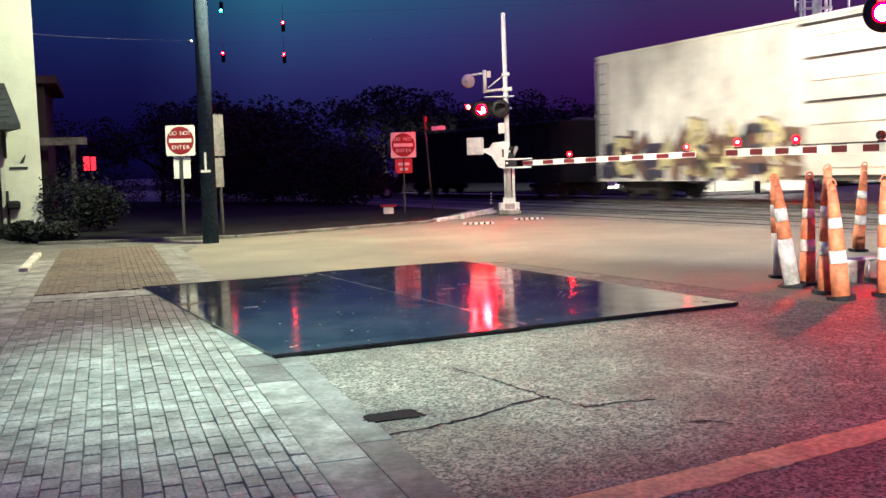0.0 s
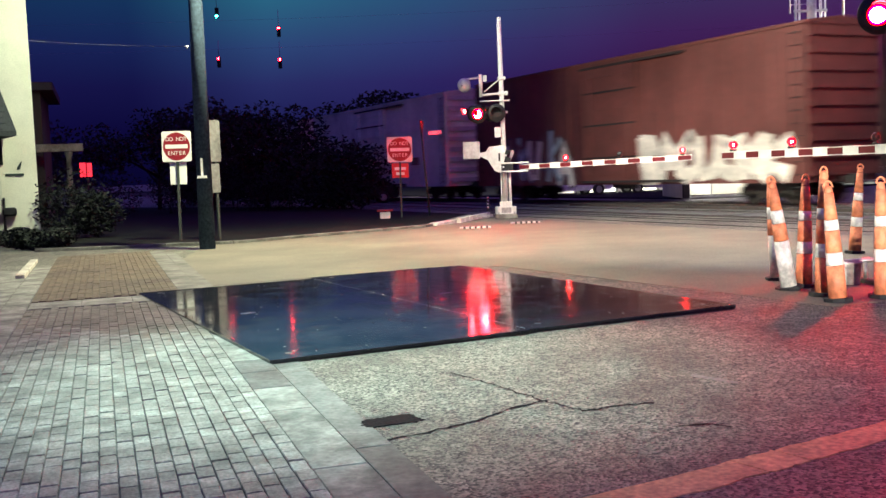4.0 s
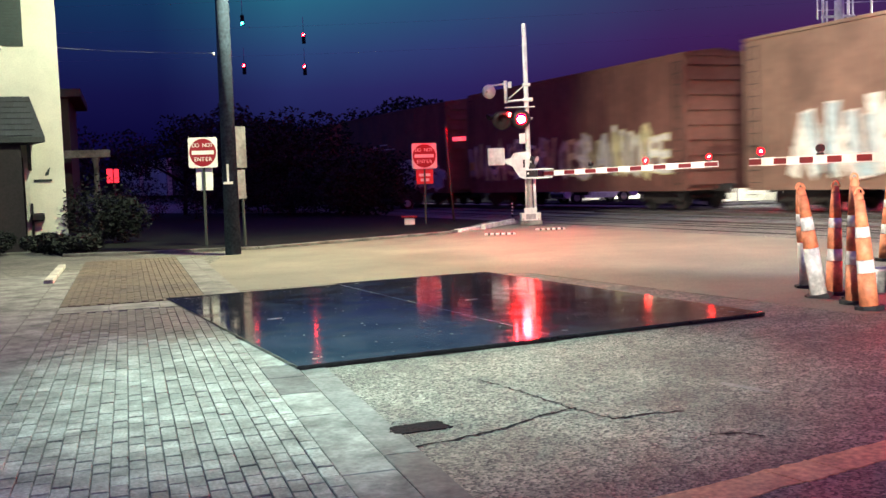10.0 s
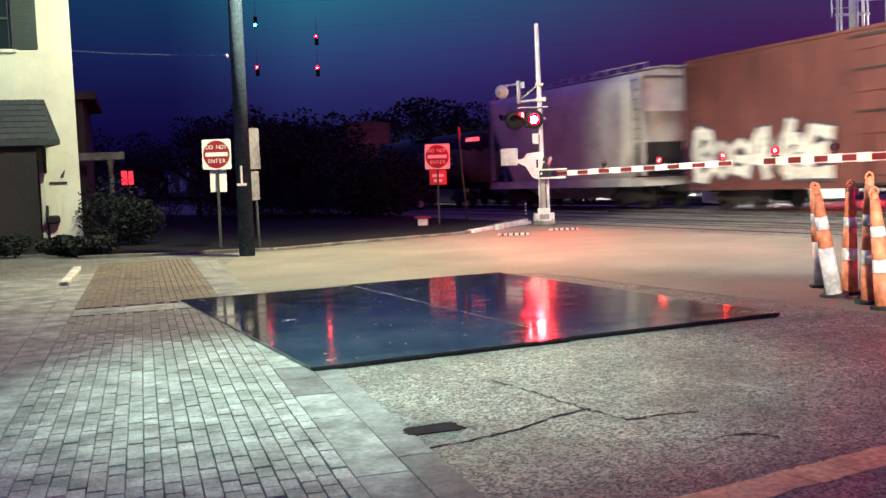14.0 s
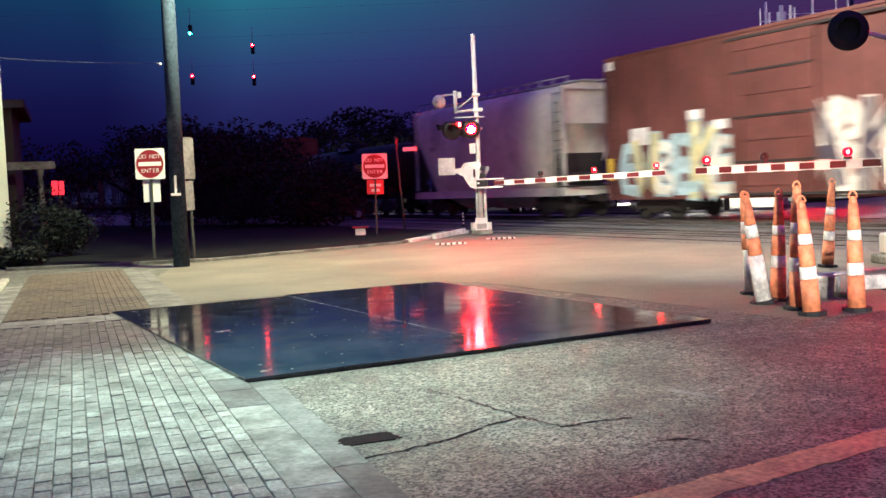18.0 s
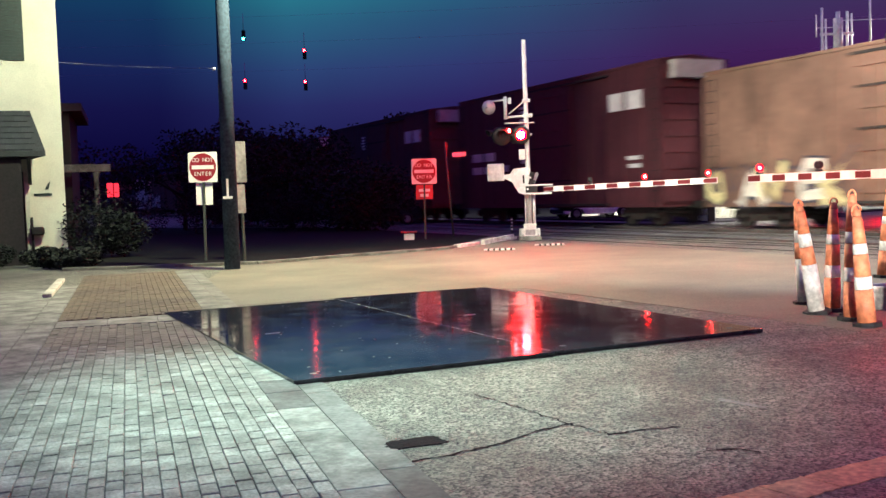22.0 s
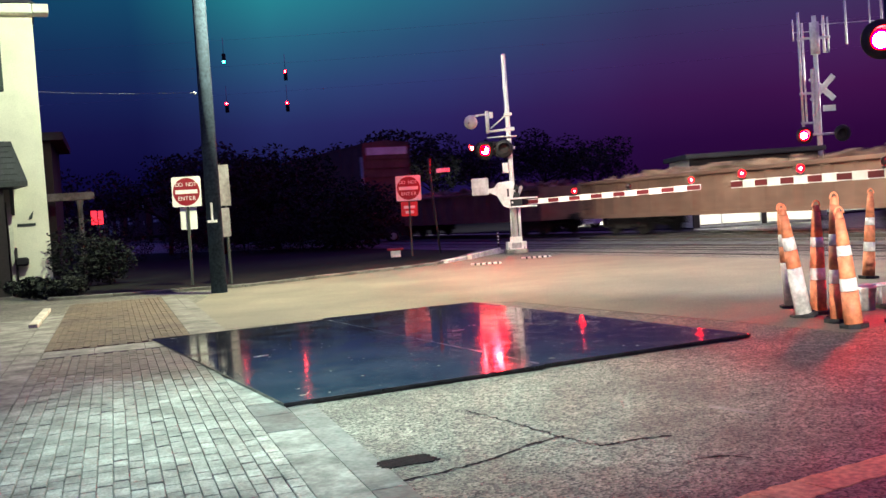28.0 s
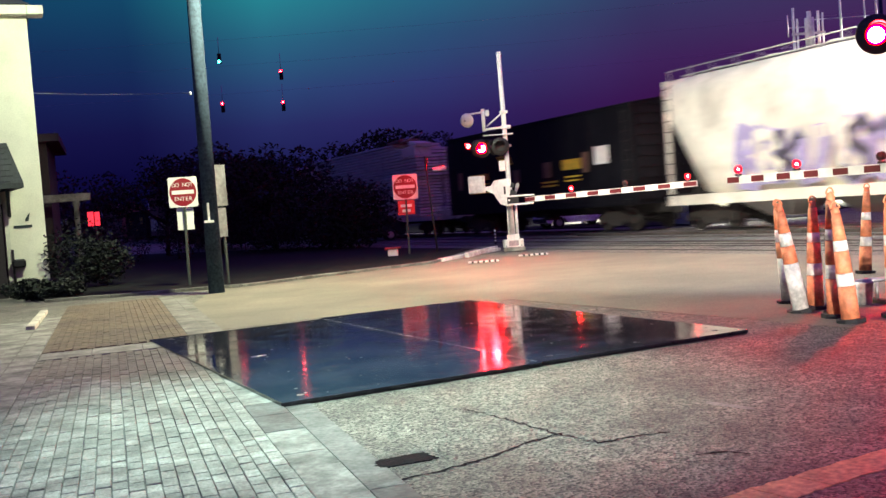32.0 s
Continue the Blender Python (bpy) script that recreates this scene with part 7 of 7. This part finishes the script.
# ---------------------------------------------------------------- vehicles waiting beyond the track and parked
def road_vehicle(x, y, yaw, paint, lit, label, tall=0.0, group="vehicles beyond the track"):
    v = thing("car", pose(x, y, 0, 0, 0, yaw), label, "car", group)
    h = tall
    prof = [(-2.25, 0.35), (-2.3, 0.62), (-2.2, 0.86 + h * 0.4), (-1.25, 0.98 + h * 0.5), (-0.55, 1.42 + h), (1.1, 1.44 + h), (1.95, 1.02 + h * 0.6), (2.25, 0.95 + h * 0.5), (2.3, 0.5), (2.2, 0.3), (1.9, 0.3), (1.75, 0.55), (1.4, 0.68), (1.05, 0.55), (0.9, 0.3), (-1.0, 0.3), (-1.15, 0.55), (-1.5, 0.68), (-1.85, 0.55), (-2.0, 0.3)]
    bm = bmesh.new()
    rows = []
    for yy, k in ((-0.9, 0.90), (-0.82, 1.0), (0.82, 1.0), (0.9, 0.90)):
        rows.append([bm.verts.new((px * (1.0 if k == 1.0 else 0.985), yy if pz < 1.0 + h * 0.5 else yy * 0.84, pz if k == 1.0 else 0.3 + (pz - 0.3) * 0.955)) for px, pz in prof])
    for p, q in zip(rows, rows[1:]):
        for k in range(len(prof)):
            bm.faces.new((p[k], p[(k + 1) % len(prof)], q[(k + 1) % len(prof)], q[k]))
    bm.faces.new(rows[0][::-1]), bm.faces.new(rows[-1])
    bmesh.ops.recalc_face_normals(bm, faces=bm.faces)
    part("body", bm, paint, v)
    part("windscreen", fresh(prism, [(-0.64, 0.95), (-0.64, -0.95), (0, -0.72), (0, 0.72)], 0, 0.012, pose(-0.6, 0, 1.42 + h, 0, -32 - h * 12, 0) @ Matrix.Diagonal((1.15, 0.86, 1, 1))), M_GLASS, v)
    for s in (-1, 1):
        part("side_window", fresh(prism, [(-0.85, 1.05 + h * 0.5), (1.5, 1.05 + h * 0.6), (0.95, 1.36 + h), (-0.45, 1.36 + h)], -0.01, 0.01, pose(0, s * 0.80, 0) @ UPRIGHT), M_GLASS, v)
        hl = part("headlight", fresh(lathe, [(0.13, 0.0), (0.12, 0.03), (0.001, 0.05)], 14, "x", pose(-2.235, s * 0.62, 0.70, 0, 0, 180)), M_HEAD if lit else M_WHITEBOX, v, "lit headlight" if lit else "dark headlight")
        part("taillight", fresh(box, (2.24, s * 0.62 - 0.12, 0.72), (2.31, s * 0.62 + 0.12, 0.88), None, 0.01), M_SIGNRED, v)
        for wx in (-1.5, 1.4):
            wh = part("wheel", fresh(lathe, [(0.2, -0.1), (0.31, -0.1), (0.33, -0.06), (0.33, 0.06), (0.31, 0.1), (0.2, 0.1)], 18, "y", pose(wx, s * 0.80, 0.33)), M_DARK, v)
            part("rim", fresh(lathe, [(0.001, 0.06), (0.12, 0.05), (0.2, 0.08), (0.2, -0.08), (0.001, -0.06)], 14, "y", pose(wx, s * 0.80, 0.33)), M_STEEL, wh)
    part("bumper", fresh(box, (-2.36, -0.8, 0.38), (-2.24, 0.8, 0.58), None, 0.04), M_DARK, v)
    part("grille", fresh(box, (-2.29, -0.42, 0.62), (-2.24, 0.42, 0.8), None, 0.01), M_BLACK, v)
    return v


road_vehicle(22.5, 43.5, 62, M_WHITEBOX, True, "white car waiting with bright headlights beyond the track", 0.25)
road_vehicle(27.2, 51.5, 62, M_CARGREY, True, "grey car queuing with bright headlights beyond the track", 0.1)
road_vehicle(7.3, 57.5, 20, M_WHITEBOX, False, "white car parked beyond the track", 0.2)
road_vehicle(12.4, 58.5, 12, M_CARGREY, False, "pale car parked beyond the track", 0.0)
road_vehicle(-4.7, 58.0, 8, M_CARDARK, False, "dim parked car behind the verge", 0.1)
# unseen car added only to carry the beams on the posts
road_vehicle(1.35, -8.3, -99.4, M_CARGREY, True, "unseen grey car added to light the channelizer posts", 0.1)

# small shop beyond the track, lit inside, with two wide panes to the street
shop = thing("shop", pose(10.75, 45.1, 0), "small dark-fronted shop with two brightly lit wide windows", "shop")
SW, SD, SH = 5.65, 4.2, 3.1
part("floor", fresh(box, (0, 0, 0.0), (SW, SD, 0.06)), M_CONCRETE, shop)
part("back_wall", fresh(box, (0, SD - 0.2, 0.06), (SW, SD, SH)), M_STUCCO, shop)
part("side_wall", fresh(box, (0, 0.2, 0.06), (0.2, SD - 0.2, SH)), M_STUCCO, shop)
part("side_wall", fresh(box, (SW - 0.2, 0.2, 0.06), (SW, SD - 0.2, SH)), M_STUCCO, shop)
part("fascia", fresh(box, (0, 0, 2.35), (SW, 0.2, SH), None, 0.02), M_BRICKDARK, shop, "dark fascia over the windows")
for x0, x1 in ((0, 0.28), (3.02, 3.24), (SW - 0.3, SW)):
    part("pier", fresh(box, (x0, 0, 0.06), (x1, 0.2, 2.35), None, 0.015), M_BRICKDARK, shop)
part("roof", fresh(box, (-0.25, -0.3, SH), (SW + 0.25, SD + 0.2, SH + 0.22), None, 0.03), M_SHINGLE, shop)
for x0, x1 in ((0.28, 3.02), (3.24, SW - 0.3)):
    win = part("window", fresh(box, (x0, 0.06, 0.06), (x1, 0.16, 0.13)), M_STEEL, shop, "wide shop window")
    part("frame", fresh(box, (x0, 0.06, 2.28), (x1, 0.16, 2.35)), M_STEEL, win)
    for k in (0.0, 0.36, 1.0):
        xm = x0 + 0.02 + (x1 - x0 - 0.04) * k
        part("frame", fresh(box, (xm - 0.02, 0.07, 0.13), (xm + 0.02, 0.15, 2.28)), M_STEEL, win)
for x in (0.9, 2.6, 4.3):
    part("ceiling_light", fresh(box, (x, 0.7, SH - 0.14), (x + 0.35, SD - 0.7, SH - 0.02), None, 0.02), M_TUBE, shop, "lit white ceiling tube")

# low white wall added beyond the track, catching the far lamp as bright strip
wall = thing("low_wall", pose(6.0, 61.4, 0, 0, 0, 10), "low white wall added beyond the track as a lit strip", "wall", kind="structure")
for k in range(12):
    part("wall_panel", fresh(box, (k * 2.6, 0, 0), (k * 2.6 + 2.5, 0.25, 0.95), None, 0.015), M_STUCCO, wall)
    part("wall_pier", fresh(box, (k * 2.6 - 0.34, -0.08, 0), (k * 2.6 + 0.02, 0.31, 1.0), None, 0.01), M_BRICKDARK, wall)


# ---------------------------------------------------------------- pavers: the nearest as pieces, the rest joined
pavement = thing("pavement", KERB, "light weathered brick pavers in straight staggered rows", "pavement", kind="structure")
part("paver_bed", fresh(box, (-1.0, -11.0, -0.1), (1.0, 25.0, 0.006)), M_JOINT, pavement)


def paver_mesh(k):
    rng = random.Random(900 + k)
    bm = bmesh.new()
    j = lambda: rng.uniform(-0.002, 0.0012)
    lo = [(-0.0478 + j(), -0.0945 + j()), (0.0478 + j(), -0.0945 + j()), (0.0478 + j(), 0.0945 + j()), (-0.0478 + j(), 0.0945 + j())]
    a = [bm.verts.new((x, y, 0.0)) for x, y in lo]
    b = [bm.verts.new((x, y, 0.017)) for x, y in lo]
    c = [bm.verts.new((x * 0.9, y * 0.95, 0.023 + rng.uniform(-0.001, 0.001))) for x, y in lo]
    bm.faces.new(c)
    for p, q in ((a, b), (b, c)):
        for i in range(4):
            bm.faces.new((p[i], p[(i + 1) % 4], q[(i + 1) % 4], q[i]))
    me = mesh_of("paver", bm)
    me.materials.append(M_PAVER)
    return me


PAVERS = [paver_mesh(k) for k in range(6)]
rng = random.Random(77)
verts, faces, mats = [], [], []
# two fields: the pale pavers up to the concrete crossing band, the old brown ones beyond it
OLD_FROM = 15.15
for col in range(20):
    x = -0.95 + 0.1 * col
    for row in range(178):
        y = -10.8 + 0.2 * row + (0.1 if col % 2 else 0.0)
        dz, tilt = 0.004 + rng.uniform(-0.004, 0.003), rng.uniform(-0.8, 0.8)
        if 14.1 < y < OLD_FROM:
            continue
        if 4.5 <= y < 7.5:
            part("paver", PAVERS[rng.randrange(6)], None, pavement, m=pose(x, y, dz, tilt, tilt * 0.7, rng.uniform(-0.7, 0.7)))
        else:
            base = len(verts)
            w, h = 0.0476, 0.0945
            for sx, sy in ((-1, -1), (1, -1), (1, 1), (-1, 1)):
                verts.append((x + sx * w, y + sy * h, dz)), verts.append((x + sx * w, y + sy * h, dz + 0.017)), verts.append((x + sx * w * 0.9, y + sy * h * 0.95, dz + 0.022 + 0.002 * tilt * sx))
            faces.append(tuple(base + 3 * k + 2 for k in range(4)))
            for k in range(4):
                n2 = (k + 1) % 4
                for lvl in (0, 1):
                    faces.append((base + 3 * k + lvl, base + 3 * n2 + lvl, base + 3 * n2 + lvl + 1, base + 3 * k + lvl + 1))
            mats += [1 if y >= OLD_FROM else 2 if y + 0.9 * x + rng.uniform(-0.35, 0.35) > 11.5 else 0] * 9
me = bpy.data.meshes.new("paver_field")
me.from_pydata(verts, [], faces)
rest = part("paver_field", me, [M_PAVER, M_PAVEROLD, M_PAVERMID], pavement)
me.polygons.foreach_set("material_index", mats)
for k in range(3):
    part("band_slab", fresh(box, (-0.99 + 0.66 * k, 14.24, 0.0), (-0.335 + 0.66 * k, 15.02, 0.026), None, 0.005), M_CONCRETE, pavement)
rest["kind"] = "stuff"


# ---------------------------------------------------------------- motion of the train and the lamps
SPEED = 14.5                       # metres a second
BEAT = 1.3156                       # seconds for one full change of the flashers
FIRST = -0.1156                      # the first half of the beat begins here
ALONG = Vector((-math.sin(radians(TRACK_YAW)), math.cos(radians(TRACK_YAW)), 0))
ACROSS = Vector((math.cos(radians(TRACK_YAW)), math.sin(radians(TRACK_YAW)), 0))
START = 33.31                      # along the track, where the front of the first cream car stands at 0 s


def motions():
    for root, front in CARS:
        rows = []
        for k in range(9):
            t = 4.0 * k
            p = ALONG * (START + front + SPEED * t) + ACROSS * RAIL_X
            rows.append((t, pose(p.x, p.y, 0, 0, 0, 90 + TRACK_YAW)))
        walk(root, rows)
    step = 1 / FPS
    for lamp, hold, side in BLINKERS:
        # the lamp disc turns over within a tenth of a second at every half beat
        lit = side == 0
        rows, angle = [(0.0, hold @ pose(0, 0, 0, 0, 0, 0 if lit else 180))], (0 if lit else 180)
        k = 1
        while True:
            t = round((FIRST + k * BEAT / 2) * FPS) / FPS
            if t > 31.8:
                break
            rows.append((t - step, hold @ pose(0, 0, 0, 0, 0, angle)))
            for q in (1, 2):
                rows.append((t + (q - 1) * step, hold @ pose(0, 0, 0, 0, 0, angle + 60 * q)))
            angle += 180
            rows.append((t + 2 * step, hold @ pose(0, 0, 0, 0, 0, angle)))
            k += 1
        rows.append((32.0, hold @ pose(0, 0, 0, 0, 0, angle)))
        walk(lamp, rows)


motions()
